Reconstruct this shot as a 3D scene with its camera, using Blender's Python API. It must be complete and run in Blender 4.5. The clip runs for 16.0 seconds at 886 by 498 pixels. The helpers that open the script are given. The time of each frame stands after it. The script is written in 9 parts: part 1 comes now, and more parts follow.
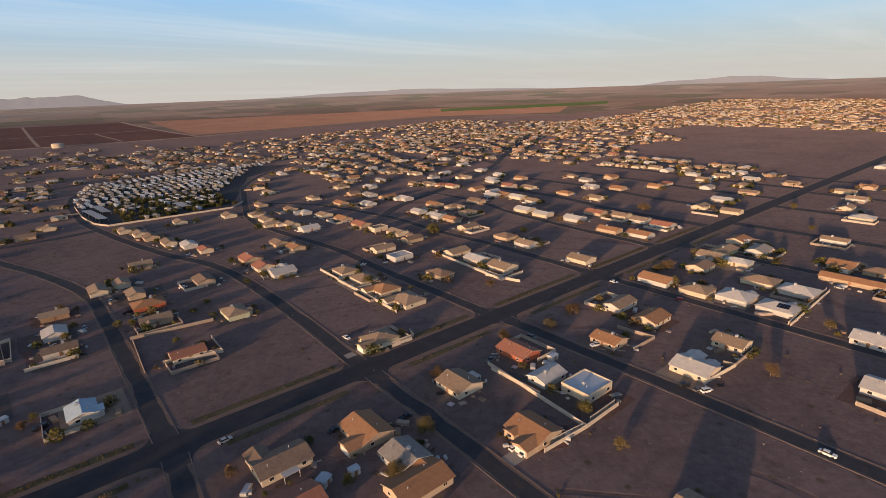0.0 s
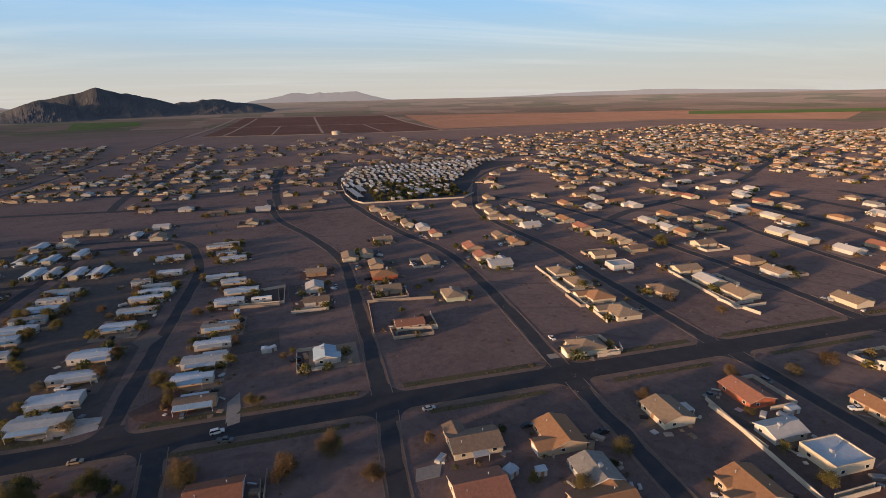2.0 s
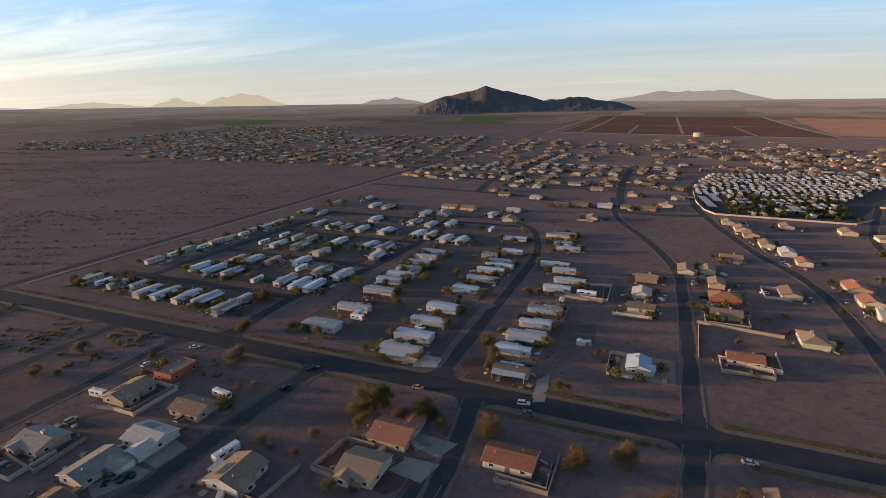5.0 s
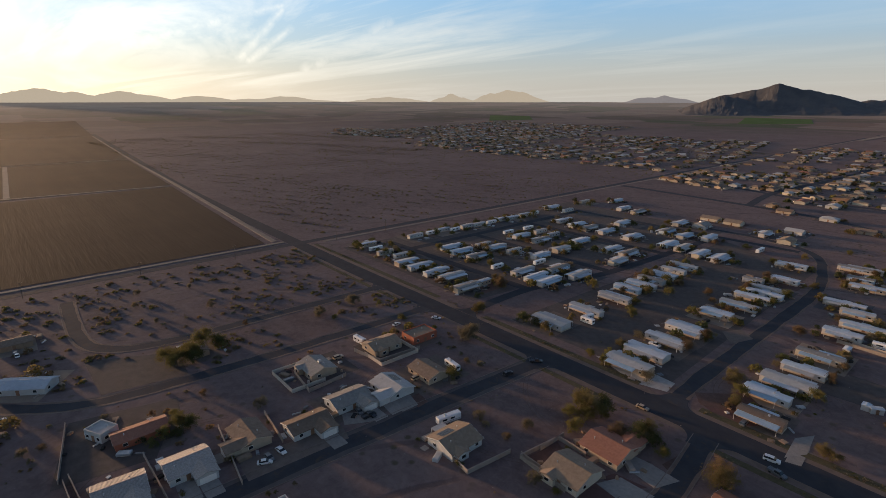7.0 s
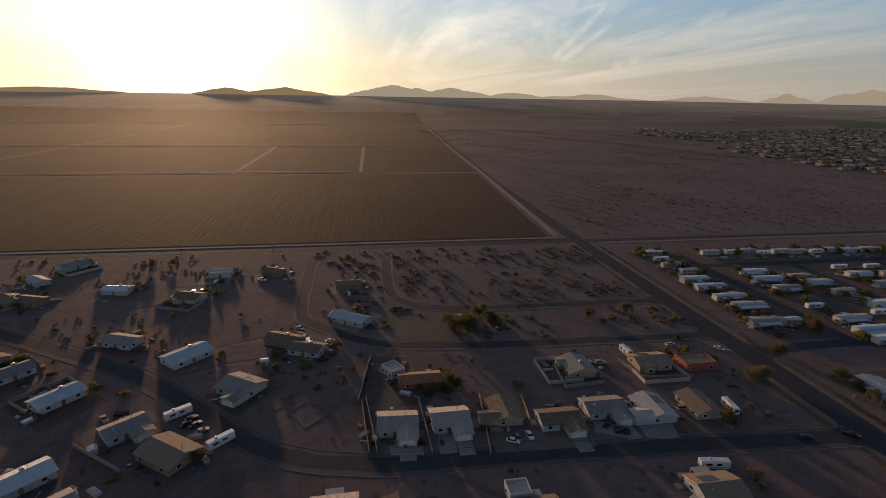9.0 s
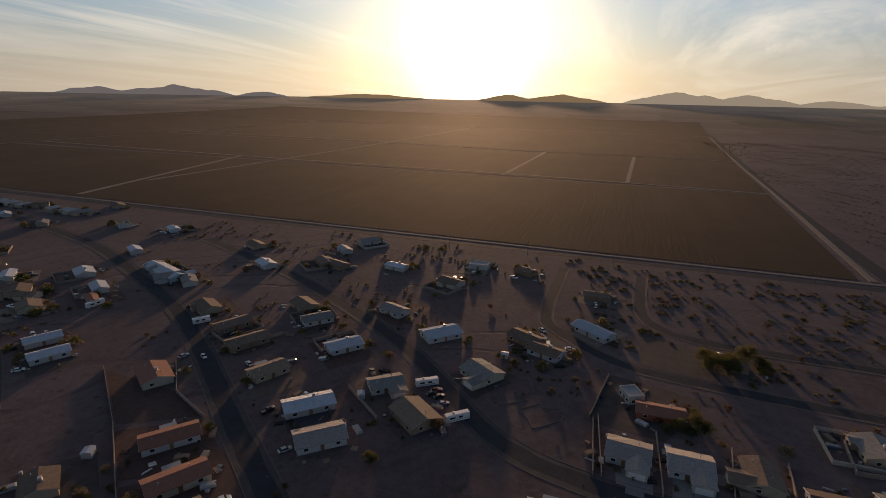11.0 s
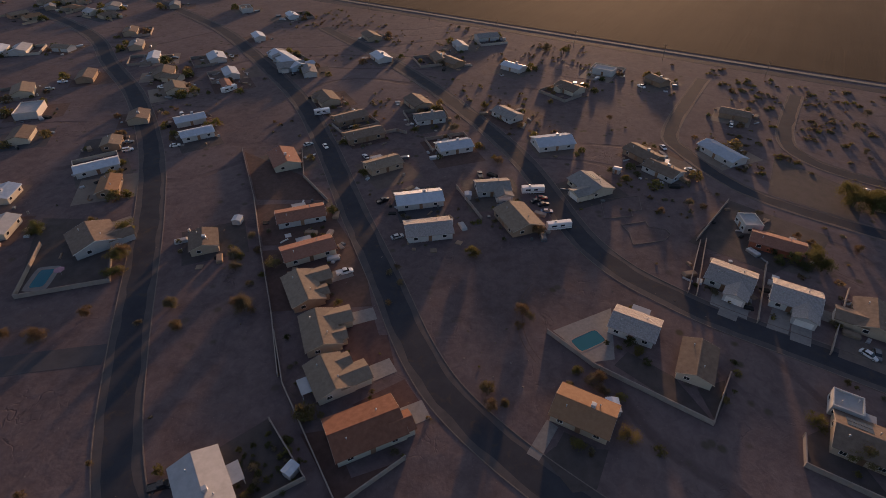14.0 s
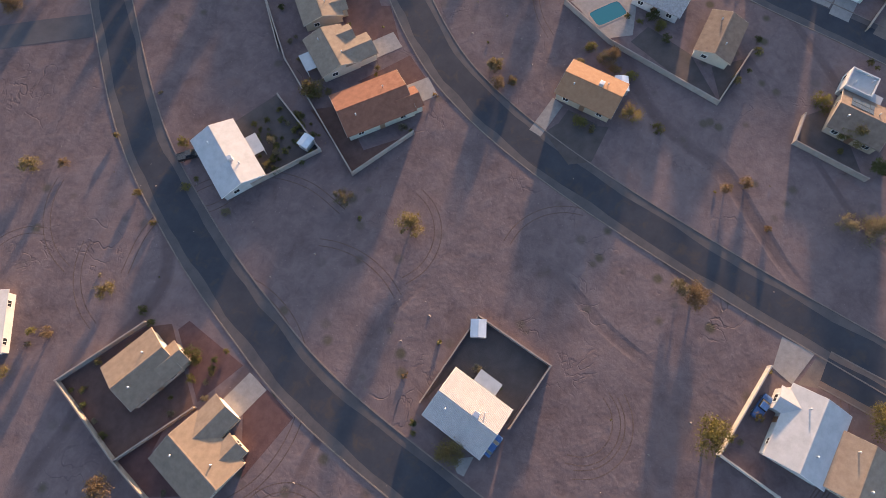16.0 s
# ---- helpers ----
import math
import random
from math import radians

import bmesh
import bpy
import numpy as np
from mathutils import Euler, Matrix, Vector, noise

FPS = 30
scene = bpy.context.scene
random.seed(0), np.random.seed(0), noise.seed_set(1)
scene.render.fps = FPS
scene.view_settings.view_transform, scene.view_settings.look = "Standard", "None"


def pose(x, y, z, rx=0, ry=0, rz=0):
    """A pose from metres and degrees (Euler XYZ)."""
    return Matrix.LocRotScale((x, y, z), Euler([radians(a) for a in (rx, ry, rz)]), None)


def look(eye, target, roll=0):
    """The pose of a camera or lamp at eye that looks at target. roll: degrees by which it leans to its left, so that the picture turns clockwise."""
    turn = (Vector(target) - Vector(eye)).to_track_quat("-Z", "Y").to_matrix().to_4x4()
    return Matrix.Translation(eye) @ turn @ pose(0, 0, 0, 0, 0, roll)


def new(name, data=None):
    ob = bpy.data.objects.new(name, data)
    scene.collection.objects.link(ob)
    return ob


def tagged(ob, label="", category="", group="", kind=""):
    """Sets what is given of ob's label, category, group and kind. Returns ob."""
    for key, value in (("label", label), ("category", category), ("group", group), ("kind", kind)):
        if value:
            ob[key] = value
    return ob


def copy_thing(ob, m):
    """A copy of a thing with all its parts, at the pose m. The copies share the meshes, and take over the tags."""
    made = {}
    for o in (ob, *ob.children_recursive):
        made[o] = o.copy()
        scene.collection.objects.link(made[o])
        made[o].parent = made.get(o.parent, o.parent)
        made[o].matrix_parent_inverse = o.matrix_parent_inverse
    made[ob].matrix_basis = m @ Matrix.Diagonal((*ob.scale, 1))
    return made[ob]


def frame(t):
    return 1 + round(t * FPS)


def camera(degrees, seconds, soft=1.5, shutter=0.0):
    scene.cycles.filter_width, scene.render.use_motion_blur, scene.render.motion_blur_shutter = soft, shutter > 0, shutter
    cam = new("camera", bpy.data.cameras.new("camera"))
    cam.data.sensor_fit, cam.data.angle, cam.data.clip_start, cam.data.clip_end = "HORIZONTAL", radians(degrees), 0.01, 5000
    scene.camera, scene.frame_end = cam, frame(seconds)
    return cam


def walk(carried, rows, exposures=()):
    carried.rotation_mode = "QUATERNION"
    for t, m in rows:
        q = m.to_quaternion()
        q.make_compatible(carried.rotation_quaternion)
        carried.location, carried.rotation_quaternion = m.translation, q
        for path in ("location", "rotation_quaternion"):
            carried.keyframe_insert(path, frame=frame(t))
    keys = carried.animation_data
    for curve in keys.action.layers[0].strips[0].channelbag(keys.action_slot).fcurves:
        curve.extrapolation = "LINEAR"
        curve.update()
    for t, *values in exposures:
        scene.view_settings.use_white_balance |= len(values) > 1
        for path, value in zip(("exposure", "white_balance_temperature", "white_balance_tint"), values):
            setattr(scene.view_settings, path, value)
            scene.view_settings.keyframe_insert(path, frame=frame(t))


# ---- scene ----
# ---- camera: hovers at one place, turns, then tips down ----
EYE = (0.0, 0.0, 110.0)
TURNS = [
    (0.0, -38.83, -17.02, -2.08), (0.5, -33.87, -16.90, -1.95), (1.0, -27.34, -16.72, -1.78),
    (1.5, -20.70, -16.55, -1.59), (2.0, -14.31, -16.41, -1.33), (2.5, -8.03, -16.29, -1.26),
    (3.0, -1.66, -16.20, -1.15), (3.5, 4.45, -16.11, -1.06), (6.0, 35.32, -15.96, -0.35),
    (6.5, 42.24, -15.99, -0.11), (7.0, 49.29, -16.07, 0.08), (7.5, 56.68, -16.15, 0.33),
    (8.0, 64.26, -16.26, 0.52), (8.5, 72.20, -16.42, 0.66), (9.0, 80.49, -16.55, 0.93),
    (9.5, 88.65, -16.69, 1.00), (10.0, 95.98, -16.81, 1.09), (12.5, 120.36, -17.19, 0.50),
    (13.0, 121.09, -20.49, 0.42), (13.5, 121.46, -28.87, 0.11), (14.0, 121.85, -37.61, -0.07),
    (14.5, 122.22, -46.31, -0.24), (15.0, 122.56, -55.08, -0.43), (15.5, 123.09, -63.77, -0.77),
    (16.0, 123.74, -71.92, -1.24),
]


def aim(yaw, pitch, roll):
    a, b = radians(yaw), radians(pitch)
    way = Vector((-math.sin(a) * math.cos(b), math.cos(a) * math.cos(b), math.sin(b)))
    return look(EYE, Vector(EYE) + way * 100.0, roll)


cam = camera(80.6, 16.0, soft=0.3)
walk(cam, [(t, aim(yaw, pitch, roll)) for t, yaw, pitch, roll in TURNS],
     exposures=[(0.0, -0.19, 6540, 12), (3.5, -0.08, 6460, 10), (6.0, -0.03, 6580, 10), (7.0, -0.33, 6640, 10), (8.0, -0.38, 6980, 12), (9.0, -0.86, 7040, 13),
                (10.0, -1.06, 7060, 14), (12.5, -1.14, 7000, 15), (13.0, -1.08, 7000, 16), (13.5, -0.78, 7400, 25), (14.0, -0.3, 7050, 21), (14.5, 0.2, 6450, 17),
                (15.0, 0.67, 6360, 15), (15.5, 1.06, 6480, 13), (16.0, 1.4, 6540, 11)])


# ---- sky and sun ----
SUN_AZIMUTH = radians(-163.6)
SUN_HEIGHT = radians(4.6)
SUN_WAY = Vector((math.cos(SUN_AZIMUTH) * math.cos(SUN_HEIGHT), math.sin(SUN_AZIMUTH) * math.cos(SUN_HEIGHT), math.sin(SUN_HEIGHT)))

sun = new("sun", bpy.data.lights.new("sun", "SUN"))
sun.data.energy, sun.data.angle, sun.data.color = 7.3, radians(2.2), (1.0, 0.60, 0.33)
sun.matrix_world = look((0, 0, 0), -SUN_WAY)


class Nodes:
    """Short calls that lay out a node tree."""

    def __init__(self, tree):
        self.tree = tree

    def add(self, kind, **values):
        node = self.tree.nodes.new(kind)
        for key, value in values.items():
            setattr(node, key, value)
        return node

    def put(self, value, socket):
        if isinstance(value, bpy.types.NodeSocket):
            self.tree.links.new(value, socket)
        else:
            socket.default_value = value

    def math(self, op, a, b=0.0, c=0.0, clamp=False):
        node = self.add("ShaderNodeMath", operation=op, use_clamp=clamp)
        for value, socket in zip((a, b, c), node.inputs):
            self.put(value, socket)
        return node.outputs[0]

    def vec(self, op, a, b=(0, 0, 0)):
        node = self.add("ShaderNodeVectorMath", operation=op)
        self.put(a, node.inputs[0])
        self.put(b, node.inputs[1])
        return node.outputs["Value"] if op in ("DOT_PRODUCT", "LENGTH") else node.outputs[0]

    def noise(self, vector, scale, detail=4.0, rough=0.55, distortion=0.0):
        node = self.add("ShaderNodeTexNoise")
        self.put(vector, node.inputs["Vector"])
        for key, value in (("Scale", scale), ("Detail", detail), ("Roughness", rough), ("Distortion", distortion)):
            self.put(value, node.inputs[key])
        return node.outputs["Fac"]

    def ramp(self, value, *stops):
        node = self.add("ShaderNodeMapRange")
        node.clamp = True
        self.put(value, node.inputs["Value"])
        for key, v in zip(("From Min", "From Max", "To Min", "To Max"), stops):
            self.put(v, node.inputs[key])
        return node.outputs["Result"]

    def mix(self, factor, a, b, blend="MIX"):
        node = self.add("ShaderNodeMix", data_type="RGBA", blend_type=blend)
        self.put(factor, node.inputs["Factor"])
        for key, v in (("A", a), ("B", b)):
            socket = [s for s in node.inputs if s.name == key and s.type == "RGBA"][0]
            self.put((*v, 1) if isinstance(v, tuple) and len(v) == 3 else v, socket)
        return [s for s in node.outputs if s.type == "RGBA"][0]


SKY_GAIN = 0.2


def make_sky():
    world = bpy.data.worlds.new("evening_sky")
    scene.world = world
    world.use_nodes = True
    n = Nodes(world.node_tree)
    world.node_tree.nodes.clear()
    out = n.add("ShaderNodeOutputWorld")
    back = n.add("ShaderNodeBackground")
    world.node_tree.links.new(back.outputs[0], out.inputs[0])
    sky = n.add("ShaderNodeTexSky", sky_type="NISHITA", sun_disc=False, sun_elevation=SUN_HEIGHT,
                sun_rotation=math.pi / 2 - SUN_AZIMUTH, altitude=400.0, air_density=1.0, dust_density=2.0, ozone_density=1.5)
    way = n.add("ShaderNodeTexCoord").outputs["Generated"]
    split = n.add("ShaderNodeSeparateXYZ")
    n.put(way, split.inputs[0])
    x, y, z = split.outputs
    # thin high cirrus, drawn out along one wind direction
    low = n.math("ADD", n.math("MAXIMUM", z, 0.0), 0.06)
    flat = n.add("ShaderNodeCombineXYZ")
    n.put(n.math("DIVIDE", x, low), flat.inputs[0])
    n.put(n.math("DIVIDE", y, low), flat.inputs[1])
    turned = n.add("ShaderNodeMapping")
    n.put(flat.outputs[0], turned.inputs["Vector"])
    turned.inputs["Rotation"].default_value = (0, 0, radians(-50))
    turned.inputs["Scale"].default_value = (0.10, 0.42, 1.0)
    wisps = n.noise(turned.outputs[0], 1.6, 9.0, 0.62, 0.9)
    banks = n.noise(flat.outputs[0], 0.16, 3.0, 0.5)
    cover = n.math("MULTIPLY", n.ramp(wisps, 0.44, 0.72, 0.0, 1.0), n.ramp(banks, 0.38, 0.58, 0.15, 1.0))
    cover = n.math("MULTIPLY", cover, n.ramp(z, 0.02, 0.10, 0.35, 0.85))
    near_sun = n.math("MAXIMUM", n.vec("DOT_PRODUCT", n.vec("NORMALIZE", way), tuple(SUN_WAY)), 0.0)
    cover = n.math("MULTIPLY", cover, n.ramp(near_sun, 0.0, 0.8, 0.5, 1.0))
    halo = n.math("POWER", near_sun, 4.0)
    glare = n.math("POWER", near_sun, 60.0)
    core = n.math("POWER", near_sun, 500.0)
    # evening dome: bluish high up, dimmer overhead, dusty and pale along the land
    dome = n.mix(n.ramp(z, 0.01, 0.17, 0.0, 1.0), (0.74, 0.77, 0.72), (0.40, 0.75, 1.18))
    dome = n.mix(n.ramp(z, 0.17, 0.42, 0.0, 1.0), dome, (0.034, 0.084, 0.225))
    base = n.mix(0.75, n.mix(1.0, sky.outputs[0], (SKY_GAIN * 0.8, SKY_GAIN, SKY_GAIN * 1.15), "MULTIPLY"), dome)
    dust = n.math("MULTIPLY", n.ramp(z, -0.01, 0.10, 1.0, 0.0), 0.8)
    base = n.mix(dust, base, n.mix(halo, (0.72, 0.67, 0.61), (1.55, 1.22, 0.78)))
    cloud = n.mix(halo, (1.06, 1.06, 1.0), (2.5, 2.25, 1.85))
    # old vapour trails spreading in the west
    ahead = n.vec("NORMALIZE", way)
    ragged = n.ramp(n.noise(ahead, 42.0, 4.0, 0.6), 0.35, 0.62, 0.25, 1.0)
    for x0, y0, z0, x1, y1, z1, wide in ((-0.934, 0.351, 0.066, -0.898, 0.416, 0.142, 0.0075),
                                        (-0.929, 0.364, 0.061, -0.897, 0.428, 0.114, 0.0065),
                                        (-0.891, 0.452, 0.049, -0.811, 0.572, 0.125, 0.0130),
                                        (-0.979, 0.189, 0.080, -0.939, 0.323, 0.121, 0.0140),
                                        (-0.940, 0.319, 0.120, -0.898, 0.415, 0.149, 0.0080)):
        a, d = Vector((x0, y0, z0)), Vector((x1 - x0, y1 - y0, z1 - z0))
        off = n.vec("SUBTRACT", ahead, tuple(a))
        u = n.math("DIVIDE", n.vec("DOT_PRODUCT", off, tuple(d)), d.length_squared, clamp=True)
        foot = n.add("ShaderNodeVectorMath", operation="SCALE")
        foot.inputs[0].default_value = d
        n.put(u, foot.inputs["Scale"])
        gap = n.vec("LENGTH", n.vec("SUBTRACT", off, foot.outputs[0]))
        bend = n.math("MULTIPLY", n.math("SUBTRACT", n.noise(ahead, 18.0, 3.0, 0.5), 0.5), wide * 1.2)
        trail = n.math("MULTIPLY", n.ramp(n.math("ADD", gap, bend), 0.0, wide * 1.3, 0.4, 0.0), ragged)
        cover = n.math("MAXIMUM", cover, trail)
    colour = n.mix(cover, base, cloud)
    colour = n.mix(n.math("MULTIPLY", halo, 0.55), colour, (0.85, 0.80, 0.68), "ADD")
    colour = n.mix(glare, colour, (1.9, 1.55, 0.95), "ADD")
    colour = n.mix(core, colour, (14.0, 12.0, 8.0), "ADD")
    n.put(colour, back.inputs["Color"])
    back.inputs["Strength"].default_value = 1.0


make_sky()

# ---- materials ----
def surface(name, a, b, scale=1.0, rough=0.85, bump=0.0, bump_scale=8.0, metal=0.0, vary=0.0, spots=None, stretch=None, spec=0.3, fine=0.25):
    """A procedural surface: two colours mixed by coarse and fine noise, relief, and a change of tone from object to object.
    spots: (colour, scale, low, high) of stains with a shape of their own."""
    m = bpy.data.materials.new(name)
    m.use_nodes = True
    n = Nodes(m.node_tree)
    shader = m.node_tree.nodes["Principled BSDF"]
    place = n.add("ShaderNodeNewGeometry").outputs["Position"]
    if stretch:
        mapping = n.add("ShaderNodeMapping")
        n.put(place, mapping.inputs["Vector"])
        mapping.inputs["Scale"].default_value = stretch
        place = mapping.outputs[0]
    coarse = n.noise(place, scale, 5.0, 0.6)
    grain = n.noise(place, scale * 9.0, 3.0, 0.6)
    blend = n.math("ADD", n.math("MULTIPLY", coarse, 1.0 - fine), n.math("MULTIPLY", grain, fine))
    colour = n.mix(n.ramp(blend, 0.32, 0.68, 0.0, 1.0), a, b)
    if spots:
        tint, spot_scale, low, high = spots
        colour = n.mix(n.ramp(n.noise(place, spot_scale, 4.0, 0.6, 0.6), low, high, 0.0, 0.85), colour, tint)
    if vary:
        info = n.add("ShaderNodeObjectInfo")
        shift = n.ramp(info.outputs["Random"], 0.0, 1.0, 1.0 - vary, 1.0 + vary)
        grey = n.add("ShaderNodeCombineColor")
        for k in range(3):
            n.put(shift, grey.inputs[k])
        colour = n.mix(1.0, colour, grey.outputs[0], "MULTIPLY")
    n.put(colour, shader.inputs["Base Color"])
    n.put(n.ramp(grain, 0.3, 0.7, max(rough - 0.08, 0.02), min(rough + 0.08, 1.0)), shader.inputs["Roughness"])
    shader.inputs["Metallic"].default_value = metal
    shader.inputs["Diffuse Roughness"].default_value = 0.35 if rough > 0.8 else 0.1
    shader.inputs["Specular IOR Level"].default_value = spec
    if bump:
        relief = n.add("ShaderNodeBump")
        relief.inputs["Strength"].default_value = 1.0
        relief.inputs["Distance"].default_value = bump
        n.put(n.noise(place, bump_scale, 4.0, 0.6), relief.inputs["Height"])
        n.put(relief.outputs[0], shader.inputs["Normal"])
    return m


def desert(name, a, b, c, dots=0.0, backdrop=False):
    """Bare desert soil: pale crust, redder washes, stones; dots: share of low scrub too small to be told apart;
    backdrop: adds distance haze as emission.
    """
    m = bpy.data.materials.new(name)
    m.use_nodes = True
    n = Nodes(m.node_tree)
    shader = m.node_tree.nodes["Principled BSDF"]
    place = n.add("ShaderNodeNewGeometry").outputs["Position"]
    wide = n.noise(place, 0.011, 5.0, 0.6, 0.4)
    mid = n.noise(place, 0.09, 6.0, 0.62, 0.25)
    small = n.noise(place, 1.3, 4.0, 0.65)
    blotch = n.noise(place, 0.32, 5.0, 0.68, 0.5)
    blend = n.math("ADD", n.math("MULTIPLY", n.math("ADD", wide, blotch), 0.31), n.math("ADD", n.math("MULTIPLY", mid, 0.30), n.math("MULTIPLY", small, 0.08)))
    colour = n.mix(n.ramp(blend, 0.40, 0.60, 0.0, 1.0), a, b)
    colour = n.mix(n.ramp(mid, 0.56, 0.70, 0.0, 0.7), colour, c)
    # wheel ruts: thin wavering lines
    ruts = n.add("ShaderNodeTexWave", wave_type="RINGS", rings_direction="Z")
    n.put(place, ruts.inputs["Vector"])
    for key, value in (("Scale", 0.012), ("Distortion", 16.0), ("Detail", 2.0), ("Detail Scale", 0.6)):
        ruts.inputs[key].default_value = value
    lines = n.math("MULTIPLY", n.ramp(ruts.outputs["Fac"], 0.955, 0.99, 0.0, 1.0), n.ramp(wide, 0.5, 0.6, 0.0, 0.55))
    colour = n.mix(lines, colour, tuple(v * 0.72 for v in a))
    # rills left by rain: thin branching dark cuts in some lots
    cut = n.math("ABSOLUTE", n.math("SUBTRACT", n.noise(place, 0.13, 3.5, 0.55, 0.5), 0.5))
    rills = n.math("MULTIPLY", n.ramp(cut, 0.002, 0.016, 1.0, 0.0), n.ramp(n.noise(place, 0.045, 4.0, 0.6), 0.54, 0.68, 0.0, 0.5))
    colour = n.mix(rills, colour, tuple(v * 0.62 for v in a))
    stones = n.ramp(n.noise(place, 2.4, 2.0, 0.5), 0.69, 0.74, 0.0, 0.6)
    colour = n.mix(stones, colour, tuple(min(v * 1.45, 1) for v in b))
    if dots:
        cells = n.add("ShaderNodeTexVoronoi", feature="F1")
        n.put(place, cells.inputs["Vector"])
        cells.inputs["Scale"].default_value = 0.16
        dark = n.math("MULTIPLY", n.ramp(cells.outputs["Distance"], 0.12, 0.24, 1.0, 0.0), n.ramp(n.noise(place, 0.02, 4.0, 0.6), 0.45, 0.6, 0.0, dots))
        colour = n.mix(dark, colour, (0.075, 0.068, 0.04))
    # farmland far out: parcels of dark, green, pale and red soil
    parcel = n.add("ShaderNodeTexVoronoi", feature="F1", distance="CHEBYCHEV")
    n.put(n.vec("ADD", place, (137.0, 61.0, 0.0)), parcel.inputs["Vector"])
    parcel.inputs["Scale"].default_value = 0.0034
    parcel.inputs["Randomness"].default_value = 0.75
    tone = n.add("ShaderNodeSeparateColor")
    n.put(parcel.outputs["Color"], tone.inputs[0])
    crop = n.mix(n.ramp(tone.outputs[0], 0.30, 0.32, 0.0, 1.0), (0.10, 0.094, 0.055), (0.19, 0.135, 0.098))
    crop = n.mix(n.ramp(tone.outputs[0], 0.62, 0.64, 0.0, 1.0), crop, (0.26, 0.20, 0.15))
    crop = n.mix(n.ramp(tone.outputs[0], 0.88, 0.90, 0.0, 1.0), crop, (0.06, 0.095, 0.03))
    streak = n.add("ShaderNodeMapping")
    n.put(place, streak.inputs["Vector"])
    streak.inputs["Scale"].default_value = (0.0016, 0.011, 1.0)
    crop = n.mix(n.ramp(n.noise(streak.outputs[0], 1.0, 5.0, 0.6), 0.40, 0.62, 0.0, 0.75), crop, colour)
    far_out = n.vec("LENGTH", place)
    colour = n.mix(n.ramp(far_out, 1900.0, 2500.0, 0.0, 0.8), colour, crop)
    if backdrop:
        # backdrop plain before the ranges, kilometres off: haze put in as emission growing outward
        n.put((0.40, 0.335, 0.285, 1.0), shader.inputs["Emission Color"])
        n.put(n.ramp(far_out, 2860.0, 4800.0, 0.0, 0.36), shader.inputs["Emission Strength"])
    n.put(colour, shader.inputs["Base Color"])
    shader.inputs["Roughness"].default_value = 0.95
    shader.inputs["Diffuse Roughness"].default_value = 0.35
    shader.inputs["Specular IOR Level"].default_value = 0.1
    relief = n.add("ShaderNodeBump")
    relief.inputs["Distance"].default_value = 0.22
    n.put(n.math("ADD", n.math("MULTIPLY", mid, 1.1), n.math("ADD", n.math("MULTIPLY", n.math("ADD", small, n.math("MULTIPLY", blotch, 1.6)), 0.17), n.math("MULTIPLY", n.math("ADD", lines, rills), -0.8))), relief.inputs["Height"])
    n.put(relief.outputs[0], shader.inputs["Normal"])
    return m


def rows_field(name, a, b, turn):
    """Ploughed or cropped land with drill rows."""
    m = bpy.data.materials.new(name)
    m.use_nodes = True
    n = Nodes(m.node_tree)
    shader = m.node_tree.nodes["Principled BSDF"]
    place = n.add("ShaderNodeNewGeometry").outputs["Position"]
    mapping = n.add("ShaderNodeMapping")
    n.put(place, mapping.inputs["Vector"])
    mapping.inputs["Rotation"].default_value = (0, 0, radians(turn))
    broad = n.noise(place, 0.008, 4.0, 0.6)
    mapping2 = n.add("ShaderNodeMapping")
    n.put(mapping.outputs[0], mapping2.inputs["Vector"])
    mapping2.inputs["Scale"].default_value = (0.06, 0.004, 1)
    strips = n.noise(mapping2.outputs[0], 1.0, 3.0, 0.6)
    mixer = n.math("ADD", n.math("MULTIPLY", broad, 0.6), n.math("MULTIPLY", strips, 0.4))
    n.put(n.mix(n.ramp(mixer, 0.36, 0.66, 0.0, 1.0), a, b), shader.inputs["Base Color"])
    shader.inputs["Roughness"].default_value = 0.95
    shader.inputs["Diffuse Roughness"].default_value = 0.35
    shader.inputs["Specular IOR Level"].default_value = 0.1
    relief = n.add("ShaderNodeBump")
    relief.inputs["Distance"].default_value = 0.3
    n.put(n.noise(mapping2.outputs[0], 6.0, 3.0, 0.6), relief.inputs["Height"])
    n.put(relief.outputs[0], shader.inputs["Normal"])
    return m


SOIL = desert("desert_soil", (0.118, 0.085, 0.083), (0.210, 0.158, 0.152), (0.156, 0.103, 0.091), 0.8)
PLAIN_HAZE = desert("far_plain_haze_glow", (0.118, 0.085, 0.083), (0.210, 0.158, 0.152), (0.156, 0.103, 0.091), 0.8, True)
FIELD_RED = rows_field("red_ploughed_soil", (0.085, 0.044, 0.038), (0.132, 0.070, 0.057), 0)
FIELD_DARK = rows_field("dark_ploughed_soil", (0.045, 0.030, 0.021), (0.072, 0.048, 0.033), 90)
FIELD_GREEN = rows_field("green_crop", (0.07, 0.115, 0.03), (0.11, 0.16, 0.05), 0)
FIELD_STUBBLE = rows_field("dry_stubble", (0.27, 0.155, 0.105), (0.36, 0.21, 0.145), 0)
ASPHALT = surface("asphalt", (0.034, 0.037, 0.046), (0.053, 0.055, 0.064), 0.16, 0.9, 0.01, 30, spec=0.12, spots=((0.062, 0.055, 0.050), 0.35, 0.56, 0.75))
ASPHALT_OLD = surface("worn_asphalt", (0.039, 0.043, 0.053), (0.062, 0.064, 0.074), 0.14, 0.9, 0.01, 30, spec=0.12, spots=((0.085, 0.066, 0.055), 0.3, 0.54, 0.74))
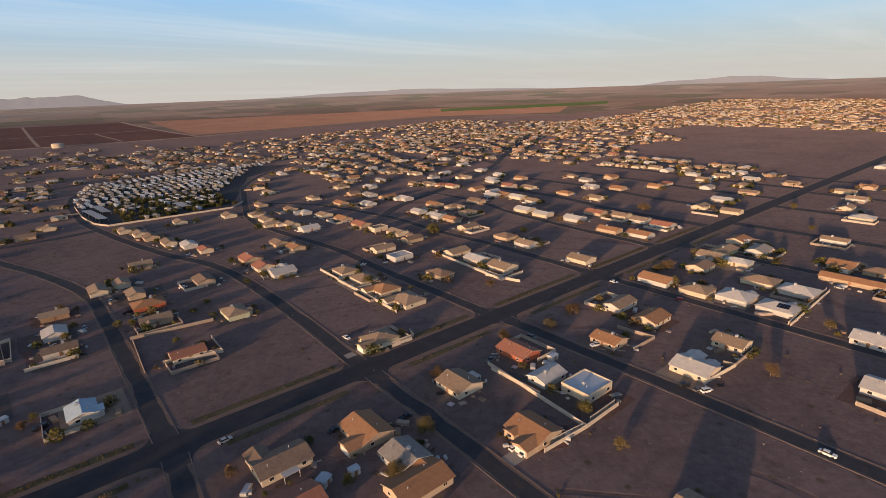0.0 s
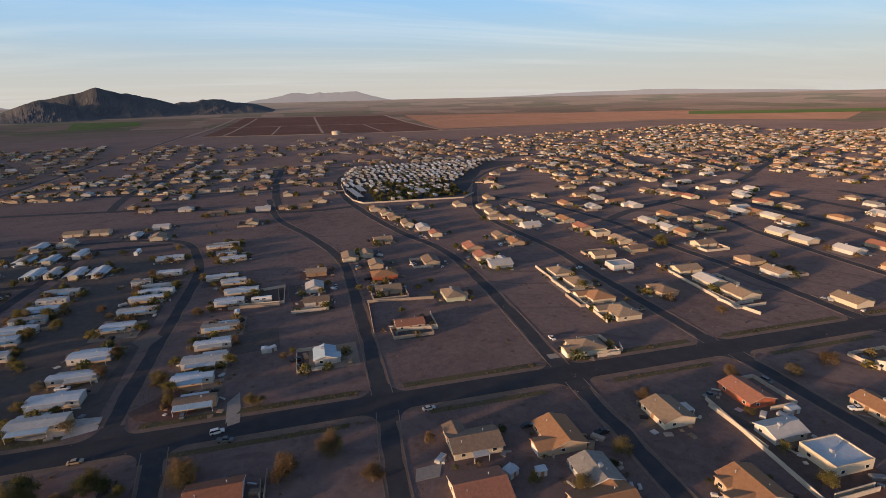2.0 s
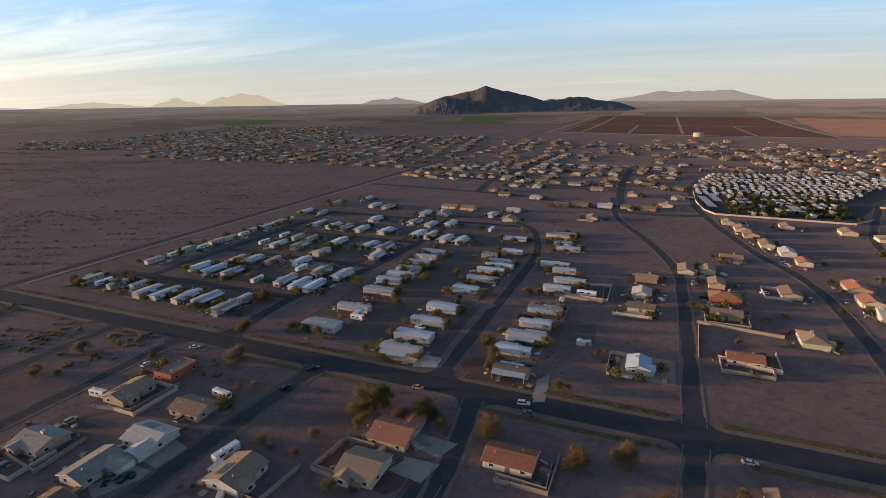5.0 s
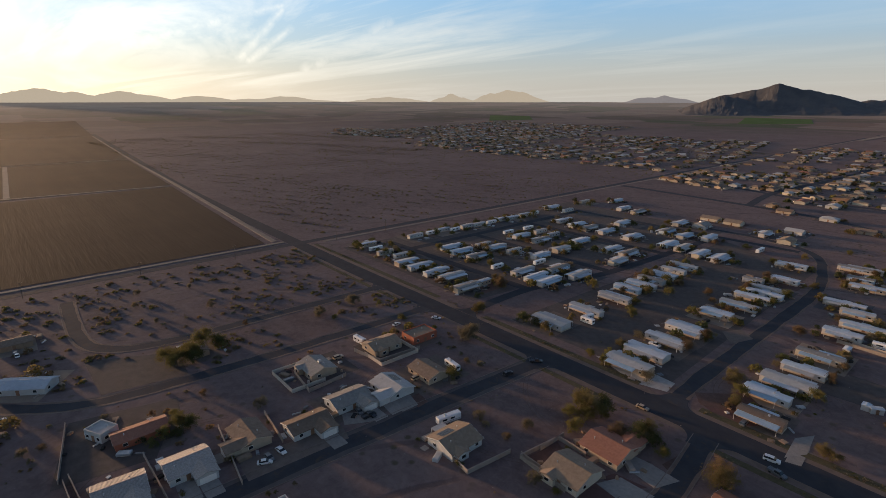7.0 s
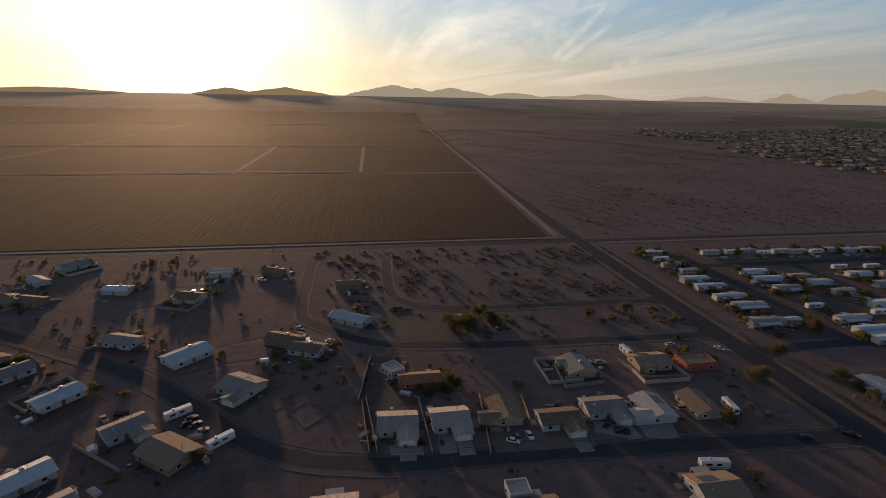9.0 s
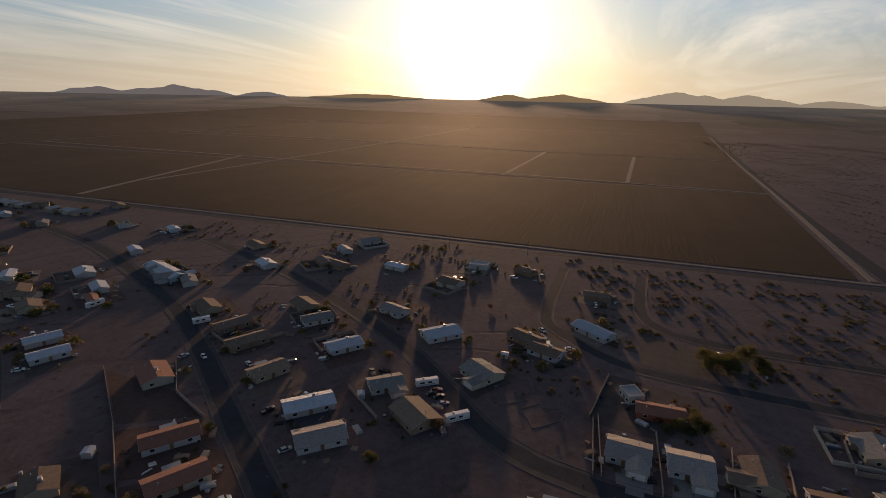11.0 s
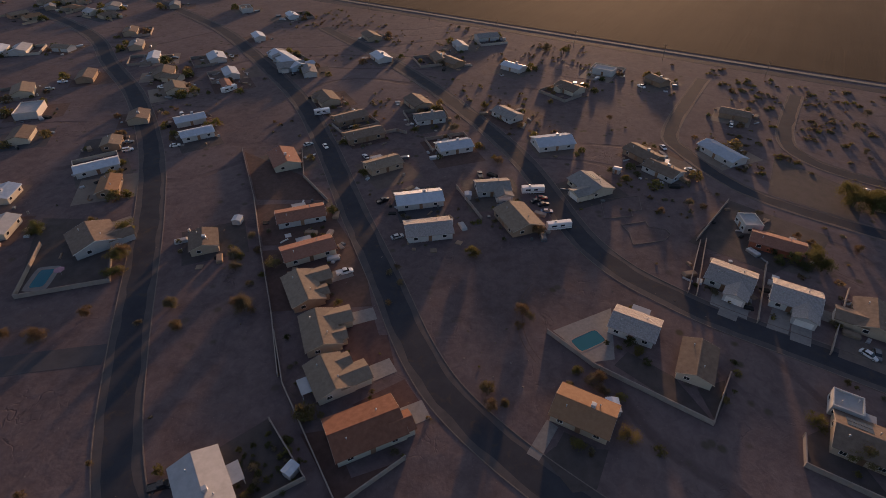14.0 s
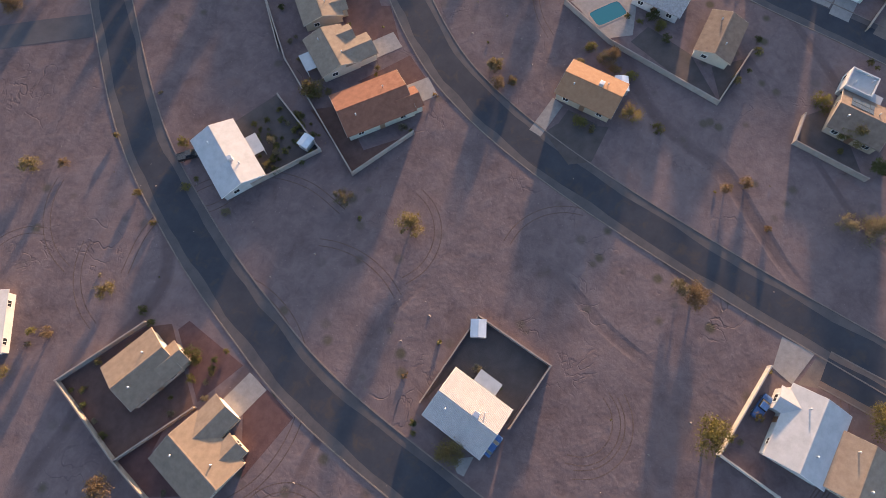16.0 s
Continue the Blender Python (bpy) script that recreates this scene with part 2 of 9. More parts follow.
RUT = surface("wheel_rut", (0.102, 0.067, 0.057), (0.158, 0.108, 0.09), 0.6, 0.95, 0.05, 4.0)
CANVAS = surface("pink_canvas", (0.42, 0.22, 0.26), (0.52, 0.29, 0.33), 2.0, 0.9)
STONE = surface("loose_stone", (0.17, 0.13, 0.11), (0.30, 0.245, 0.205), 0.9, 0.9, 0.02, 6.0)
SHOULDER = surface("dirt_shoulder", (0.125, 0.092, 0.077), (0.19, 0.14, 0.115), 0.3, 0.95, 0.08, 1.5)
DUST = surface("dusty_asphalt_edge", (0.072, 0.066, 0.068), (0.118, 0.102, 0.098), 0.22, 0.95, 0.02, 5.0)
TRACK = surface("pale_dirt_track", (0.20, 0.155, 0.12), (0.30, 0.24, 0.19), 0.1, 0.95, 0.05, 1.0)
CONCRETE = surface("concrete", (0.22, 0.20, 0.185), (0.31, 0.285, 0.26), 0.8, 0.85, 0.005, 20, vary=0.1, spots=((0.25, 0.21, 0.18), 0.8, 0.6, 0.8))
KERB = surface("concrete_kerb", (0.15, 0.12, 0.103), (0.23, 0.185, 0.158), 0.7, 0.85)
GRAVEL_RED = surface("red_yard_gravel", (0.095, 0.050, 0.047), (0.148, 0.082, 0.074), 0.5, 0.95, 0.04, 12, vary=0.12)
GRAVEL_ROAD = surface("dusty_grey_road", (0.062, 0.061, 0.068), (0.098, 0.091, 0.095), 0.2, 0.95, 0.03, 6)
GRAVEL_GREY = surface("grey_yard_gravel", (0.125, 0.10, 0.088), (0.185, 0.15, 0.13), 0.5, 0.95, 0.04, 12, vary=0.15)
GRAVEL_WHITE = surface("white_yard_gravel", (0.33, 0.31, 0.29), (0.47, 0.45, 0.42), 0.5, 0.95, 0.04, 12)
YARD_RED = surface("red_brown_yard_soil", (0.088, 0.052, 0.043), (0.145, 0.088, 0.073), 0.5, 0.95, 0.05, 8)
YARD_DARK = surface("dark_yard_soil", (0.070, 0.058, 0.054), (0.114, 0.093, 0.086), 0.3, 0.95, 0.06, 6)
WALLS = {
    "tan": surface("tan_stucco", (0.38, 0.30, 0.22), (0.45, 0.36, 0.27), 0.6, 0.92, 0.01, 25, vary=0.08),
    "cream": surface("cream_stucco", (0.48, 0.42, 0.33), (0.56, 0.50, 0.40), 0.6, 0.92, 0.01, 25, vary=0.08),
    "white": surface("white_siding", (0.43, 0.42, 0.405), (0.53, 0.52, 0.50), 0.6, 0.75, 0.01, 20, vary=0.06),
    "brown": surface("brown_stucco", (0.28, 0.19, 0.13), (0.36, 0.25, 0.17), 0.6, 0.92, 0.01, 25, vary=0.1),
    "rust": surface("rust_red_stucco", (0.33, 0.10, 0.06), (0.42, 0.14, 0.08), 0.6, 0.92, 0.01, 25),
    "green": surface("sage_stucco", (0.40, 0.42, 0.31), (0.48, 0.50, 0.38), 0.6, 0.92, 0.01, 25),
    "blue": surface("pale_blue_siding", (0.45, 0.52, 0.56), (0.55, 0.62, 0.66), 0.6, 0.8, 0.01, 20),
}
ROOFS = {
    "tan": surface("tan_shingle", (0.22, 0.165, 0.12), (0.31, 0.24, 0.175), 0.8, 0.9, 0.03, 9, vary=0.12),
    "brown": surface("brown_shingle", (0.16, 0.115, 0.085), (0.25, 0.185, 0.14), 0.8, 0.9, 0.03, 9, vary=0.12),
    "grey": surface("grey_shingle", (0.20, 0.19, 0.18), (0.30, 0.29, 0.27), 0.8, 0.9, 0.03, 9, vary=0.12),
    "red": surface("terracotta_tile", (0.26, 0.115, 0.078), (0.37, 0.175, 0.12), 1.2, 0.85, 0.05, 7, vary=0.1),
    "orange": surface("orange_shingle", (0.27, 0.145, 0.078), (0.35, 0.20, 0.112), 0.8, 0.9, 0.03, 9, vary=0.1),
    "maroon": surface("red_brown_shingle", (0.20, 0.085, 0.052), (0.29, 0.13, 0.082), 0.8, 0.9, 0.03, 9, vary=0.1),
    "white": surface("white_coated_roof", (0.37, 0.37, 0.365), (0.48, 0.48, 0.475), 0.5, 0.82, 0.01, 6, vary=0.08, spots=((0.40, 0.385, 0.365), 0.25, 0.66, 0.9)),
    "metal": surface("pale_metal_roof", (0.40, 0.46, 0.52), (0.54, 0.60, 0.66), 0.5, 0.68, 0.0, 6, 0.1, vary=0.12, spots=((0.34, 0.31, 0.28), 0.5, 0.6, 0.82), spec=0.3),
    "blue": surface("blue_metal_roof", (0.30, 0.42, 0.52), (0.40, 0.52, 0.62), 0.5, 0.65, 0.0, 6, 0.1, spec=0.3),
    "ribbed": surface("white_ribbed_roof", (0.40, 0.375, 0.355), (0.50, 0.47, 0.445), 0.9, 0.85, 0.02, 6, vary=0.05),
    "tile": surface("grey_barrel_tile", (0.24, 0.22, 0.21), (0.44, 0.41, 0.385), 2.2, 0.8, 0.06, 5, vary=0.08),
}
TRIM = surface("white_trim", (0.68, 0.66, 0.62), (0.78, 0.76, 0.72), 1.0, 0.6)
TRIM_TAN = surface("tan_trim", (0.42, 0.34, 0.26), (0.50, 0.41, 0.32), 1.0, 0.7)
DOOR_PAINT = surface("door_paint", (0.22, 0.12, 0.07), (0.28, 0.16, 0.10), 1.0, 0.6, vary=0.3)
BLOCK = surface("concrete_block_wall", (0.27, 0.22, 0.185), (0.36, 0.305, 0.26), 0.6, 0.92, 0.02, 5, vary=0.12)
BLOCK_WHITE = surface("whitewashed_block_wall", (0.44, 0.385, 0.32), (0.53, 0.475, 0.41), 0.6, 0.92, 0.02, 5, vary=0.08)
WOOD = surface("weathered_wood", (0.20, 0.145, 0.10), (0.30, 0.22, 0.16), 0.8, 0.85, 0.01, 12)
METAL = surface("galvanised_metal", (0.45, 0.46, 0.47), (0.58, 0.59, 0.60), 0.8, 0.45, 0.0, 10, 0.6, spec=0.5)
RUBBER = surface("rubber", (0.02, 0.02, 0.02), (0.03, 0.03, 0.03), 2.0, 0.8)
BARK = surface("bark", (0.10, 0.075, 0.055), (0.17, 0.13, 0.095), 2.0, 0.95, 0.02, 10)


def glass_material(name, tint, rough=0.06):
    m = bpy.data.materials.new(name)
    m.use_nodes = True
    s = m.node_tree.nodes["Principled BSDF"]
    s.inputs["Base Color"].default_value = (*tint, 1)
    s.inputs["Roughness"].default_value = rough
    s.inputs["Specular IOR Level"].default_value = 0.6
    return m


GLASS = glass_material("dark_window_glass", (0.025, 0.028, 0.032))
SOLAR = glass_material("solar_cells", (0.012, 0.016, 0.035), 0.28)
SOLAR.node_tree.nodes["Principled BSDF"].inputs["Specular IOR Level"].default_value = 0.25
POOL = glass_material("pool_water", (0.012, 0.13, 0.16), 0.04)


def paint(name, c):
    m = surface(name, tuple(v * 0.95 for v in c), c, 2.0, 0.3, spec=0.5, vary=0.06)
    m.node_tree.nodes["Principled BSDF"].inputs["Coat Weight"].default_value = 0.6
    return m


PAINTS = {k: paint(k + "_car_paint", c) for k, c in {"white": (0.75, 0.75, 0.74), "silver": (0.42, 0.43, 0.44), "black": (0.02, 0.02, 0.024),
          "grey": (0.13, 0.135, 0.14), "red": (0.35, 0.03, 0.025), "blue": (0.05, 0.12, 0.28), "tan": (0.38, 0.31, 0.22)}.items()}


def leaves(name, a, b):
    """Small dry leaves that let some light through."""
    m = surface(name, a, b, 1.5, 0.7, vary=0.2, spec=0.15)
    n = Nodes(m.node_tree)
    shader = m.node_tree.nodes["Principled BSDF"]
    thin = n.add("ShaderNodeBsdfTranslucent")
    n.put(shader.inputs["Base Color"].links[0].from_socket, thin.inputs["Color"])
    both = n.add("ShaderNodeMixShader")
    both.inputs[0].default_value = 0.35
    m.node_tree.links.new(shader.outputs[0], both.inputs[1])
    m.node_tree.links.new(thin.outputs[0], both.inputs[2])
    m.node_tree.links.new(both.outputs[0], m.node_tree.nodes["Material Output"].inputs[0])
    return m


FOLIAGE = {
    "olive": leaves("olive_leaves", (0.11, 0.10, 0.033), (0.19, 0.165, 0.058)),
    "gold": leaves("yellowing_leaves", (0.135, 0.108, 0.046), (0.21, 0.168, 0.075)),
    "green": leaves("green_leaves", (0.06, 0.068, 0.025), (0.115, 0.118, 0.045)),
    "brown": leaves("dry_brown_leaves", (0.125, 0.088, 0.05), (0.20, 0.142, 0.082)),
    "dusty": leaves("dusty_scrub", (0.13, 0.11, 0.07), (0.21, 0.18, 0.115)),
}
WEEDS = surface("roadside_weeds", (0.060, 0.058, 0.028), (0.12, 0.095, 0.055), 0.8, 0.95, 0.1, 2.0)
ROCK_NEAR = surface("dark_desert_rock", (0.062, 0.066, 0.076), (0.115, 0.11, 0.11), 0.008, 0.95, 4.0, 0.02)
ROCK_FAR_HAZE = surface("rock_haze_glow", (0.07, 0.07, 0.08), (0.10, 0.10, 0.11), 0.003, 1.0, 4.0, 0.02)
# ranges tens of kilometres off: pale evening haze is put in as emission
ROCK_FAR_HAZE.node_tree.nodes["Principled BSDF"].inputs["Emission Color"].default_value = (0.34, 0.305, 0.30, 1)
ROCK_FAR_HAZE.node_tree.nodes["Principled BSDF"].inputs["Emission Strength"].default_value = 0.8

# western ranges: brighter, warmer emission stands for haze lit by the low sun
ROCK_PALE_HAZE = surface("rock_sunset_haze_glow", (0.07, 0.07, 0.08), (0.10, 0.10, 0.11), 0.003, 1.0, 4.0, 0.02)
ROCK_WEST_HAZE = surface("rock_sun_haze_glow", (0.07, 0.06, 0.05), (0.10, 0.09, 0.08), 0.003, 1.0, 4.0, 0.02)
for material, glow in ((ROCK_PALE_HAZE, (0.74, 0.62, 0.46, 1)), (ROCK_WEST_HAZE, (0.52, 0.36, 0.19, 1))):
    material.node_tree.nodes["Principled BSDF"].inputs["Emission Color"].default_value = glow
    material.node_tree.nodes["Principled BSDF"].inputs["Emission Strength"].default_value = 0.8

# ---- mesh helpers ----
def part(name, bm, material, parent=None, label=""):
    """Links a bmesh as one mesh object under a thing or part."""
    mesh = bpy.data.meshes.new(name)
    bm.to_mesh(mesh)
    bm.free()
    for m in material if isinstance(material, (list, tuple)) else [material]:
        mesh.materials.append(m)
    ob = new(name, mesh)
    if parent:
        ob.parent = parent
    if label:
        ob["label"] = label
    return ob


def thing(name, x, y, turn=0.0, z=0.0, label="", category="", group="", kind=""):
    ob = new(name)
    ob.empty_display_size = 0.5
    ob.matrix_world = pose(x, y, z, 0, 0, turn)
    return tagged(ob, label, category, group, kind)


def box(bm, x0, x1, y0, y1, z0, z1, mat=0):
    v = [bm.verts.new(p) for p in ((x0, y0, z0), (x1, y0, z0), (x1, y1, z0), (x0, y1, z0), (x0, y0, z1), (x1, y0, z1), (x1, y1, z1), (x0, y1, z1))]
    for f in ((3, 2, 1, 0), (4, 5, 6, 7), (0, 1, 5, 4), (1, 2, 6, 5), (2, 3, 7, 6), (3, 0, 4, 7)):
        bm.faces.new([v[i] for i in f]).material_index = mat


def solid(bm, lower, upper, mat=0):
    """A closed prism between two rings of equal length."""
    a, b = [bm.verts.new(p) for p in lower], [bm.verts.new(p) for p in upper]
    bm.faces.new(a[::-1]).material_index = mat
    bm.faces.new(b).material_index = mat
    for i in range(len(a)):
        j = (i + 1) % len(a)
        bm.faces.new((a[i], a[j], b[j], b[i])).material_index = mat


def boxes(*dims):
    bm = bmesh.new()
    for d in dims:
        box(bm, *d)
    return bm


# ---- the land ----
FLAT, RIM = 2000.0, 4800.0


def land_height(x, y):
    """Level round the town, rising gently far out to the feet of the ranges."""
    r = math.hypot(x, y)
    return 0.0 if r < FLAT else 82.0 * ((r - FLAT) / (RIM - FLAT)) ** 1.5


def make_ground():
    bm = bmesh.new()
    rings = [0, 60, 120, 200, 300, 450, 650, 900, 1200, 1600] + [FLAT + i * 140.0 for i in range(21)]
    steps = 120
    last = None
    for r in rings:
        if r == 0:
            ring = [bm.verts.new((0, 0, 0))]
        else:
            ring = [bm.verts.new((r * math.cos(2 * math.pi * i / steps), r * math.sin(2 * math.pi * i / steps), land_height(r, 0))) for i in range(steps)]
        if last:
            for i in range(steps):
                j = (i + 1) % steps
                bm.faces.new((last[0], ring[i], ring[j]) if len(last) == 1 else (last[i], ring[i], ring[j], last[j]))
        last = ring
    for f in bm.faces:
        f.smooth = True
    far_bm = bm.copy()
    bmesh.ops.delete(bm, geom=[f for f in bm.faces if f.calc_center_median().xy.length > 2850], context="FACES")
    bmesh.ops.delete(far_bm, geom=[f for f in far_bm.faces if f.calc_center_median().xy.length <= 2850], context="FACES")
    # outer rings take the soil whose emission stands in for haze
    tagged(part("backdrop", far_bm, PLAIN_HAZE), "pale hazy plain running out to the horizon", "backdrop", kind="structure")
    return tagged(part("ground", bm, SOIL), "reddish bare desert soil with ruts and low scrub", "ground", kind="structure")


make_ground()
_level, _bed, STREETS = [0.03], [0.012], []


def ribbon(name, points, width, material, label, category, lift=None, kerbs=False, kind="structure", sand=False):
    """A strip of constant width along a line, rounded through its points, with kerbs on both sides if wanted."""
    pts = [Vector((*p, 0)) for p in points]
    if category in ("street", "road"):
        STREETS.extend((*a, *b, width / 2) for a, b in zip(points, points[1:]))
    if len(pts) > 2:
        fine = []
        for i in range(len(pts) - 1):
            p0, p1, p2, p3 = pts[max(i - 1, 0)], pts[i], pts[i + 1], pts[min(i + 2, len(pts) - 1)]
            steps = max(8, int((p2 - p1).length / 4))
            for k in range(steps):
                t = k / steps
                fine.append(0.5 * ((2 * p1) + (p2 - p0) * t + (2 * p0 - 5 * p1 + 4 * p2 - p3) * t * t + (3 * p1 - p0 - 3 * p2 + p3) * t ** 3))
        pts = fine + [pts[-1]]
    else:
        count = max(2, int((pts[1] - pts[0]).length / 12) + 1)
        pts = [pts[0].lerp(pts[1], k / (count - 1)) for k in range(count)]
    if lift is None:
        _level[0] += 0.0015
        lift = _level[0]
    normals = []
    for i, p in enumerate(pts):
        d = (pts[min(i + 1, len(pts) - 1)] - pts[max(i - 1, 0)]).normalized()
        normals.append(Vector((-d.y, d.x, 0)))

    def strip(a, b, z0, z1):
        bm = bmesh.new()
        rows = []
        for p, n in zip(pts, normals):
            g = land_height(p.x, p.y)
            l, r = p + n * a, p + n * b
            rows.append([bm.verts.new((q.x, q.y, g + z)) for q, z in ((l, z0), (l, z1), (r, z1), (r, z0))])
        for u, w in zip(rows, rows[1:]):
            for k in range(3):
                bm.faces.new((u[k], u[k + 1], w[k + 1], w[k]))
        bmesh.ops.recalc_face_normals(bm, faces=bm.faces)
        return bm

    road = tagged(part(name, strip(width / 2, -width / 2, -0.05, lift), material), label, category, kind=kind)
    if kerbs:
        for side in (1, -1):
            a, b = side * (width / 2 + 0.28), side * width / 2
            part("kerb", strip(max(a, b), min(a, b), -0.05, lift + 0.07), KERB, road, "pale concrete kerb")
    if sand:
        # wind-blown sand lying over the edges
        rng = random.Random(round(points[0][0] * 7 + points[0][1]))
        for side in (1, -1):
            bm = bmesh.new()
            rows = []
            for k, (p, n) in enumerate(zip(pts, normals)):
                wob = 0.7 * noise.noise((p.x * 0.11, p.y * 0.11, side)) + 0.5 * noise.noise((p.x * 0.03, p.y * 0.03, side)) + rng.uniform(-0.12, 0.12)
                u, w = p + n * side * (width / 2 - (0.95 if sand is True else sand) - wob), p + n * side * (width / 2 - 0.01)
                g = land_height(p.x, p.y) + lift + 0.006
                rows.append([bm.verts.new((q.x, q.y, g)) for q in ((w, u) if side > 0 else (u, w))])
            for a, b in zip(rows, rows[1:]):
                bm.faces.new((a[0], a[1], b[1], b[0]))
            part("sand", bm, DUST if sand is not True else SHOULDER, road, "wind-blown sand along the asphalt edge")
    return road


_ways = []


def off_road(x, y, gap=2.0):
    """Whether a place keeps this far from the edge of every street."""
    if len(_ways) != len(STREETS):
        _ways[:] = STREETS
        off_road.table = np.array(STREETS)
    t = off_road.table
    dx, dy = t[:, 2] - t[:, 0], t[:, 3] - t[:, 1]
    u = np.clip(((x - t[:, 0]) * dx + (y - t[:, 1]) * dy) / (dx * dx + dy * dy), 0.0, 1.0)
    d = np.hypot(t[:, 0] + u * dx - x, t[:, 1] + u * dy - y) - t[:, 4]
    return bool(d.min() > gap)


def sheet(name, corners, material, label, category, lift=0.25, step=70.0):
    """A four-cornered patch of land laid over the ground, following its rise."""
    a, b, c, d = [Vector((*p, 0)) for p in corners]
    nu = max(1, int(max((b - a).length, (c - d).length) / step))
    nv = max(1, int(max((d - a).length, (c - b).length) / step))
    bm = bmesh.new()
    grid = []
    for i in range(nu + 1):
        row = []
        for j in range(nv + 1):
            p = a.lerp(b, i / nu).lerp(d.lerp(c, i / nu), j / nv)
            row.append(bm.verts.new((p.x, p.y, land_height(p.x, p.y) + lift)))
        grid.append(row)
    for i in range(nu):
        for j in range(nv):
            bm.faces.new((grid[i][j], grid[i + 1][j], grid[i + 1][j + 1], grid[i][j + 1]))
    bmesh.ops.recalc_face_normals(bm, faces=bm.faces)
    if sum(f.normal.z for f in bm.faces) < 0:
        bmesh.ops.reverse_faces(bm, faces=bm.faces)
    return tagged(part(name, bm, material), label, category, kind="structure")


# ---- roads ----
STREET = "worn asphalt residential street with pale concrete kerbs"
ribbon("road", [(-2600, 300), (-1130, 206), (-700, 180), (-376, 172), (0, 172), (1000, 172), (2600, 172)], 11.5, ASPHALT, "dark asphalt main road with weedy dirt shoulders", "road")
ribbon("road", [(-376, -2400), (-376, 2400)], 7.6, ASPHALT_OLD, "narrow asphalt farm road beside ploughed fields", "road")
ribbon("street", [(-128, 166), (-132, 102), (-135, 44), (-137, 2), (-150, -33), (-194, -79), (-230, -131), (-268, -200), (-310, -300)], 10.4, ASPHALT_OLD, STREET, "street", kerbs=True, sand=1.9)
ribbon("street", [(-56, 120), (-57, 71), (-58, 34), (-61, -5), (-67, -34), (-77, -55), (-99, -84), (-126, -120), (-161, -165), (-196, -216), (-236, -296), (-269, -375), (-305, -517)], 10.4, ASPHALT_OLD, STREET, "street", kerbs=True, sand=1.9)
ribbon("street", [(16, 60), (14, 20), (11, -22), (5, -47), (-3, -70), (-16, -97), (-38, -127), (-78, -177), (-114, -228), (-150, -295), (-175, -360), (-205, -433), (-225, -547)], 10.4, ASPHALT_OLD, STREET, "street", kerbs=True, sand=1.9)
ribbon("street", [(-32.7, -129.1), (-22.4, -141.0), (-12.4, -151.6), (17.6, -183.4)], 7.5, GRAVEL_ROAD, "dusty grey gravel side street", "street")
ribbon("street", [(-344, -31), (-262, -31), (-240, -20), (-220, 5), (-213, 30), (-209, 90), (-207, 165)], 7.6, ASPHALT_OLD, STREET, "street", kerbs=True, sand=True)
ribbon("street", [(-344, 18), (-285, 17), (-263, 26), (-254, 50), (-252, 110), (-251, 166)], 7.6, ASPHALT_OLD, STREET, "street", kerbs=True, sand=True)
ribbon("street", [(-75, 178), (-76, 220), (-76, 350), (-84, 400), (-100, 445), (-135, 466), (-200, 470)], 7.8, ASPHALT_OLD, STREET, "street", sand=True)
ribbon("street", [(20, 178), (20, 300), (17, 362), (0, 425), (-32, 515), (-45, 620)], 7.8, ASPHALT_OLD, STREET, "street", kerbs=True, sand=True)
ribbon("street", [(95, 178), (97, 290), (91, 362), (72, 420), (52, 510), (38, 620), (50, 775), (131, 880)], 7.8, ASPHALT_OLD, STREET, "street", kerbs=True, sand=True)
ribbon("street", [(170, 178), (170, 210), (169, 272), (170, 337), (162, 403), (158, 470), (172, 530), (195, 600), (225, 680), (290, 768), (380, 830)], 7.8, ASPHALT_OLD, STREET, "street", kerbs=True, sand=True)
ribbon("street", [(257, 166), (257, 30), (250, -150)], 7.8, ASPHALT_OLD, STREET, "street", kerbs=True, sand=True)
ribbon("street", [(257, 178), (258, 262), (254, 320), (255, 388), (242, 458), (228, 505), (186, 560)], 7.8, ASPHALT_OLD, STREET, "street", kerbs=True, sand=True)
ribbon("street", [(333, 178), (336, 258), (342, 327), (353, 370), (355, 430), (350, 460)], 7.8, ASPHALT_OLD, STREET, "street", kerbs=True, sand=True)
ribbon("street", [(95, 166), (93, 90), (90, 10)], 7.8, ASPHALT_OLD, STREET, "street", kerbs=True, sand=True)
ribbon("street", [(172, 166), (173, 60), (172, -60)], 7.8, ASPHALT_OLD, STREET, "street", kerbs=True, sand=True)
ribbon("street", [(349, 166), (348, 100), (350, -40)], 7.8, ASPHALT_OLD, STREET, "street", kerbs=True, sand=True)
ribbon("street", [(20, 166), (17, 128), (16, 60)], 7.8, ASPHALT_OLD, STREET, "street", kerbs=True, sand=True)
ribbon("street", [(-57, 166), (-52, 125), (-50, 60)], 7.8, ASPHALT_OLD, STREET, "street", kerbs=True, sand=True)



def mouth(x, north, radius=7.0, half=3.9):
    """The flared end of a street where it meets the main road, with rounded corners."""
    s = 1 if north else -1
    edge = 172 + s * 5.6
    right = [(x + half + radius - radius * math.sin(a), edge + s * (radius - radius * math.cos(a))) for a in [k * math.pi / 16 for k in range(9)]]
    left = [(2 * x - p[0], p[1]) for p in right[::-1]]
    pts = right + left
    if s < 0:
        pts = pts[::-1]
    bm = bmesh.new()
    _level[0] += 0.0015
    solid(bm, [(p[0], p[1], -0.05) for p in pts], [(p[0], p[1], _level[0] + 0.01) for p in pts])
    bmesh.ops.recalc_face_normals(bm, faces=bm.faces)
    tagged(part("street_mouth", bm, ASPHALT_OLD), "flared asphalt corner where a street joins", "road", kind="structure")


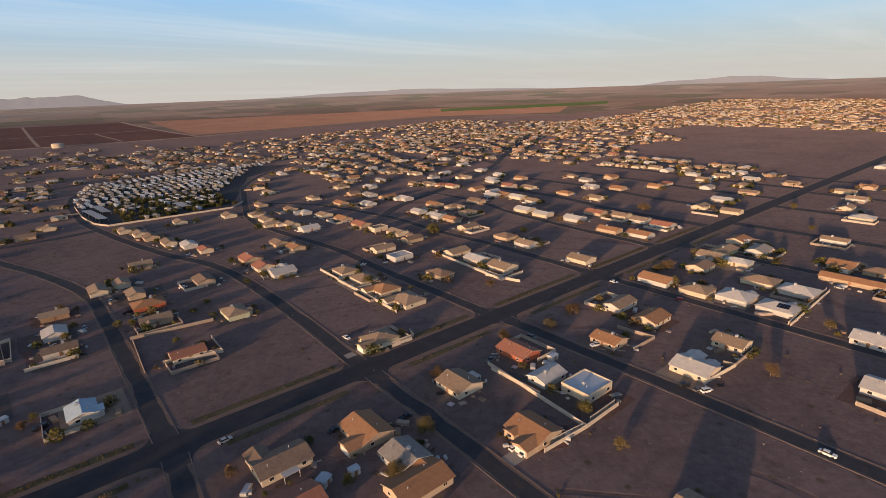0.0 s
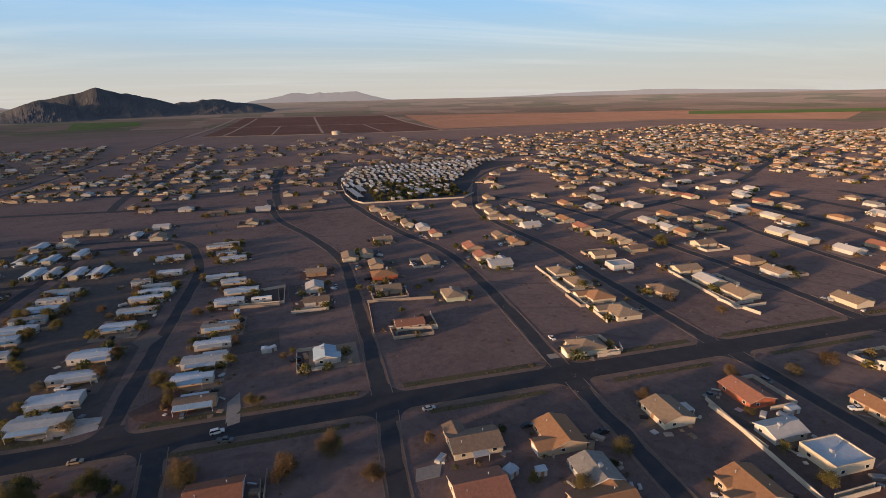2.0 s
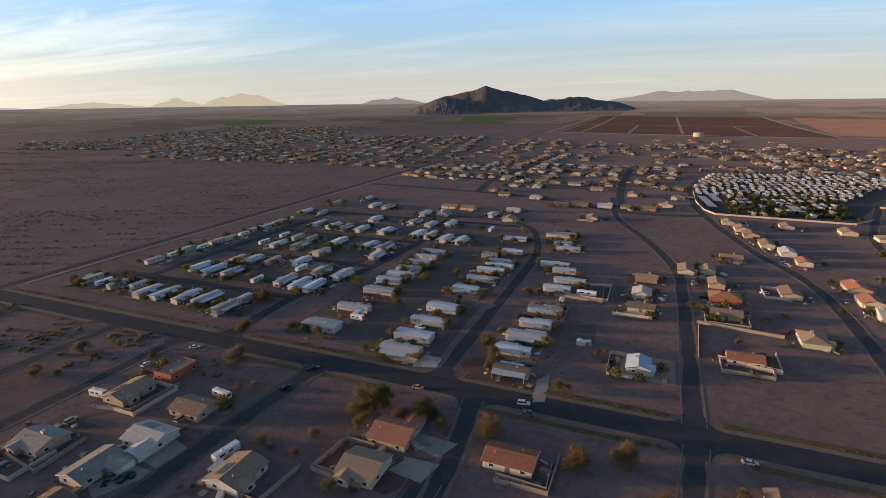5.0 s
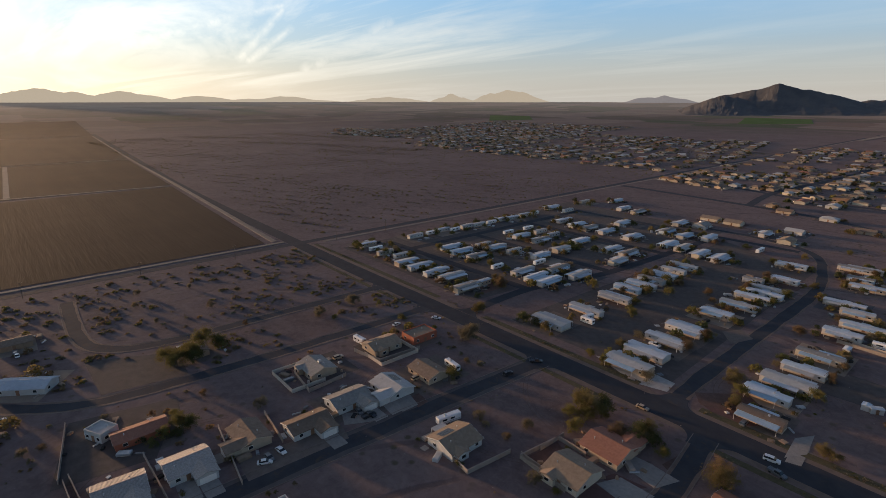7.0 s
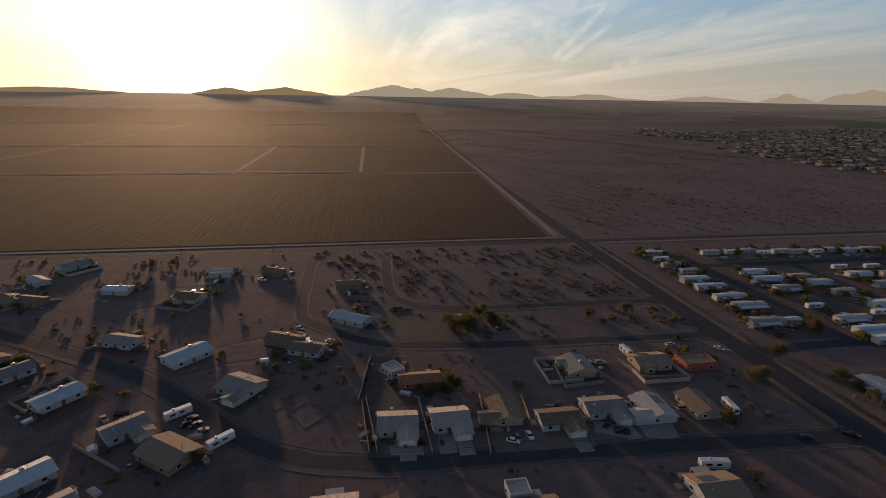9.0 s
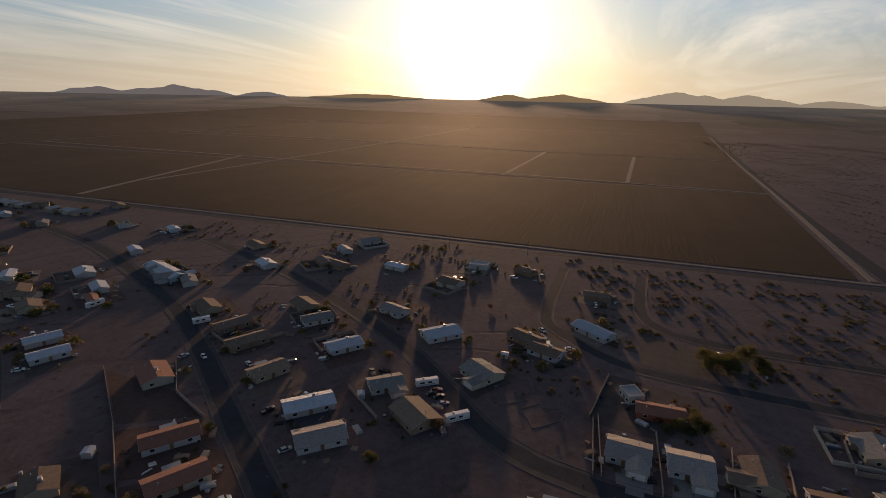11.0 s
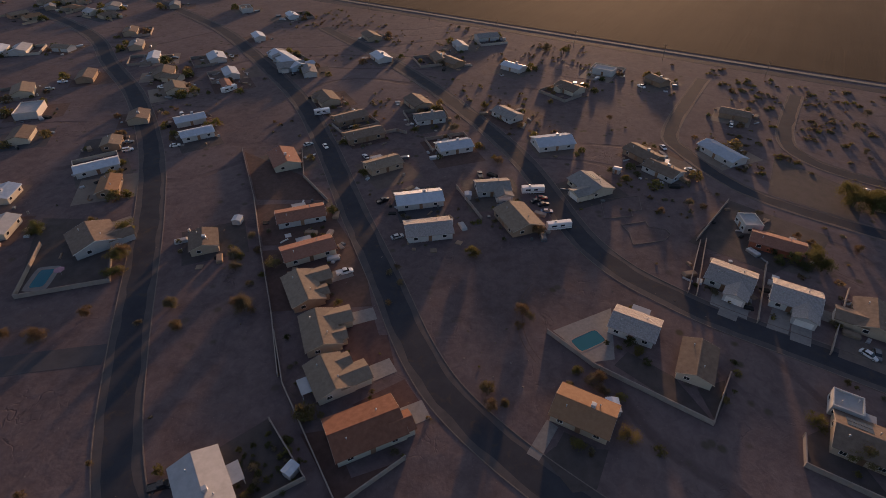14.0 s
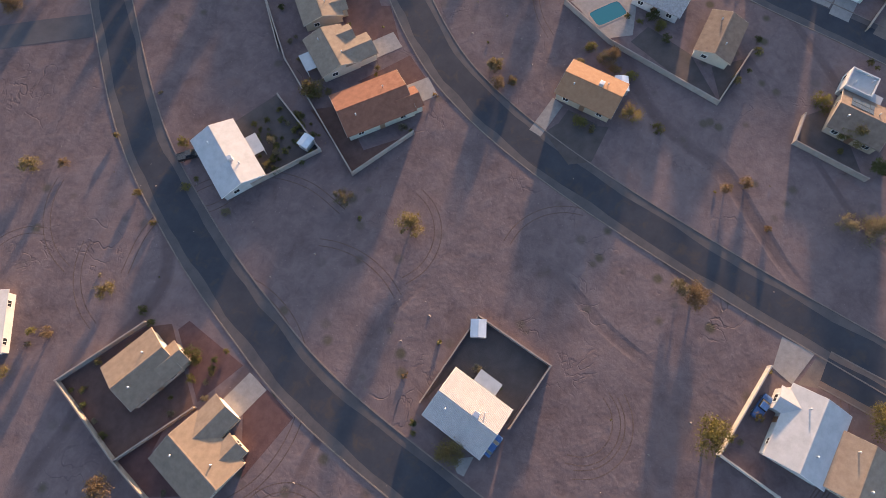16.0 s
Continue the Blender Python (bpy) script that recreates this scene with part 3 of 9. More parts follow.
for x in (-188, -75, 20, 95, 170, 257, 333):
    mouth(x, True)
for x in (-251, -207, -128, -57, 20, 95, 172, 257, 349):
    mouth(x, False)
# lanes of the mobile home park
for points in ([(-188, 178), (-190, 232), (-176, 300), (-170, 440)], [(-335, 230), (-190, 231)], [(-306, 230), (-306, 450)], [(-306, 298), (-176, 298)], [(-306, 365), (-172, 365)], [(-306, 446), (-110, 446)]):
    ribbon("park_lane", points, 6.5, ASPHALT, "dark asphalt lane between mobile homes", "road")


def patch(points, material, label, category):
    """A flat bed of gravel, soil or concrete, a few centimetres thick."""
    _bed[0] += 0.0008
    bm = bmesh.new()
    z = _bed[0] + (0.04 if category == "driveway" else 0.0)
    solid(bm, [(p[0], p[1], -0.05) for p in points], [(p[0], p[1], z) for p in points])
    return tagged(part("slab" if category == "driveway" else "yard", bm, material), label, category, kind="structure")


# ---- fields and farm tracks ----
PLOUGHED = "dark ploughed field behind the farm road"
sheet("field", [(-392, 152), (-738, 172), (-738, -1190), (-392, -1190)], FIELD_DARK, PLOUGHED, "field")
sheet("field", [(-752, 174), (-1126, 194), (-1126, -1190), (-752, -1190)], FIELD_DARK, PLOUGHED, "field", 0.27)
sheet("field", [(-1140, 196), (-1900, 245), (-1900, -1190), (-1140, -1190)], FIELD_DARK, PLOUGHED, "field", 0.26)
sheet("field", [(-392, -1205), (-1900, -1205), (-1900, -2000), (-392, -2000)], FIELD_DARK, PLOUGHED, "field", 0.28)
sheet("field", [(-313, 1819), (438, 1694), (412, 2812), (-292, 2976)], FIELD_RED, "red-brown ploughed field far behind the town", "field", 0.6)
sheet("field", [(450, 1760), (1374, 1780), (1750, 2240), (520, 2780)], FIELD_STUBBLE, "orange dry field behind the town", "field", 0.6)
sheet("field", [(1372, 1780), (1754, 1397), (2150, 1650), (1752, 2238)], FIELD_STUBBLE, "orange dry field behind the town", "field", 0.7)
sheet("field", [(-1815, 1853), (-1723, 2066), (-1938, 2293), (-2136, 2188)], FIELD_GREEN, "irrigated green crop field", "field", 0.6)
sheet("field", [(-907, 2417), (-680, 2603), (-782, 2936), (-1054, 2900)], FIELD_GREEN, "irrigated green crop field", "field", 0.6)
sheet("field", [(2310, 1543), (1606, 1975), (1746, 2146), (2510, 1676)], FIELD_GREEN, "irrigated green crop field", "field", 1.2)
sheet("field", [(-1915, 250), (-2800, 310), (-2800, -2000), (-1915, -2000)], FIELD_DARK, "dark fields far out on the plain", "field", 0.5)
LINE = "pale dirt farm track between ploughed fields"
for points, width in (([(-745, 170), (-772, -170), (-774, -564), (-797, -1202)], 5.5), ([(-1134, 195), (-1132, -170), (-1176, -558), (-1199, -1208)], 5.5),
                      ([(-752, -168), (-1130, -161)], 6.0), ([(-765, 6), (-1130, 16)], 6.0), ([(-400, -556), (-781, -653)], 7.0), ([(-500, -569), (-1176, -546), (-2100, -548)], 5.0),
                      ([(-392, 160), (-745, 180), (-1130, 199), (-1900, 245)], 4.5), ([(-392, -1198), (-1900, -1198)], 6.0), ([(-386, 165), (-386, -1200)], 3.5),
                      ([(-250, 1830), (-225, 2900)], 9.0), ([(60, 1770), (60, 2890)], 9.0), ([(-300, 2300), (425, 2200)], 9.0), ([(250, 1730), (240, 2200)], 7.0), ([(-100, 1790), (-90, 2270)], 7.0),
                      ([(440, 1700), (425, 2850)], 12.0), ([(-313, 1812), (438, 1686), (1374, 1893)], 9.0), ([(-360, 1812), (-330, 3000)], 12.0)):
    ribbon("farm_track", points, width, TRACK, LINE, "track", lift=0.75 if abs(points[0][1]) > 1500 else 0.36)
ribbon("canal_bank", [(-368, 2300), (-368, 190)], 3.0, TRACK, "pale dirt bank beside the farm road", "track", lift=0.2)
# sheets under the park: dark soil, with shade between homes put into the colour
for corners in ([(-342, 193), (-198, 193), (-172, 466), (-342, 478)], [(-166, 190), (-82, 190), (-88, 400), (-160, 436)]):
    sheet("yard", corners, YARD_DARK, "dark soil and painted shade of a mobile home park", "yard", 0.006)
# weedy verges of the main road
for x0, x1 in ((-365, -215), (-178, -90), (-66, 11), (29, 86), (104, 161), (180, 248), (266, 324), (342, 400)):
    ribbon("verge", [(x0, 181.9), (x1, 181.9)], 3.4, WEEDS, "weedy green roadside verge", "verge", lift=0.08)
    ribbon("verge", [(x0 + 6, 161.5), (x1 - 5, 161.5)], 2.8, WEEDS, "weedy green roadside verge", "verge", lift=0.08)
ribbon("shoulder", [(-370, 172), (0, 172), (1200, 172)], 16.5, SHOULDER, "compacted dirt shoulder of the main road", "shoulder", lift=0.03)

# ---- building kit ----
_shared = {}


def shared(key, make, materials):
    """One mesh for all alike pieces."""
    if key not in _shared:
        bm = make()
        mesh = bpy.data.meshes.new(key)
        bm.to_mesh(mesh)
        bm.free()
        for m in materials:
            mesh.materials.append(m)
        _shared[key] = mesh
    return _shared[key]


def piece(name, mesh, parent, m):
    ob = new(name, mesh)
    ob.parent = parent
    ob.matrix_basis = m
    return ob


def window_frame(w, h):
    def make():
        f = 0.09
        return boxes((-w / 2, w / 2, -0.06, 0.02, 0, f), (-w / 2, w / 2, -0.06, 0.02, h - f, h), (-w / 2, -w / 2 + f, -0.06, 0.02, f, h - f),
                     (w / 2 - f, w / 2, -0.06, 0.02, f, h - f), (-0.03, 0.03, -0.05, 0.02, f, h - f))
    return shared("window_frame_%.1f" % w, make, [TRIM])


def window_pane(w, h):
    return shared("window_pane_%.1f" % w, lambda: boxes((-w / 2 + 0.09, w / 2 - 0.09, -0.03, 0.0, 0.09, h - 0.09)), [GLASS])


def window_whole(w, h):
    """Frame and pane in one mesh, for windows seen from far off."""
    def make():
        f = 0.09
        bm = boxes((-w / 2, w / 2, -0.06, 0.02, 0, h))
        box(bm, -w / 2 + f, w / 2 - f, -0.07, -0.05, f, h - f, 1)
        return bm
    return shared("window_whole_%.1f" % w, make, [TRIM, GLASS])


def add_window(parent, x, y, z, turn, w=1.5, h=1.2):
    """turn: 0 faces -y, 90 faces +x, 180 faces +y, 270 faces -x."""
    if math.hypot(*parent.matrix_world.translation.xy) > 125:
        piece("window", window_whole(w, h), parent, pose(x, y, z, 0, 0, turn))
        return
    ob = piece("window", window_frame(w, h), parent, pose(x, y, z, 0, 0, turn))
    piece("pane", window_pane(w, h), ob, Matrix.Identity(4))


def add_cooler(parent, x, y, z, big=True):
    s = 0.55 if big else 0.32

    def make():
        bm = bmesh.new()
        rings = []
        for r, z in ((0.7, -0.5), (0.7, 0.12), (1.0, 0.12), (1.0, 0.3), (0.94, 0.34), (0.94, 0.5), (1.0, 0.54), (1.0, 0.7), (0.94, 0.74), (0.94, 0.9), (1.08, 0.96), (1.08, 1.06), (0.9, 1.1)):
            rings.append([bm.verts.new((a * r * s, b * r * s, z * (1.4 * s / 0.75))) for a, b in ((-1, -1), (1, -1), (1, 1), (-1, 1))])
        for a, b in zip(rings, rings[1:]):
            for k in range(4):
                bm.faces.new((a[k], a[(k + 1) % 4], b[(k + 1) % 4], b[k]))
        bm.faces.new(rings[-1])
        return bm
    ob = piece("roof_cooler", shared("cooler_%d" % big, make, [METAL]), parent, pose(x, y, z))
    ob["label"] = "galvanised rooftop cooler box"


def add_vent(parent, x, y, z):
    def make():
        bm = bmesh.new()
        bmesh.ops.create_cone(bm, cap_ends=True, segments=10, radius1=0.12, radius2=0.12, depth=1.0)
        bmesh.ops.create_cone(bm, cap_ends=True, segments=10, radius1=0.22, radius2=0.05, depth=0.18, matrix=Matrix.Translation((0, 0, 0.55)))
        return bm
    piece("vent_pipe", shared("vent", make, [METAL]), parent, pose(x, y, z))


def garage_door(w):
    def make():
        bm = bmesh.new()
        for k in range(4):
            box(bm, -w / 2, w / 2, -0.05, 0.01, 0.02 + k * 0.53, 0.52 + k * 0.53)
            for j in range(4):
                box(bm, -w / 2 + 0.12 + j * w / 4, -w / 2 - 0.12 + (j + 1) * w / 4, -0.07, -0.04, 0.1 + k * 0.53, 0.44 + k * 0.53)
        return bm
    return shared("garage_door_%.1f" % w, make, [TRIM])


def front_door():
    return shared("front_door", lambda: boxes((-0.5, 0.5, -0.06, 0.01, 0, 2.1), (-0.62, -0.5, -0.09, 0.02, 0, 2.2), (0.5, 0.62, -0.09, 0.02, 0, 2.2), (-0.62, 0.62, -0.09, 0.02, 2.1, 2.22),
                  (-0.35, 0.35, -0.08, -0.05, 1.2, 1.9), (-0.35, 0.35, -0.08, -0.05, 0.25, 0.95)), [DOOR_PAINT])


def gable_bm(x0, x1, d, eave, pitch, over=0.5, thick=0.2, yc=0.0):
    """Two thick roof slopes over the ridge line y = yc from x0 to x1."""
    bm = bmesh.new()
    h = d / 2 * pitch
    for s in (-1, 1):
        y_e, z_e = s * (d / 2 + over), eave - over * pitch
        low = [(x0 - over, yc + y_e, z_e), (x1 + over, yc + y_e, z_e), (x1 + over, yc, eave + h), (x0 - over, yc, eave + h)]
        up = [(p[0], p[1], p[2] + thick) for p in low]
        if s > 0:
            low, up = low[::-1], up[::-1]
        solid(bm, low, up)
    return bm


def ribbed_gable(x0, x1, d, eave, pitch, over=0.5, thick=0.2, step=0.3, depth=0.07):
    """Gable slopes of ribbed metal or barrel tile: a folded sheet over each side."""
    bm = bmesh.new()
    h = d / 2 * pitch
    n = int((x1 - x0 + 2 * over) / step) * 2
    for s in (-1, 1):
        rows = []
        for k in range(n + 1):
            x = x0 - over + (x1 - x0 + 2 * over) * k / n
            lift = thick + (depth if k % 2 else 0.0)
            rows.append([bm.verts.new(p) for p in ((x, s * (d / 2 + over), eave - over * pitch), (x, s * (d / 2 + over), eave - over * pitch + lift), (x, 0.0, eave + h + lift), (x, 0.0, eave + h))])
        for a, b in zip(rows, rows[1:]):
            for k in range(4):
                f = (a[k], a[(k + 1) % 4], b[(k + 1) % 4], b[k])
                bm.faces.new(f if s > 0 else f[::-1])
        bm.faces.new(rows[0] if s < 0 else rows[0][::-1])
        bm.faces.new(rows[-1] if s > 0 else rows[-1][::-1])
    bmesh.ops.recalc_face_normals(bm, faces=bm.faces)
    return bm


def hip_bm(w, d, eave, pitch, over=0.5, thick=0.18):
    bm = bmesh.new()
    X, Y, e = w / 2 + over, d / 2 + over, eave - over * pitch + thick
    h = Y * pitch
    r = max(X - Y, 0.3)
    v = [bm.verts.new(p) for p in ((-X, -Y, e), (X, -Y, e), (X, Y, e), (-X, Y, e), (-r, 0, e + h), (r, 0, e + h),
                                   (-X, -Y, e - thick), (X, -Y, e - thick), (X, Y, e - thick), (-X, Y, e - thick))]
    for f in ((0, 1, 5, 4), (1, 2, 5), (2, 3, 4, 5), (3, 0, 4), (6, 7, 1, 0), (7, 8, 2, 1), (8, 9, 3, 2), (9, 6, 0, 3), (9, 8, 7, 6)):
        bm.faces.new([v[i] for i in f])
    return bm


def wall_bm(w, d, eave, pitch, gable=True, y0=None, y1=None, x0=None, x1=None):
    bm = bmesh.new()
    box(bm, -w / 2, w / 2, -d / 2, d / 2, -0.1, eave)
    if gable:
        for sx in (-1, 1):
            a = sx * w / 2
            b = a - sx * 0.2
            ring = lambda x: [(x, -d / 2, eave), (x, d / 2, eave), (x, 0, eave + d / 2 * pitch)]
            solid(bm, ring(b if sx > 0 else a), ring(a if sx > 0 else b))
    return bm


ROOF_WORDS = {"tan": "tan shingle", "brown": "dark brown shingle", "grey": "grey shingle", "red": "terracotta red tile", "maroon": "red-brown shingle", "orange": "orange-tan shingle",
              "white": "white coated", "metal": "pale metal", "blue": "blue metal", "tile": "pale barrel tile", "ribbed": "white ribbed"}
WALL_WORDS = {"tan": "tan stucco", "cream": "cream stucco", "white": "white", "brown": "brown stucco", "rust": "rust-red stucco", "green": "sage stucco", "blue": "pale blue"}


def house(x, y, turn, w, d, roof="tan", wall="tan", form="g", wing="", extra="", eave=2.7, pitch=0.32, near=True):
    """A one-storey desert house. Local x runs along the ridge.
    form: g gable, h hip, f flat with parapet. wing: a / b garage wing towards +y / -y at the +x end, A / B at the -x end, p a small porch gable.
    extra: s solar panels, c roof cooler, d concrete drive before the garage, o patio roof on the far side."""
    shape = {"g": "gable", "h": "hip", "f": "flat"}[form]
    home = thing("house", x, y, turn, label="%s house with %s %s roof" % (WALL_WORDS[wall], ROOF_WORDS[roof], shape), category="house", group="houses of the town")
    rm, wm = ROOFS[roof], WALLS[wall]
    part("wall", wall_bm(w, d, eave + (0.5 if form == "f" else 0.0), pitch, form == "g"), wm, home)
    if form == "g":
        part("roof", (ribbed_gable if near and roof in ("tile", "metal", "blue", "ribbed") else gable_bm)(-w / 2, w / 2, d, eave, pitch), rm, home)
    elif form == "h":
        part("roof", hip_bm(w, d, eave, pitch), rm, home)
    else:
        t = eave + 0.5
        part("roof", boxes((-w / 2 + 0.3, w / 2 - 0.3, -d / 2 + 0.3, d / 2 - 0.3, t, t + 0.06)), rm, home)
        part("parapet", boxes((-w / 2 - 0.02, w / 2 + 0.02, -d / 2 - 0.02, -d / 2 + 0.28, t + 0.002, t + 0.55), (-w / 2 - 0.02, w / 2 + 0.02, d / 2 - 0.28, d / 2 + 0.02, t + 0.002, t + 0.55),
                              (-w / 2 - 0.02, -w / 2 + 0.28, -d / 2 + 0.28, d / 2 - 0.28, t + 0.002, t + 0.55), (w / 2 - 0.28, w / 2 + 0.02, -d / 2 + 0.28, d / 2 - 0.28, t + 0.002, t + 0.55)), wm, home)
    front = -1
    wing_x = None
    for mark in wing:
        if mark in "aAbB":
            side = 1 if mark in "aA" else -1
            front = side
            xc = (w / 2 - 3.3) * (1 if mark in "ab" else -1)
            wing_x = xc
            ww, out = 6.2, 4.6
            y_end = side * (d / 2 + out)
            bm = boxes((xc - ww / 2, xc + ww / 2, min(side * d / 2, y_end), max(side * d / 2, y_end), -0.1, eave))
            tri = [(xc - ww / 2, y_end, eave), (xc + ww / 2, y_end, eave), (xc, y_end, eave + ww / 2 * pitch)]
            back = [(p[0], p[1] - side * 0.2, p[2]) for p in tri]
            solid(bm, *((tri, back) if side > 0 else (back, tri)))
            part("garage_wing", bm, wm, home)
            inner = side * max(d / 2 - ww / 2 - 0.4, 0.0)
            bm = gable_bm(min(inner, y_end) + (0.5 if side > 0 else 0), max(inner, y_end) - (0 if side > 0 else 0.5), ww, eave + 0.01, pitch)
            bmesh.ops.rotate(bm, verts=bm.verts, cent=(0, 0, 0), matrix=Matrix.Rotation(math.pi / 2, 3, "Z"))
            bmesh.ops.translate(bm, verts=bm.verts, vec=(xc, 0, 0))
            part("wing_roof", bm, rm, home)
            piece("garage_door", garage_door(4.8), home, pose(xc, y_end + side * 0.02, 0, 0, 0, 0 if side < 0 else 180))
            if "d" in extra:
                c, s = math.cos(radians(turn)), math.sin(radians(turn))
                yy = y_end + side * 3.7
                slab = part("driveway", boxes((-2.6, 2.6, -3.6, 3.6, -0.05, 0.05)), CONCRETE)
                slab.matrix_world = pose(x + c * xc - s * yy, y + s * xc + c * yy, 0, 0, 0, turn)
                tagged(slab, "pale concrete driveway before a garage", "driveway", kind="structure")
        if mark in "eE":
            side = 1 if mark == "e" else -1
            piece("garage_door", garage_door(4.8), home, pose(side * (w / 2 + 0.02), 0, 0, 0, 0, 90 if side > 0 else 270))
            if "d" in extra:
                c, s = math.cos(radians(turn)), math.sin(radians(turn))
                slab = part("driveway", boxes((-3.6, 3.6, -2.9, 2.9, -0.05, 0.05)), CONCRETE)
                slab.matrix_world = pose(x + c * side * (w / 2 + 3.8), y + s * side * (w / 2 + 3.8), 0, 0, 0, turn)
                tagged(slab, "pale concrete driveway before a garage", "driveway", kind="structure")
        if mark == "q":
            # a second, lower gable beside the garage, facing the street
            yc, dd, x0, x1 = -d * 0.24, d * 0.46, w / 2 - 3.0, w / 2 + 2.2
            bm = boxes((x0, x1, yc - dd / 2, yc + dd / 2, -0.1, eave))
            ring = lambda x: [(x, yc - dd / 2, eave), (x, yc + dd / 2, eave), (x, yc, eave + dd / 2 * 0.42)]
            solid(bm, ring(x1 - 0.2), ring(x1))
            part("front_wing", bm, wm, home)
            part("front_roof", gable_bm(x0, x1, dd, eave + 0.03, 0.42, 0.4, 0.2, yc), rm, home)
            add_window(home, x1 + 0.02, yc, 0.95, 90, 1.8, 1.3)
        if mark == "p":
            xc = -w / 4 if wing_x is None or wing_x > 0 else w / 4
            side = front
            ww, out = 4.4, 1.8
            y_end = side * (d / 2 + out)
            part("bay", boxes((xc - ww / 2, xc + ww / 2, min(side * d / 2, y_end), max(side * d / 2, y_end), -0.1, eave)), wm, home)
            inner = side * max(d / 2 - ww / 2 - 0.3, 0.0)
            bm = gable_bm(min(inner, y_end), max(inner, y_end), ww, eave + 0.02, pitch, 0.4)
            bmesh.ops.rotate(bm, verts=bm.verts, cent=(0, 0, 0), matrix=Matrix.Rotation(math.pi / 2, 3, "Z"))
            bmesh.ops.translate(bm, verts=bm.verts, vec=(xc, 0, 0))
            part("bay_roof", bm, rm, home)
            if near:
                add_window(home, xc, y_end + side * 0.02, 0.9, 0 if side < 0 else 180, 1.8, 1.3)
    door_x = 0.0 if wing_x is None else (wing_x / abs(wing_x)) * (abs(wing_x) - 4.2)
    piece("door", front_door(), home, pose(door_x, front * (d / 2 + 0.02), 0, 0, 0, 0 if front < 0 else 180))
    if near:
        for side in (-1, 1):
            for k in (-1, 1):
                xx = k * w * 0.32
                if side == front and wing_x is not None and abs(xx - wing_x) < 4.0:
                    continue
                add_window(home, xx, side * (d / 2 + 0.02), 0.95, 0 if side < 0 else 180)
        add_window(home, w / 2 + 0.02, -d * 0.2, 0.95, 90)
        add_window(home, -w / 2 - 0.02, d * 0.2, 0.95, 270)
        if form == "g" and math.hypot(x, y) < 230:
            ridge_z = eave + d / 2 * pitch + 0.2
            bm = bmesh.new()
            for q in (-1, 1):
                low = [(-w / 2 - 0.52, q * 0.28, ridge_z - 0.28 * pitch + 0.004), (w / 2 + 0.52, q * 0.28, ridge_z - 0.28 * pitch + 0.004), (w / 2 + 0.52, 0, ridge_z + 0.004), (-w / 2 - 0.52, 0, ridge_z + 0.004)]
                up = [(p[0], p[1], p[2] + (0.09 if roof in ("tile", "metal", "blue") else 0.03)) for p in low]
                solid(bm, *((low, up) if q < 0 else (low[::-1], up[::-1])))
            part("ridge_cap", bm, rm, home)
            for q in (-1, 1):
                xe = q * (w / 2 + 0.52)
                bm = bmesh.new()
                for v in (-1, 1):
                    ring = [(v * (d / 2 + 0.52), eave - 0.52 * pitch - 0.06), (0, eave + d / 2 * pitch - 0.06), (0, eave + d / 2 * pitch + 0.19), (v * (d / 2 + 0.52), eave - 0.52 * pitch + 0.19)]
                    solid(bm, [(xe - 0.03, *p) for p in ring], [(xe + 0.03, *p) for p in ring])
                bmesh.ops.recalc_face_normals(bm, faces=bm.faces)
                part("fascia", bm, TRIM_TAN if wall != "white" else TRIM, home)
        add_vent(home, w * 0.22, d * 0.18, eave + d * 0.32 * pitch + 0.35 if form != "f" else eave + 1.0)
        add_vent(home, -w * 0.30, -d * 0.2, eave + d * 0.30 * pitch + 0.35 if form != "f" else eave + 1.0)
    top = eave + d / 2 * pitch if form != "f" else eave + 0.55
    if "c" in extra:
        add_cooler(home, w * 0.12, 0.6 * (1 if form != "f" else 0), top)
    if "s" in extra:
        slope = math.atan(pitch)

        def panel():
            return boxes((-0.5, 0.5, -0.84, 0.84, 0.0, 0.05))
        for k in range(5):
            for j in range(2):
                yc = 1.7 + j * 1.76
                piece("solar_panel", shared("solar_panel", panel, [SOLAR]), home, pose(-w * 0.3 + k * 1.06, yc, eave + (d / 2 - yc) * pitch + 0.28, -math.degrees(slope)))
    if "o" in extra:
        side = -front
        y0, y1 = side * d / 2, side * (d / 2 + 3.2)
        bm = boxes((-2.6, 2.6, min(y0, y1), max(y0, y1), 2.35, 2.47))
        part("patio_roof", bm, ROOFS["white"], home, "white flat patio cover")
        for sx in (-2.4, 2.4):
            part("post", boxes((sx - 0.07, sx + 0.07, y1 - side * 0.25 - 0.07, y1 - side * 0.25 + 0.07, -0.05, 2.36)), TRIM, home)
    return home


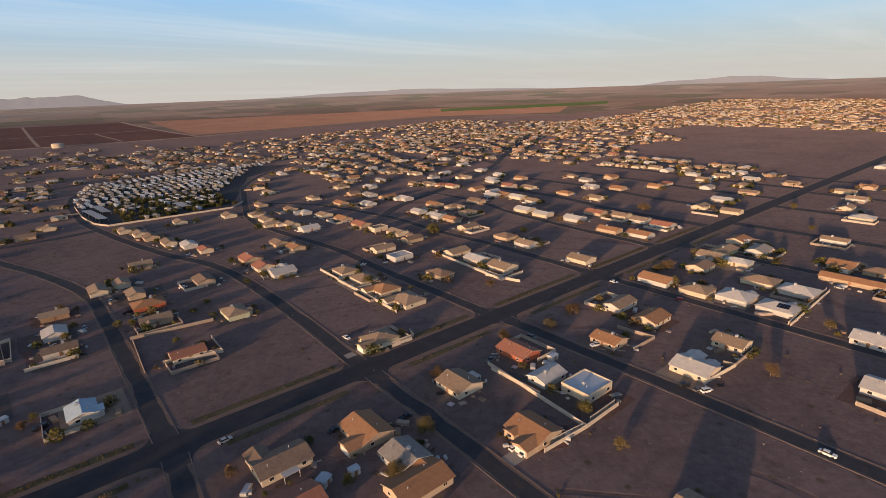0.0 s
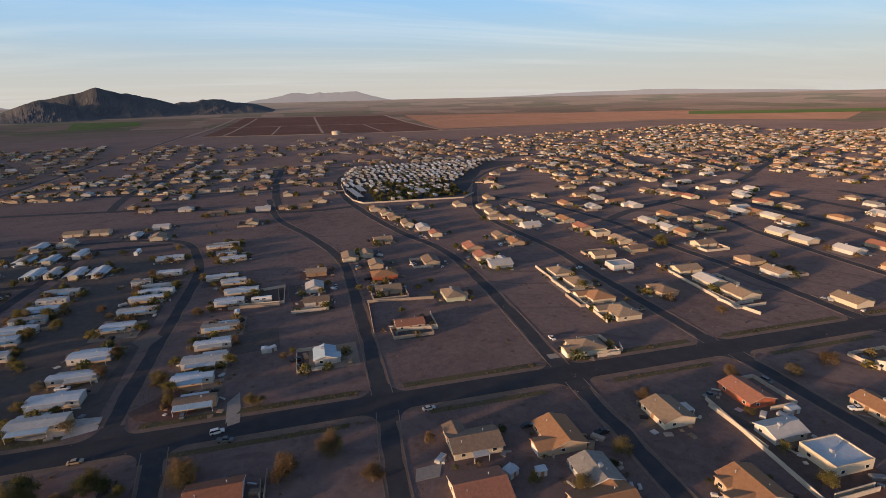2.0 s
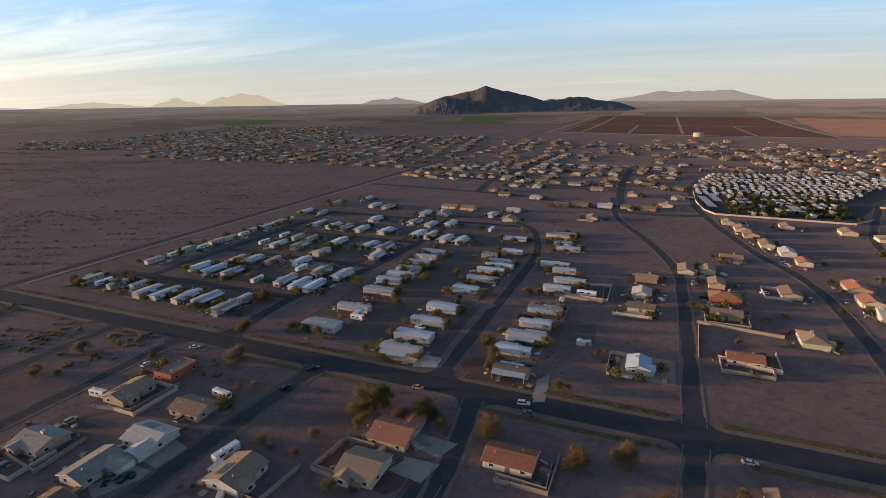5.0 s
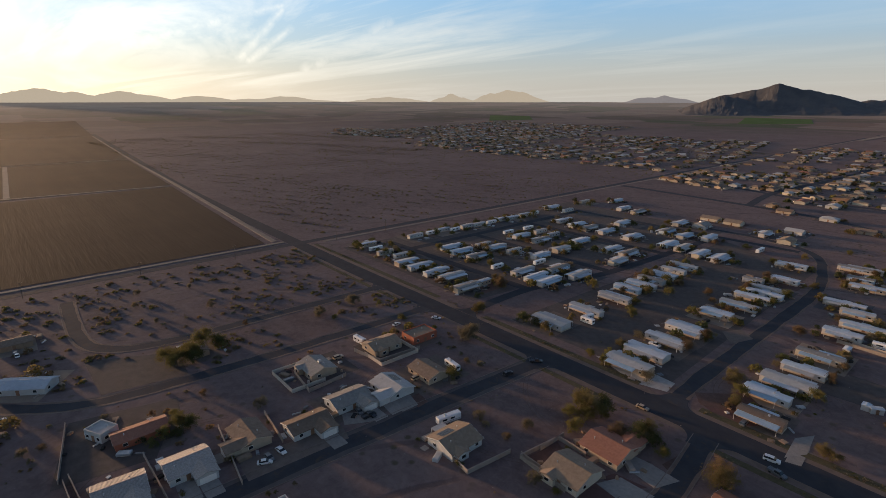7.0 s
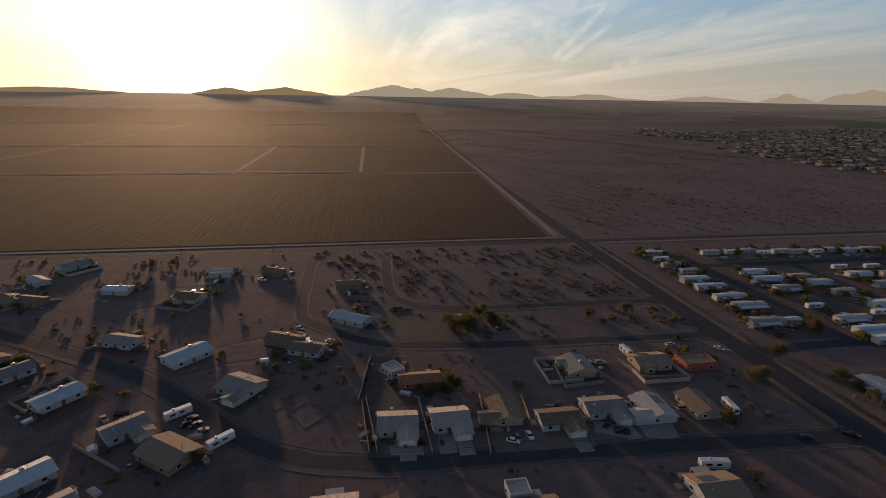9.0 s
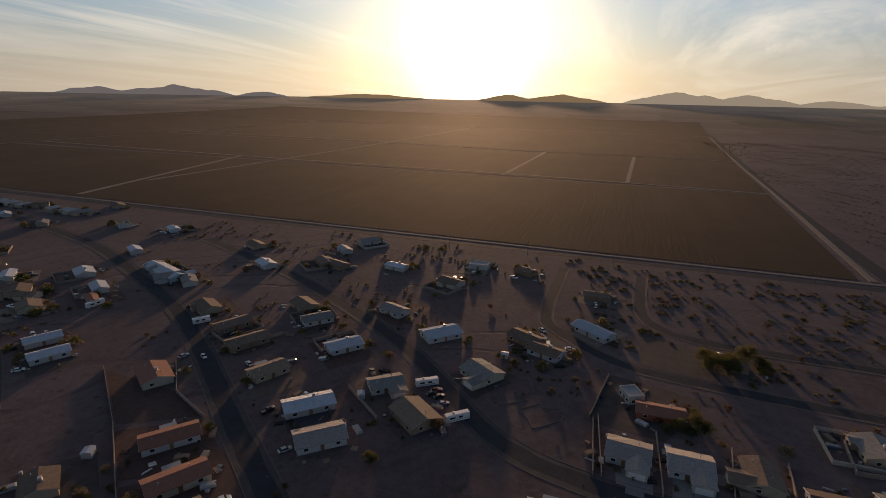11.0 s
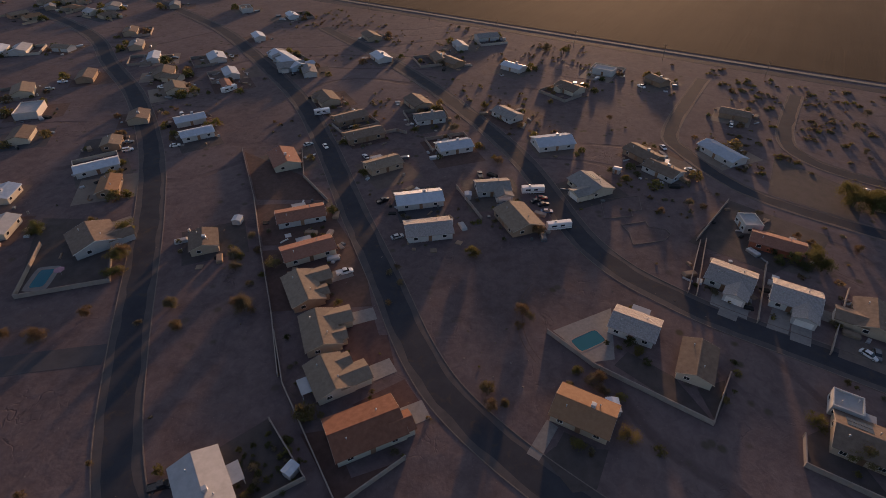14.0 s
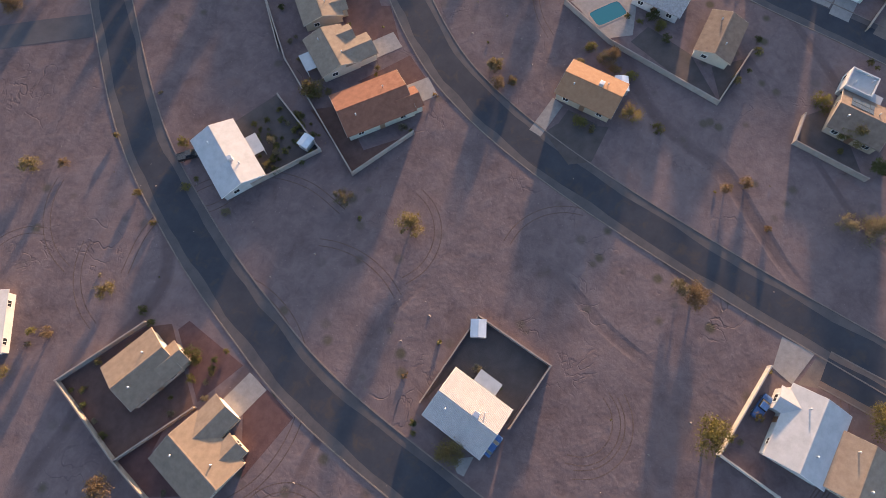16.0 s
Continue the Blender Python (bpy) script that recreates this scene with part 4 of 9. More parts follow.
def mobile_home(x, y, turn, length=15.0, wide=4.6, wall="white", roof="metal", awning=1, near=True):
    """A long low manufactured home on a skirted base, with a posted awning on one side."""
    home = thing("mobile_home", x, y, turn, label="long %s mobile home with %s roof and awning" % (WALL_WORDS[wall], ROOF_WORDS[roof]), category="mobile home", group="mobile homes of the park")
    L, W = length / 2, wide / 2
    part("body", wall_bm(length, wide, 3.0, 0.14), WALLS[wall], home)
    part("skirting", boxes((-L - 0.04, L + 0.04, -W - 0.04, W + 0.04, -0.05, 0.7)), TRIM_TAN, home, "tan skirting boards")
    bm = ribbed_gable(-L, L, wide, 3.0, 0.14, 0.22, 0.1, 0.6, 0.05)
    part("roof", bm, ROOFS[roof], home)
    rng = random.Random(int(x * 31 + y * 17))
    far = math.hypot(x, y) > 190
    for s, reach, b0, b1 in ((awning, 3.0, -0.8, 0.55), (-awning, 3.4, rng.choice((-0.95, -0.2)), rng.choice((0.2, 0.9)))) if awning else ():
        y0, y1 = s * (W + 0.1), s * (W + reach)
        a0, a1 = L * b0, L * b1
        bm = bmesh.new()
        n = max(2, int((a1 - a0) / 0.45)) * 2
        rows = []
        for k in range(n + 1):
            xx, up = a0 + (a1 - a0) * k / n, 0.06 if k % 4 in (1, 2) else 0.0
            rows.append([bm.verts.new(p) for p in ((xx, y0, 2.72 + up), (xx, y0, 2.80 + up), (xx, y1, 2.43 + up), (xx, y1, 2.35 + up))])
        for p, q in zip(rows, rows[1:]):
            for k in range(4):
                bm.faces.new((p[k], p[(k + 1) % 4], q[(k + 1) % 4], q[k]))
        bm.faces.new(rows[0])
        bm.faces.new(rows[-1][::-1])
        bmesh.ops.recalc_face_normals(bm, faces=bm.faces)
        spots = [a0 + 0.15 + (a1 - a0 - 0.3) * k / 3 for k in range(4)]
        awn = part("awning", bm, ROOFS[rng.choice(("white", "metal", "metal", "blue"))], home, "pale corrugated metal awning")
        for px in spots[::3] if far else spots:
            piece("post", shared("awning_post", lambda: boxes((-0.05, 0.05, -0.05, 0.05, -0.05, 2.38)), [TRIM]), awn, pose(px, y1 - s * 0.12, 0))
    for k in (-0.72, -0.25, 0.3, 0.75):
        for s in (-1, 1):
            if near or s < 0:
                add_window(home, k * L, s * (W + 0.02), 1.35, 0 if s < 0 else 180, 1.2, 1.0)
    piece("door", front_door(), home, pose(L * 0.05, (awning or 1) * (W + 0.02), 0.5, 0, 0, 180 if (awning or 1) > 0 else 0))
    add_cooler(home, L * 0.3, 0, 3.05 + W * 0.14, False)
    return home


def trailer(x, y, turn, length=8.0, wide=2.5, tint="white", z=0.0, wheels=True, plain=False):
    """A travel trailer or motor home with rounded roof, window band, stripe and wheels."""
    rv = thing("camper", x, y, turn, z, label="white boxy camper trailer parked on its pitch", category="camper", group="campers and trailers")
    L, W = length / 2, wide / 2

    def body():
        bm = bmesh.new()
        prof = [(-W, 0.5), (W, 0.5), (W, 2.75), (W - 0.3, 3.05), (-W + 0.3, 3.05), (-W, 2.75)]
        solid(bm, [(-L, p[0], p[1]) for p in prof][::-1], [(L, p[0], p[1]) for p in prof][::-1])
        bmesh.ops.recalc_face_normals(bm, faces=bm.faces)
        return bm
    key = "%.0f_%.1f" % (length, wide)
    piece("body", shared("rv_body_" + key, body, [WALLS["white"] if plain else PAINTS["white"]]), rv, Matrix.Identity(4))
    if not plain:
        piece("stripe", shared("rv_stripe_" + key, lambda: boxes((-L * 0.96, L * 0.96, -W - 0.012, W + 0.012, 1.02, 1.2)), [PAINTS["tan"]]), rv, Matrix.Identity(4))
    for a, b in ((-0.7, -0.25), (0.05, 0.4)) if not plain else ((-0.7, 0.4),):
        piece("window", shared("rv_glass_%s_%.1f" % (key, a) + str(b), lambda: boxes((a * L, b * L, -W - 0.015, W + 0.015, 1.6, 2.3)), [GLASS]), rv, Matrix.Identity(4))
    if plain:
        return rv
    piece("windscreen", shared("rv_screen_" + key, lambda: boxes((L - 0.2, L + 0.015, -W * 0.7, W * 0.7, 1.5, 2.35)), [GLASS]), rv, Matrix.Identity(4))
    add_cooler(rv, -L * 0.3, 0, 3.0, False)
    for sx in (-0.25, 0.05) if wheels else ():
        for sy in (-1, 1):
            piece("wheel", wheel_mesh(), rv, pose(sx * L, sy * (W - 0.15), 0.36))
    return rv


def wheel_mesh():
    def make():
        bm = bmesh.new()
        bmesh.ops.create_cone(bm, cap_ends=True, segments=14, radius1=0.36, radius2=0.36, depth=0.24, matrix=Matrix.Rotation(math.pi / 2, 4, "X"))
        for f in bm.faces:
            f.material_index = 0
        r = bmesh.ops.create_cone(bm, cap_ends=True, segments=10, radius1=0.2, radius2=0.2, depth=0.26, matrix=Matrix.Rotation(math.pi / 2, 4, "X"))
        for v in r["verts"]:
            for f in v.link_faces:
                f.material_index = 1
        return bm
    return shared("wheel", make, [RUBBER, METAL])


def car(x, y, turn, kind="sedan", colour="white"):
    """A parked car: lofted body, glazed cabin, wheels, lamps."""
    L, W = {"sedan": (4.7, 1.82), "suv": (4.8, 1.92), "pickup": (5.5, 1.95)}[kind]
    top = {"sedan": 1.45, "suv": 1.75, "pickup": 1.8}[kind]
    belt = {"sedan": 0.92, "suv": 1.08, "pickup": 1.1}[kind]
    words = {"sedan": "saloon car", "suv": "sport utility car", "pickup": "pickup truck"}[kind]
    far = math.hypot(x, y) > 165
    auto = thing("car", x, y, turn, label="%s %s parked on the ground" % (colour, words), category="car", group="parked vehicles")

    def body():
        bm = bmesh.new()
        h = W / 2
        rings = []
        for u, z0, z1, k in ((-0.5, 0.42, belt * 0.86, 0.86), (-0.46, 0.3, belt * 0.96, 0.97), (-0.2, 0.26, belt, 1.0), (0.18, 0.26, belt, 1.0), (0.42, 0.3, belt * 0.90, 0.96), (0.5, 0.4, belt * 0.74, 0.84)):
            rings.append([bm.verts.new((u * L, s * h * k * q, z)) for s, q, z in ((-1, 0.96, z0), (1, 0.96, z0), (1, 1.0, (z0 + z1) / 2), (1, 0.93, z1), (-1, 0.93, z1), (-1, 1.0, (z0 + z1) / 2))])
        for a, b in zip(rings, rings[1:]):
            for i in range(6):
                j = (i + 1) % 6
                bm.faces.new((a[i], a[j], b[j], b[i]))
        bm.faces.new(rings[0][::-1])
        bm.faces.new(rings[-1])
        bmesh.ops.recalc_face_normals(bm, faces=bm.faces)
        if kind == "pickup":
            box(bm, -L * 0.49, -L * 0.12, -h * 0.95, -h * 0.86, belt - 0.02, belt + 0.12)
            box(bm, -L * 0.49, -L * 0.12, h * 0.86, h * 0.95, belt - 0.02, belt + 0.12)
            box(bm, -L * 0.495, -L * 0.47, -h * 0.86, h * 0.86, belt - 0.02, belt + 0.12)
        if far:
            for a in (-0.31, 0.31):
                box(bm, a * L - 0.34, a * L + 0.34, -h - 0.01, h + 0.01, 0.0, 0.62, 1)
        return bm
    back, front_lo, roof_b, roof_f = {"sedan": (-0.38, 0.24, -0.24, 0.08), "suv": (-0.48, 0.24, -0.43, 0.10), "pickup": (-0.12, 0.27, -0.10, 0.14)}[kind]

    def cabin(a, b, c, d, z0, z1, q0, q1):
        def make():
            bm = bmesh.new()
            h = W / 2
            solid(bm, [(a * L, -h * q0, z0), (b * L, -h * q0, z0), (b * L, h * q0, z0), (a * L, h * q0, z0)], [(c * L, -h * q1, z1), (d * L, -h * q1, z1), (d * L, h * q1, z1), (c * L, h * q1, z1)])
            return bm
        return make
    piece("body", shared("car_body_%s_%s_%d" % (kind, colour, far), body, [PAINTS[colour], RUBBER]), auto, Matrix.Identity(4))
    piece("cabin_glass", shared("car_glass_" + kind, cabin(back, front_lo, roof_b, roof_f, belt - 0.02, top - 0.06, 0.9, 0.74), [GLASS]), auto, Matrix.Identity(4))
    piece("roof", shared("car_roof_%s_%s" % (kind, colour), cabin(roof_b - 0.01, roof_f + 0.01, roof_b, roof_f, top - 0.07, top, 0.77, 0.70), [PAINTS[colour]]), auto, Matrix.Identity(4))
    if far:
        return auto
    for sy in (-1, 1):
        piece("headlight", shared("car_lamp", lambda: boxes((-0.02, 0.03, -0.12, 0.12, 0.55, 0.68)), [TRIM]), auto, pose(L * 0.485, sy * W * 0.31, 0))
    for sx in (-0.31, 0.31):
        for sy in (-1, 1):
            piece("wheel", wheel_mesh(), auto, pose(sx * L, sy * (W / 2 - 0.12), 0.36))
    return auto


def block_wall(points, material=None, high=1.6, closed=False, posts=True, label="tan concrete block yard wall with a flat cap"):
    """A yard wall of constant height along straight runs, with posts at its corners and a cap."""
    m = material or BLOCK
    fence = thing("yard_wall", points[0][0], points[0][1], label=label, category="wall", group="yard walls")
    pts = [Vector((p[0] - points[0][0], p[1] - points[0][1], 0)) for p in points]
    runs = list(zip(pts, pts[1:])) + ([(pts[-1], pts[0])] if closed else [])
    for a, b in runs:
        d = b - a
        n = d.length
        bm = bmesh.new()
        rings = [[bm.verts.new((x, y, z)) for y, z in ((-0.08, -0.1), (0.08, -0.1), (0.08, high), (0.13, high), (0.13, high + 0.07), (-0.13, high + 0.07), (-0.13, high), (-0.08, high))] for x in (0.0, n)]
        bm.faces.new(rings[0][::-1])
        bm.faces.new(rings[1])
        for k in range(8):
            bm.faces.new((rings[0][k], rings[0][(k + 1) % 8], rings[1][(k + 1) % 8], rings[1][k]))
        bmesh.ops.recalc_face_normals(bm, faces=bm.faces)
        ob = part("wall_run", bm, m, fence)
        ob.matrix_basis = Matrix.Translation(a) @ Matrix.Rotation(math.atan2(d.y, d.x), 4, "Z")
    for p in pts if posts else ():
        piece("post", shared("wall_post_%s" % m.name, lambda: boxes((-0.16, 0.16, -0.16, 0.16, -0.1, 1.75)), [m]), fence, Matrix.Translation(p))
    return fence


# ---- plants ----
def crown_bm(rng, radius, height, base, count, leaf):
    """Leaf clumps on a few lobes, with an uneven outline and gaps."""
    bm = bmesh.new()
    lobes = []
    for k in range(22):
        a, r = rng.uniform(0, 2 * math.pi), radius * rng.uniform(0.05, 0.82)
        lobes.append((r * math.cos(a), r * math.sin(a), base + height * (rng.uniform(0.3, 0.85) - 0.25 * r / radius), radius * rng.uniform(0.16, 0.40)))
    for i in range(count):
        lx, ly, lz, lr = lobes[rng.randrange(len(lobes))]
        d = Vector((rng.gauss(0, 0.55), rng.gauss(0, 0.55), rng.gauss(0, 0.45))) * lr
        p = Vector((lx, ly, lz)) + d
        p.z = max(p.z, 0.1)
        u = Vector((rng.gauss(0, 1), rng.gauss(0, 1), rng.gauss(0, 1))).normalized()
        v = u.cross(Vector((rng.gauss(0, 1), rng.gauss(0, 1), rng.gauss(0, 1)))).normalized()
        s = leaf * rng.uniform(0.6, 1.5)
        q = [bm.verts.new(p + u * s * a + v * s * b * 0.6) for a, b in ((-1, 0), (0, -1), (1, 0), (0, 1))]
        bm.faces.new(q)
    return bm


def limbs_bm(rng, radius, height, count):
    bm = bmesh.new()

    def stick(a, b, r0, r1):
        d = (b - a).normalized()
        u = d.orthogonal().normalized()
        v = d.cross(u)
        lo = [a + (u * math.cos(k * 2.094) + v * math.sin(k * 2.094)) * r0 for k in range(3)]
        hi = [b + (u * math.cos(k * 2.094) + v * math.sin(k * 2.094)) * r1 for k in range(3)]
        solid(bm, lo, hi)
    fork = Vector((0, 0, height * 0.25))
    stick(Vector((0, 0, -0.2)), fork, radius * 0.07, radius * 0.055)
    for k in range(count):
        a = 2 * math.pi * (k + rng.random()) / count
        tip = Vector((math.cos(a) * radius * 0.6, math.sin(a) * radius * 0.6, height * rng.uniform(0.55, 0.85)))
        mid = fork.lerp(tip, 0.5) + Vector((0, 0, 0.15))
        stick(fork, mid, radius * 0.045, radius * 0.03)
        stick(mid, tip, radius * 0.03, radius * 0.01)
    return bm


_trees = {}
TREE_WORDS = {"olive": "olive-green spreading desert tree", "gold": "yellowing desert tree with feathery crown", "green": "dark green leafy desert tree", "brown": "dry brown mesquite bush", "dusty": "dusty grey-green creosote bush"}


def tree(x, y, size=4.0, leaf="olive", tall=0.8):
    """size: crown width in metres; tall: height over width."""
    name = "tree" if size > 3.2 else "bush"
    dense = 2 if size > 5 else (1 if size > 2.6 else 0)
    key = (leaf, dense, len(_trees) % 3 if (leaf, dense, 2) not in _trees else int(abs(x * 7 + y * 3)) % 3)
    if key not in _trees:
        rng = random.Random(hash(key[0][0]) % 7 + dense * 10 + key[2] if False else ord(key[0][0]) + dense * 10 + key[2])
        base = thing(name, 0, 0, label="", category=name)
        part("trunk", limbs_bm(rng, 1.0, 1.6, 5 + key[2]), BARK, base)
        part("crown", crown_bm(rng, 1.0, 1.3, 0.25, (700, 1700, 3400)[dense], (0.085, 0.056, 0.040)[dense]), FOLIAGE[leaf], base)
        _trees[key] = base
        ob = base
    else:
        ob = copy_thing(_trees[key], Matrix.Identity(4))
    ob.name = name
    tagged(ob, TREE_WORDS[leaf] + " on bare soil", name, "trees and bushes")
    s = size * 0.62
    ob.matrix_world = Matrix.Translation((x, y, 0)) @ Matrix.Rotation((x * 1.3 + y * 2.1) % 6.28, 4, "Z") @ Matrix.Diagonal((s, s, s * tall / 0.8, 1))
    return ob


def pole(x, y, turn=0.0, high=10.5):
    ob = thing("utility_pole", x, y, turn, label="wooden utility pole with a crossarm", category="utility pole", group="utility poles")
    bm = bmesh.new()
    bmesh.ops.create_cone(bm, cap_ends=True, segments=8, radius1=0.17, radius2=0.11, depth=high, matrix=Matrix.Translation((0, 0, high / 2 - 0.2)))
    part("shaft", bm, WOOD, ob)
    part("crossarm", boxes((-1.2, 1.2, -0.06, 0.06, high - 1.1, high - 0.97)), WOOD, ob)
    for k in (-1.05, 0, 1.05):
        piece("insulator", shared("insulator", lambda: boxes((-0.05, 0.05, -0.05, 0.05, 0, 0.22)), [METAL]), ob, pose(k, 0, high - 0.97))
    return ob


def shed(x, y, turn, w=3.0, d=2.5, tint="metal"):
    ob = thing("garden_shed", x, y, turn, label="small pale metal garden shed in a yard", category="shed", group="sheds")
    part("body", wall_bm(w, d, 2.1, 0.2), WALLS["white"], ob)
    part("roof", gable_bm(-w / 2, w / 2, d, 2.1, 0.2, 0.15, 0.06), ROOFS[tint], ob)
    piece("door", front_door(), ob, pose(0, -d / 2 - 0.02, 0) @ Matrix.Diagonal((0.8, 1, 0.85, 1)))
    return ob


def pool(x, y, turn, w=8.0, d=4.0):
    """A pool with rounded corners: water surface, pale coping round it and a deck."""
    ob = thing("swimming_pool", x, y, turn, label="teal backyard swimming pool with concrete deck", category="pool")

    def outline(grow):
        pts = []
        for k in range(28):
            a = 2 * math.pi * (k + 0.5) / 28
            c, q = math.cos(a), math.sin(a)
            r = (abs(c) ** 9 + abs(q) ** 9) ** (-1 / 9)
            pts.append(((w / 2 + grow) * r * c, (d / 2 + grow) * r * q))
        return pts
    for name, outer, inner, top, m in (("deck", 1.6, 0.35, 0.06, CONCRETE), ("coping", 0.35, 0.0, 0.11, BLOCK)):
        bm = bmesh.new()
        a, b = outline(outer), outline(inner)
        rows = [[bm.verts.new((*p, z)) for p, z in ((a[k], -0.05), (a[k], top), (b[k], top), (b[k], -0.05))] for k in range(28)]
        for k in range(28):
            u, v = rows[k], rows[(k + 1) % 28]
            for q in range(3):
                bm.faces.new((u[q], v[q], v[q + 1], u[q + 1]))
        bmesh.ops.recalc_face_normals(bm, faces=bm.faces)
        part(name, bm, m, ob)
    bm = bmesh.new()
    bm.faces.new([bm.verts.new((*p, 0.075)) for p in outline(0.0)])
    part("water", bm, POOL, ob)
    return ob
# ---- houses ----
# south side, seen from above
house(-21.2, -73.2, 65, 16.3, 10.0, "white", "white", "g", "", "co")
house(-51.0, -53.3, 147, 16.6, 11.5, "maroon", "cream", "g", "eq", "d")
house(-57.9, -70.4, 60, 11.6, 9.5, "tan", "cream", "g", "ap", "do")
house(-68.7, -83.4, 52, 13.9, 9.5, "tan", "tan", "g", "Ap", "d")
house(-79.2, -99.9, 58, 14.6, 9.5, "tan", "brown", "g", "Ap", "d")
house(-94.9, -112.7, 148, 16.8, 8.5, "red", "cream", "g", "", "o")
house(-109.2, -129.9, 141, 17.0, 8.5, "red", "white", "g", "", "o")
house(-137.6, -167.1, 57, 15.1, 11.0, "red", "cream", "g", "", "c")
house(-79.4, -146.7, 53, 10.3, 9.0, "brown", "tan", "g", "", "c")
house(-141.6, -98.9, 134, 17.5, 9.0, "metal", "white", "g", "", "c")
house(-126.6, -84.9, 132, 15.9, 10.0, "tile", "white", "g")
house(-164.4, -78.8, 129, 12.9, 9.0, "grey", "white", "g", "b", "")
house(-149.3, -60.3, 53, 15.5, 12.0, "tan", "brown", "g")
house(-187.3, -110.4, 141, 15.3, 9.0, "metal", "white", "g", "", "c")
house(-156.7, -127.7, 153, 14.6, 9.0, "tan", "tan", "g", "", "o")
house(-187.1, -171.4, 155, 16.1, 9.0, "brown", "brown", "g")
house(-175.3, -153.2, 150, 17.9, 9.0, "brown", "brown", "g")
house(-208.2, -137.4, 139, 14.5, 9.0, "grey", "white", "g", "", "c")
house(-215.0, -73.8, 135, 17.2, 11.0, "metal", "white", "g", "", "c")
house(-232.4, -105.6, 69, 14.0, 9.0, "grey", "white", "g")
house(-186.5, -45.9, 56, 13.9, 12.0, "grey", "cream", "g", "b", "s")
house(-224.5, -34.9, 63, 15.3, 9.0, "brown", "brown", "g", "", "c")
house(-214.5, -23.9, 69, 14.4, 9.0, "brown", "white", "g", "", "c")
house(-244.5, -5.5, 55, 19.6, 9.0, "metal", "white", "g")
house(-190.6, 12.1, 28, 8.0, 6.3, "white", "white", "f")
house(-181.9, 21.9, 90, 16.1, 8.0, "red", "rust", "g")
house(-154.5, 11.2, 86, 12.9, 11.0, "tile", "white", "g", "b", "d")
house(-154.5, 29.2, 90, 12.7, 11.0, "tile", "white", "g", "b", "d")
house(-117.7, -8.8, 91, 12.3, 9.5, "tile", "white", "g", "", "o")
house(-112.9, 9.0, 4, 13.0, 8.5, "brown", "cream", "g")
house(-82.4, -11.1, 93, 13.7, 10.0, "orange", "tan", "g", "", "c")
house(-108.4, 45.9, 90, 11.6, 11.0, "brown", "tan", "g", "", "os")
house(-117.6, 42.5, -90, 6.5, 6.1, "white", "white", "f")
house(24.9, -57.2, 165, 11.1, 10.5, "tan", "tan", "g", "eq", "")
house(32.2, -36.3, 80, 13.3, 11.0, "tan", "tan", "g", "Ap", "d")
house(-3.3, 2.7, 86, 12.8, 10.5, "ribbed", "white", "g", "", "co")
house(-35.0, 60.3, 0, 14.7, 11.0, "white", "white", "g", "Ep", "")
house(-33.7, 70.8, 0, 10.6, 11.0, "tan", "tan", "g")
house(35.9, -91.3, 40, 12.6, 8.0, "white", "white", "g")
# row south of the straight street, towards the main road
house(-156.5, 49.2, 0, 13.2, 10.0, "brown", "tan", "g", "b", "d")
house(-149.7, 67.0, 90, 14.1, 9.0, "brown", "white", "g", "b", "d")
house(-154.1, 85.7, 90, 14.4, 10.0, "grey", "white", "g", "b", "d")
house(-150.7, 103.4, 0, 13.7, 11.0, "white", "white", "g", "b", "ds")
house(-150.8, 121.7, 0, 13.7, 10.0, "brown", "tan", "g", "", "d")
house(-183.5, 88.1, 0, 13.4, 11.2, "grey", "tan", "g", "p", "c")
house(-183.5, 121.0, 90, 14.4, 11.1, "tan", "tan", "g", "p", "s")
house(-180.5, 140.4, 90, 13.7, 9.5, "tan", "rust", "f")
house(-109.8, 99.7, 90, 13.0, 12.2, "tan", "white", "g", "p", "so")
house(-74.4, 135.1, 0, 13.5, 13.0, "red", "tan", "g", "a", "d")
house(-75.4, 116.5, 0, 12.4, 13.0, "tan", "cream", "g", "p", "")
house(-233.0, 55.2, 0, 10.6, 7.2, "brown", "brown", "g")
# towards the farm road
house(-293.6, -7.0, 90, 13.8, 8.3, "brown", "brown", "g", near=False)
house(-283.8, -91.8, 70, 13.7, 10.4, "brown", "cream", "g", "p", "c", near=False)
house(-322.2, -84.4, 90, 12.4, 7.7, "white", "white", "f", near=False)
house(-321.9, -52.6, 60, 11.9, 8.1, "brown", "brown", "g", "", "c", near=False)
house(-299.6, -134.4, 80, 14.0, 7.9, "metal", "white", "g", "", "c", near=False)
house(-288.1, -172.2, 70, 15.1, 9.1, "brown", "brown", "g", near=False)
house(-320.3, -184.9, 50, 12.3, 7.4, "white", "white", "g", near=False)
house(-289.8, -182.5, 50, 14.8, 9.2, "brown", "brown", "g", "", "c", near=False)
house(-306.0, -250.8, 60, 14.6, 9.5, "brown", "tan", "g", near=False)
house(-271.8, -216.1, 60, 14.1, 9.2, "metal", "white", "g", "", "c", near=False)
house(-235.7, -263.7, 69, 38.5, 11.0, "metal", "blue", "g", "a", "", near=False)
house(-227.7, -237.4, 50, 14.1, 7.8, "grey", "white", "g", "", "c", near=False)
house(-318.6, -341.5, 60, 12.6, 7.5, "metal", "blue", "g", "", "c", near=False)
house(-314.1, -390.3, 60, 14.5, 8.9, "brown", "white", "f", "", "c", near=False)
house(-262.9, -319.7, 60, 12.7, 7.3, "metal", "white", "g", near=False)
house(-215.2, -306.4, 60, 14.3, 10.1, "metal", "white", "g", "", "c", near=False)
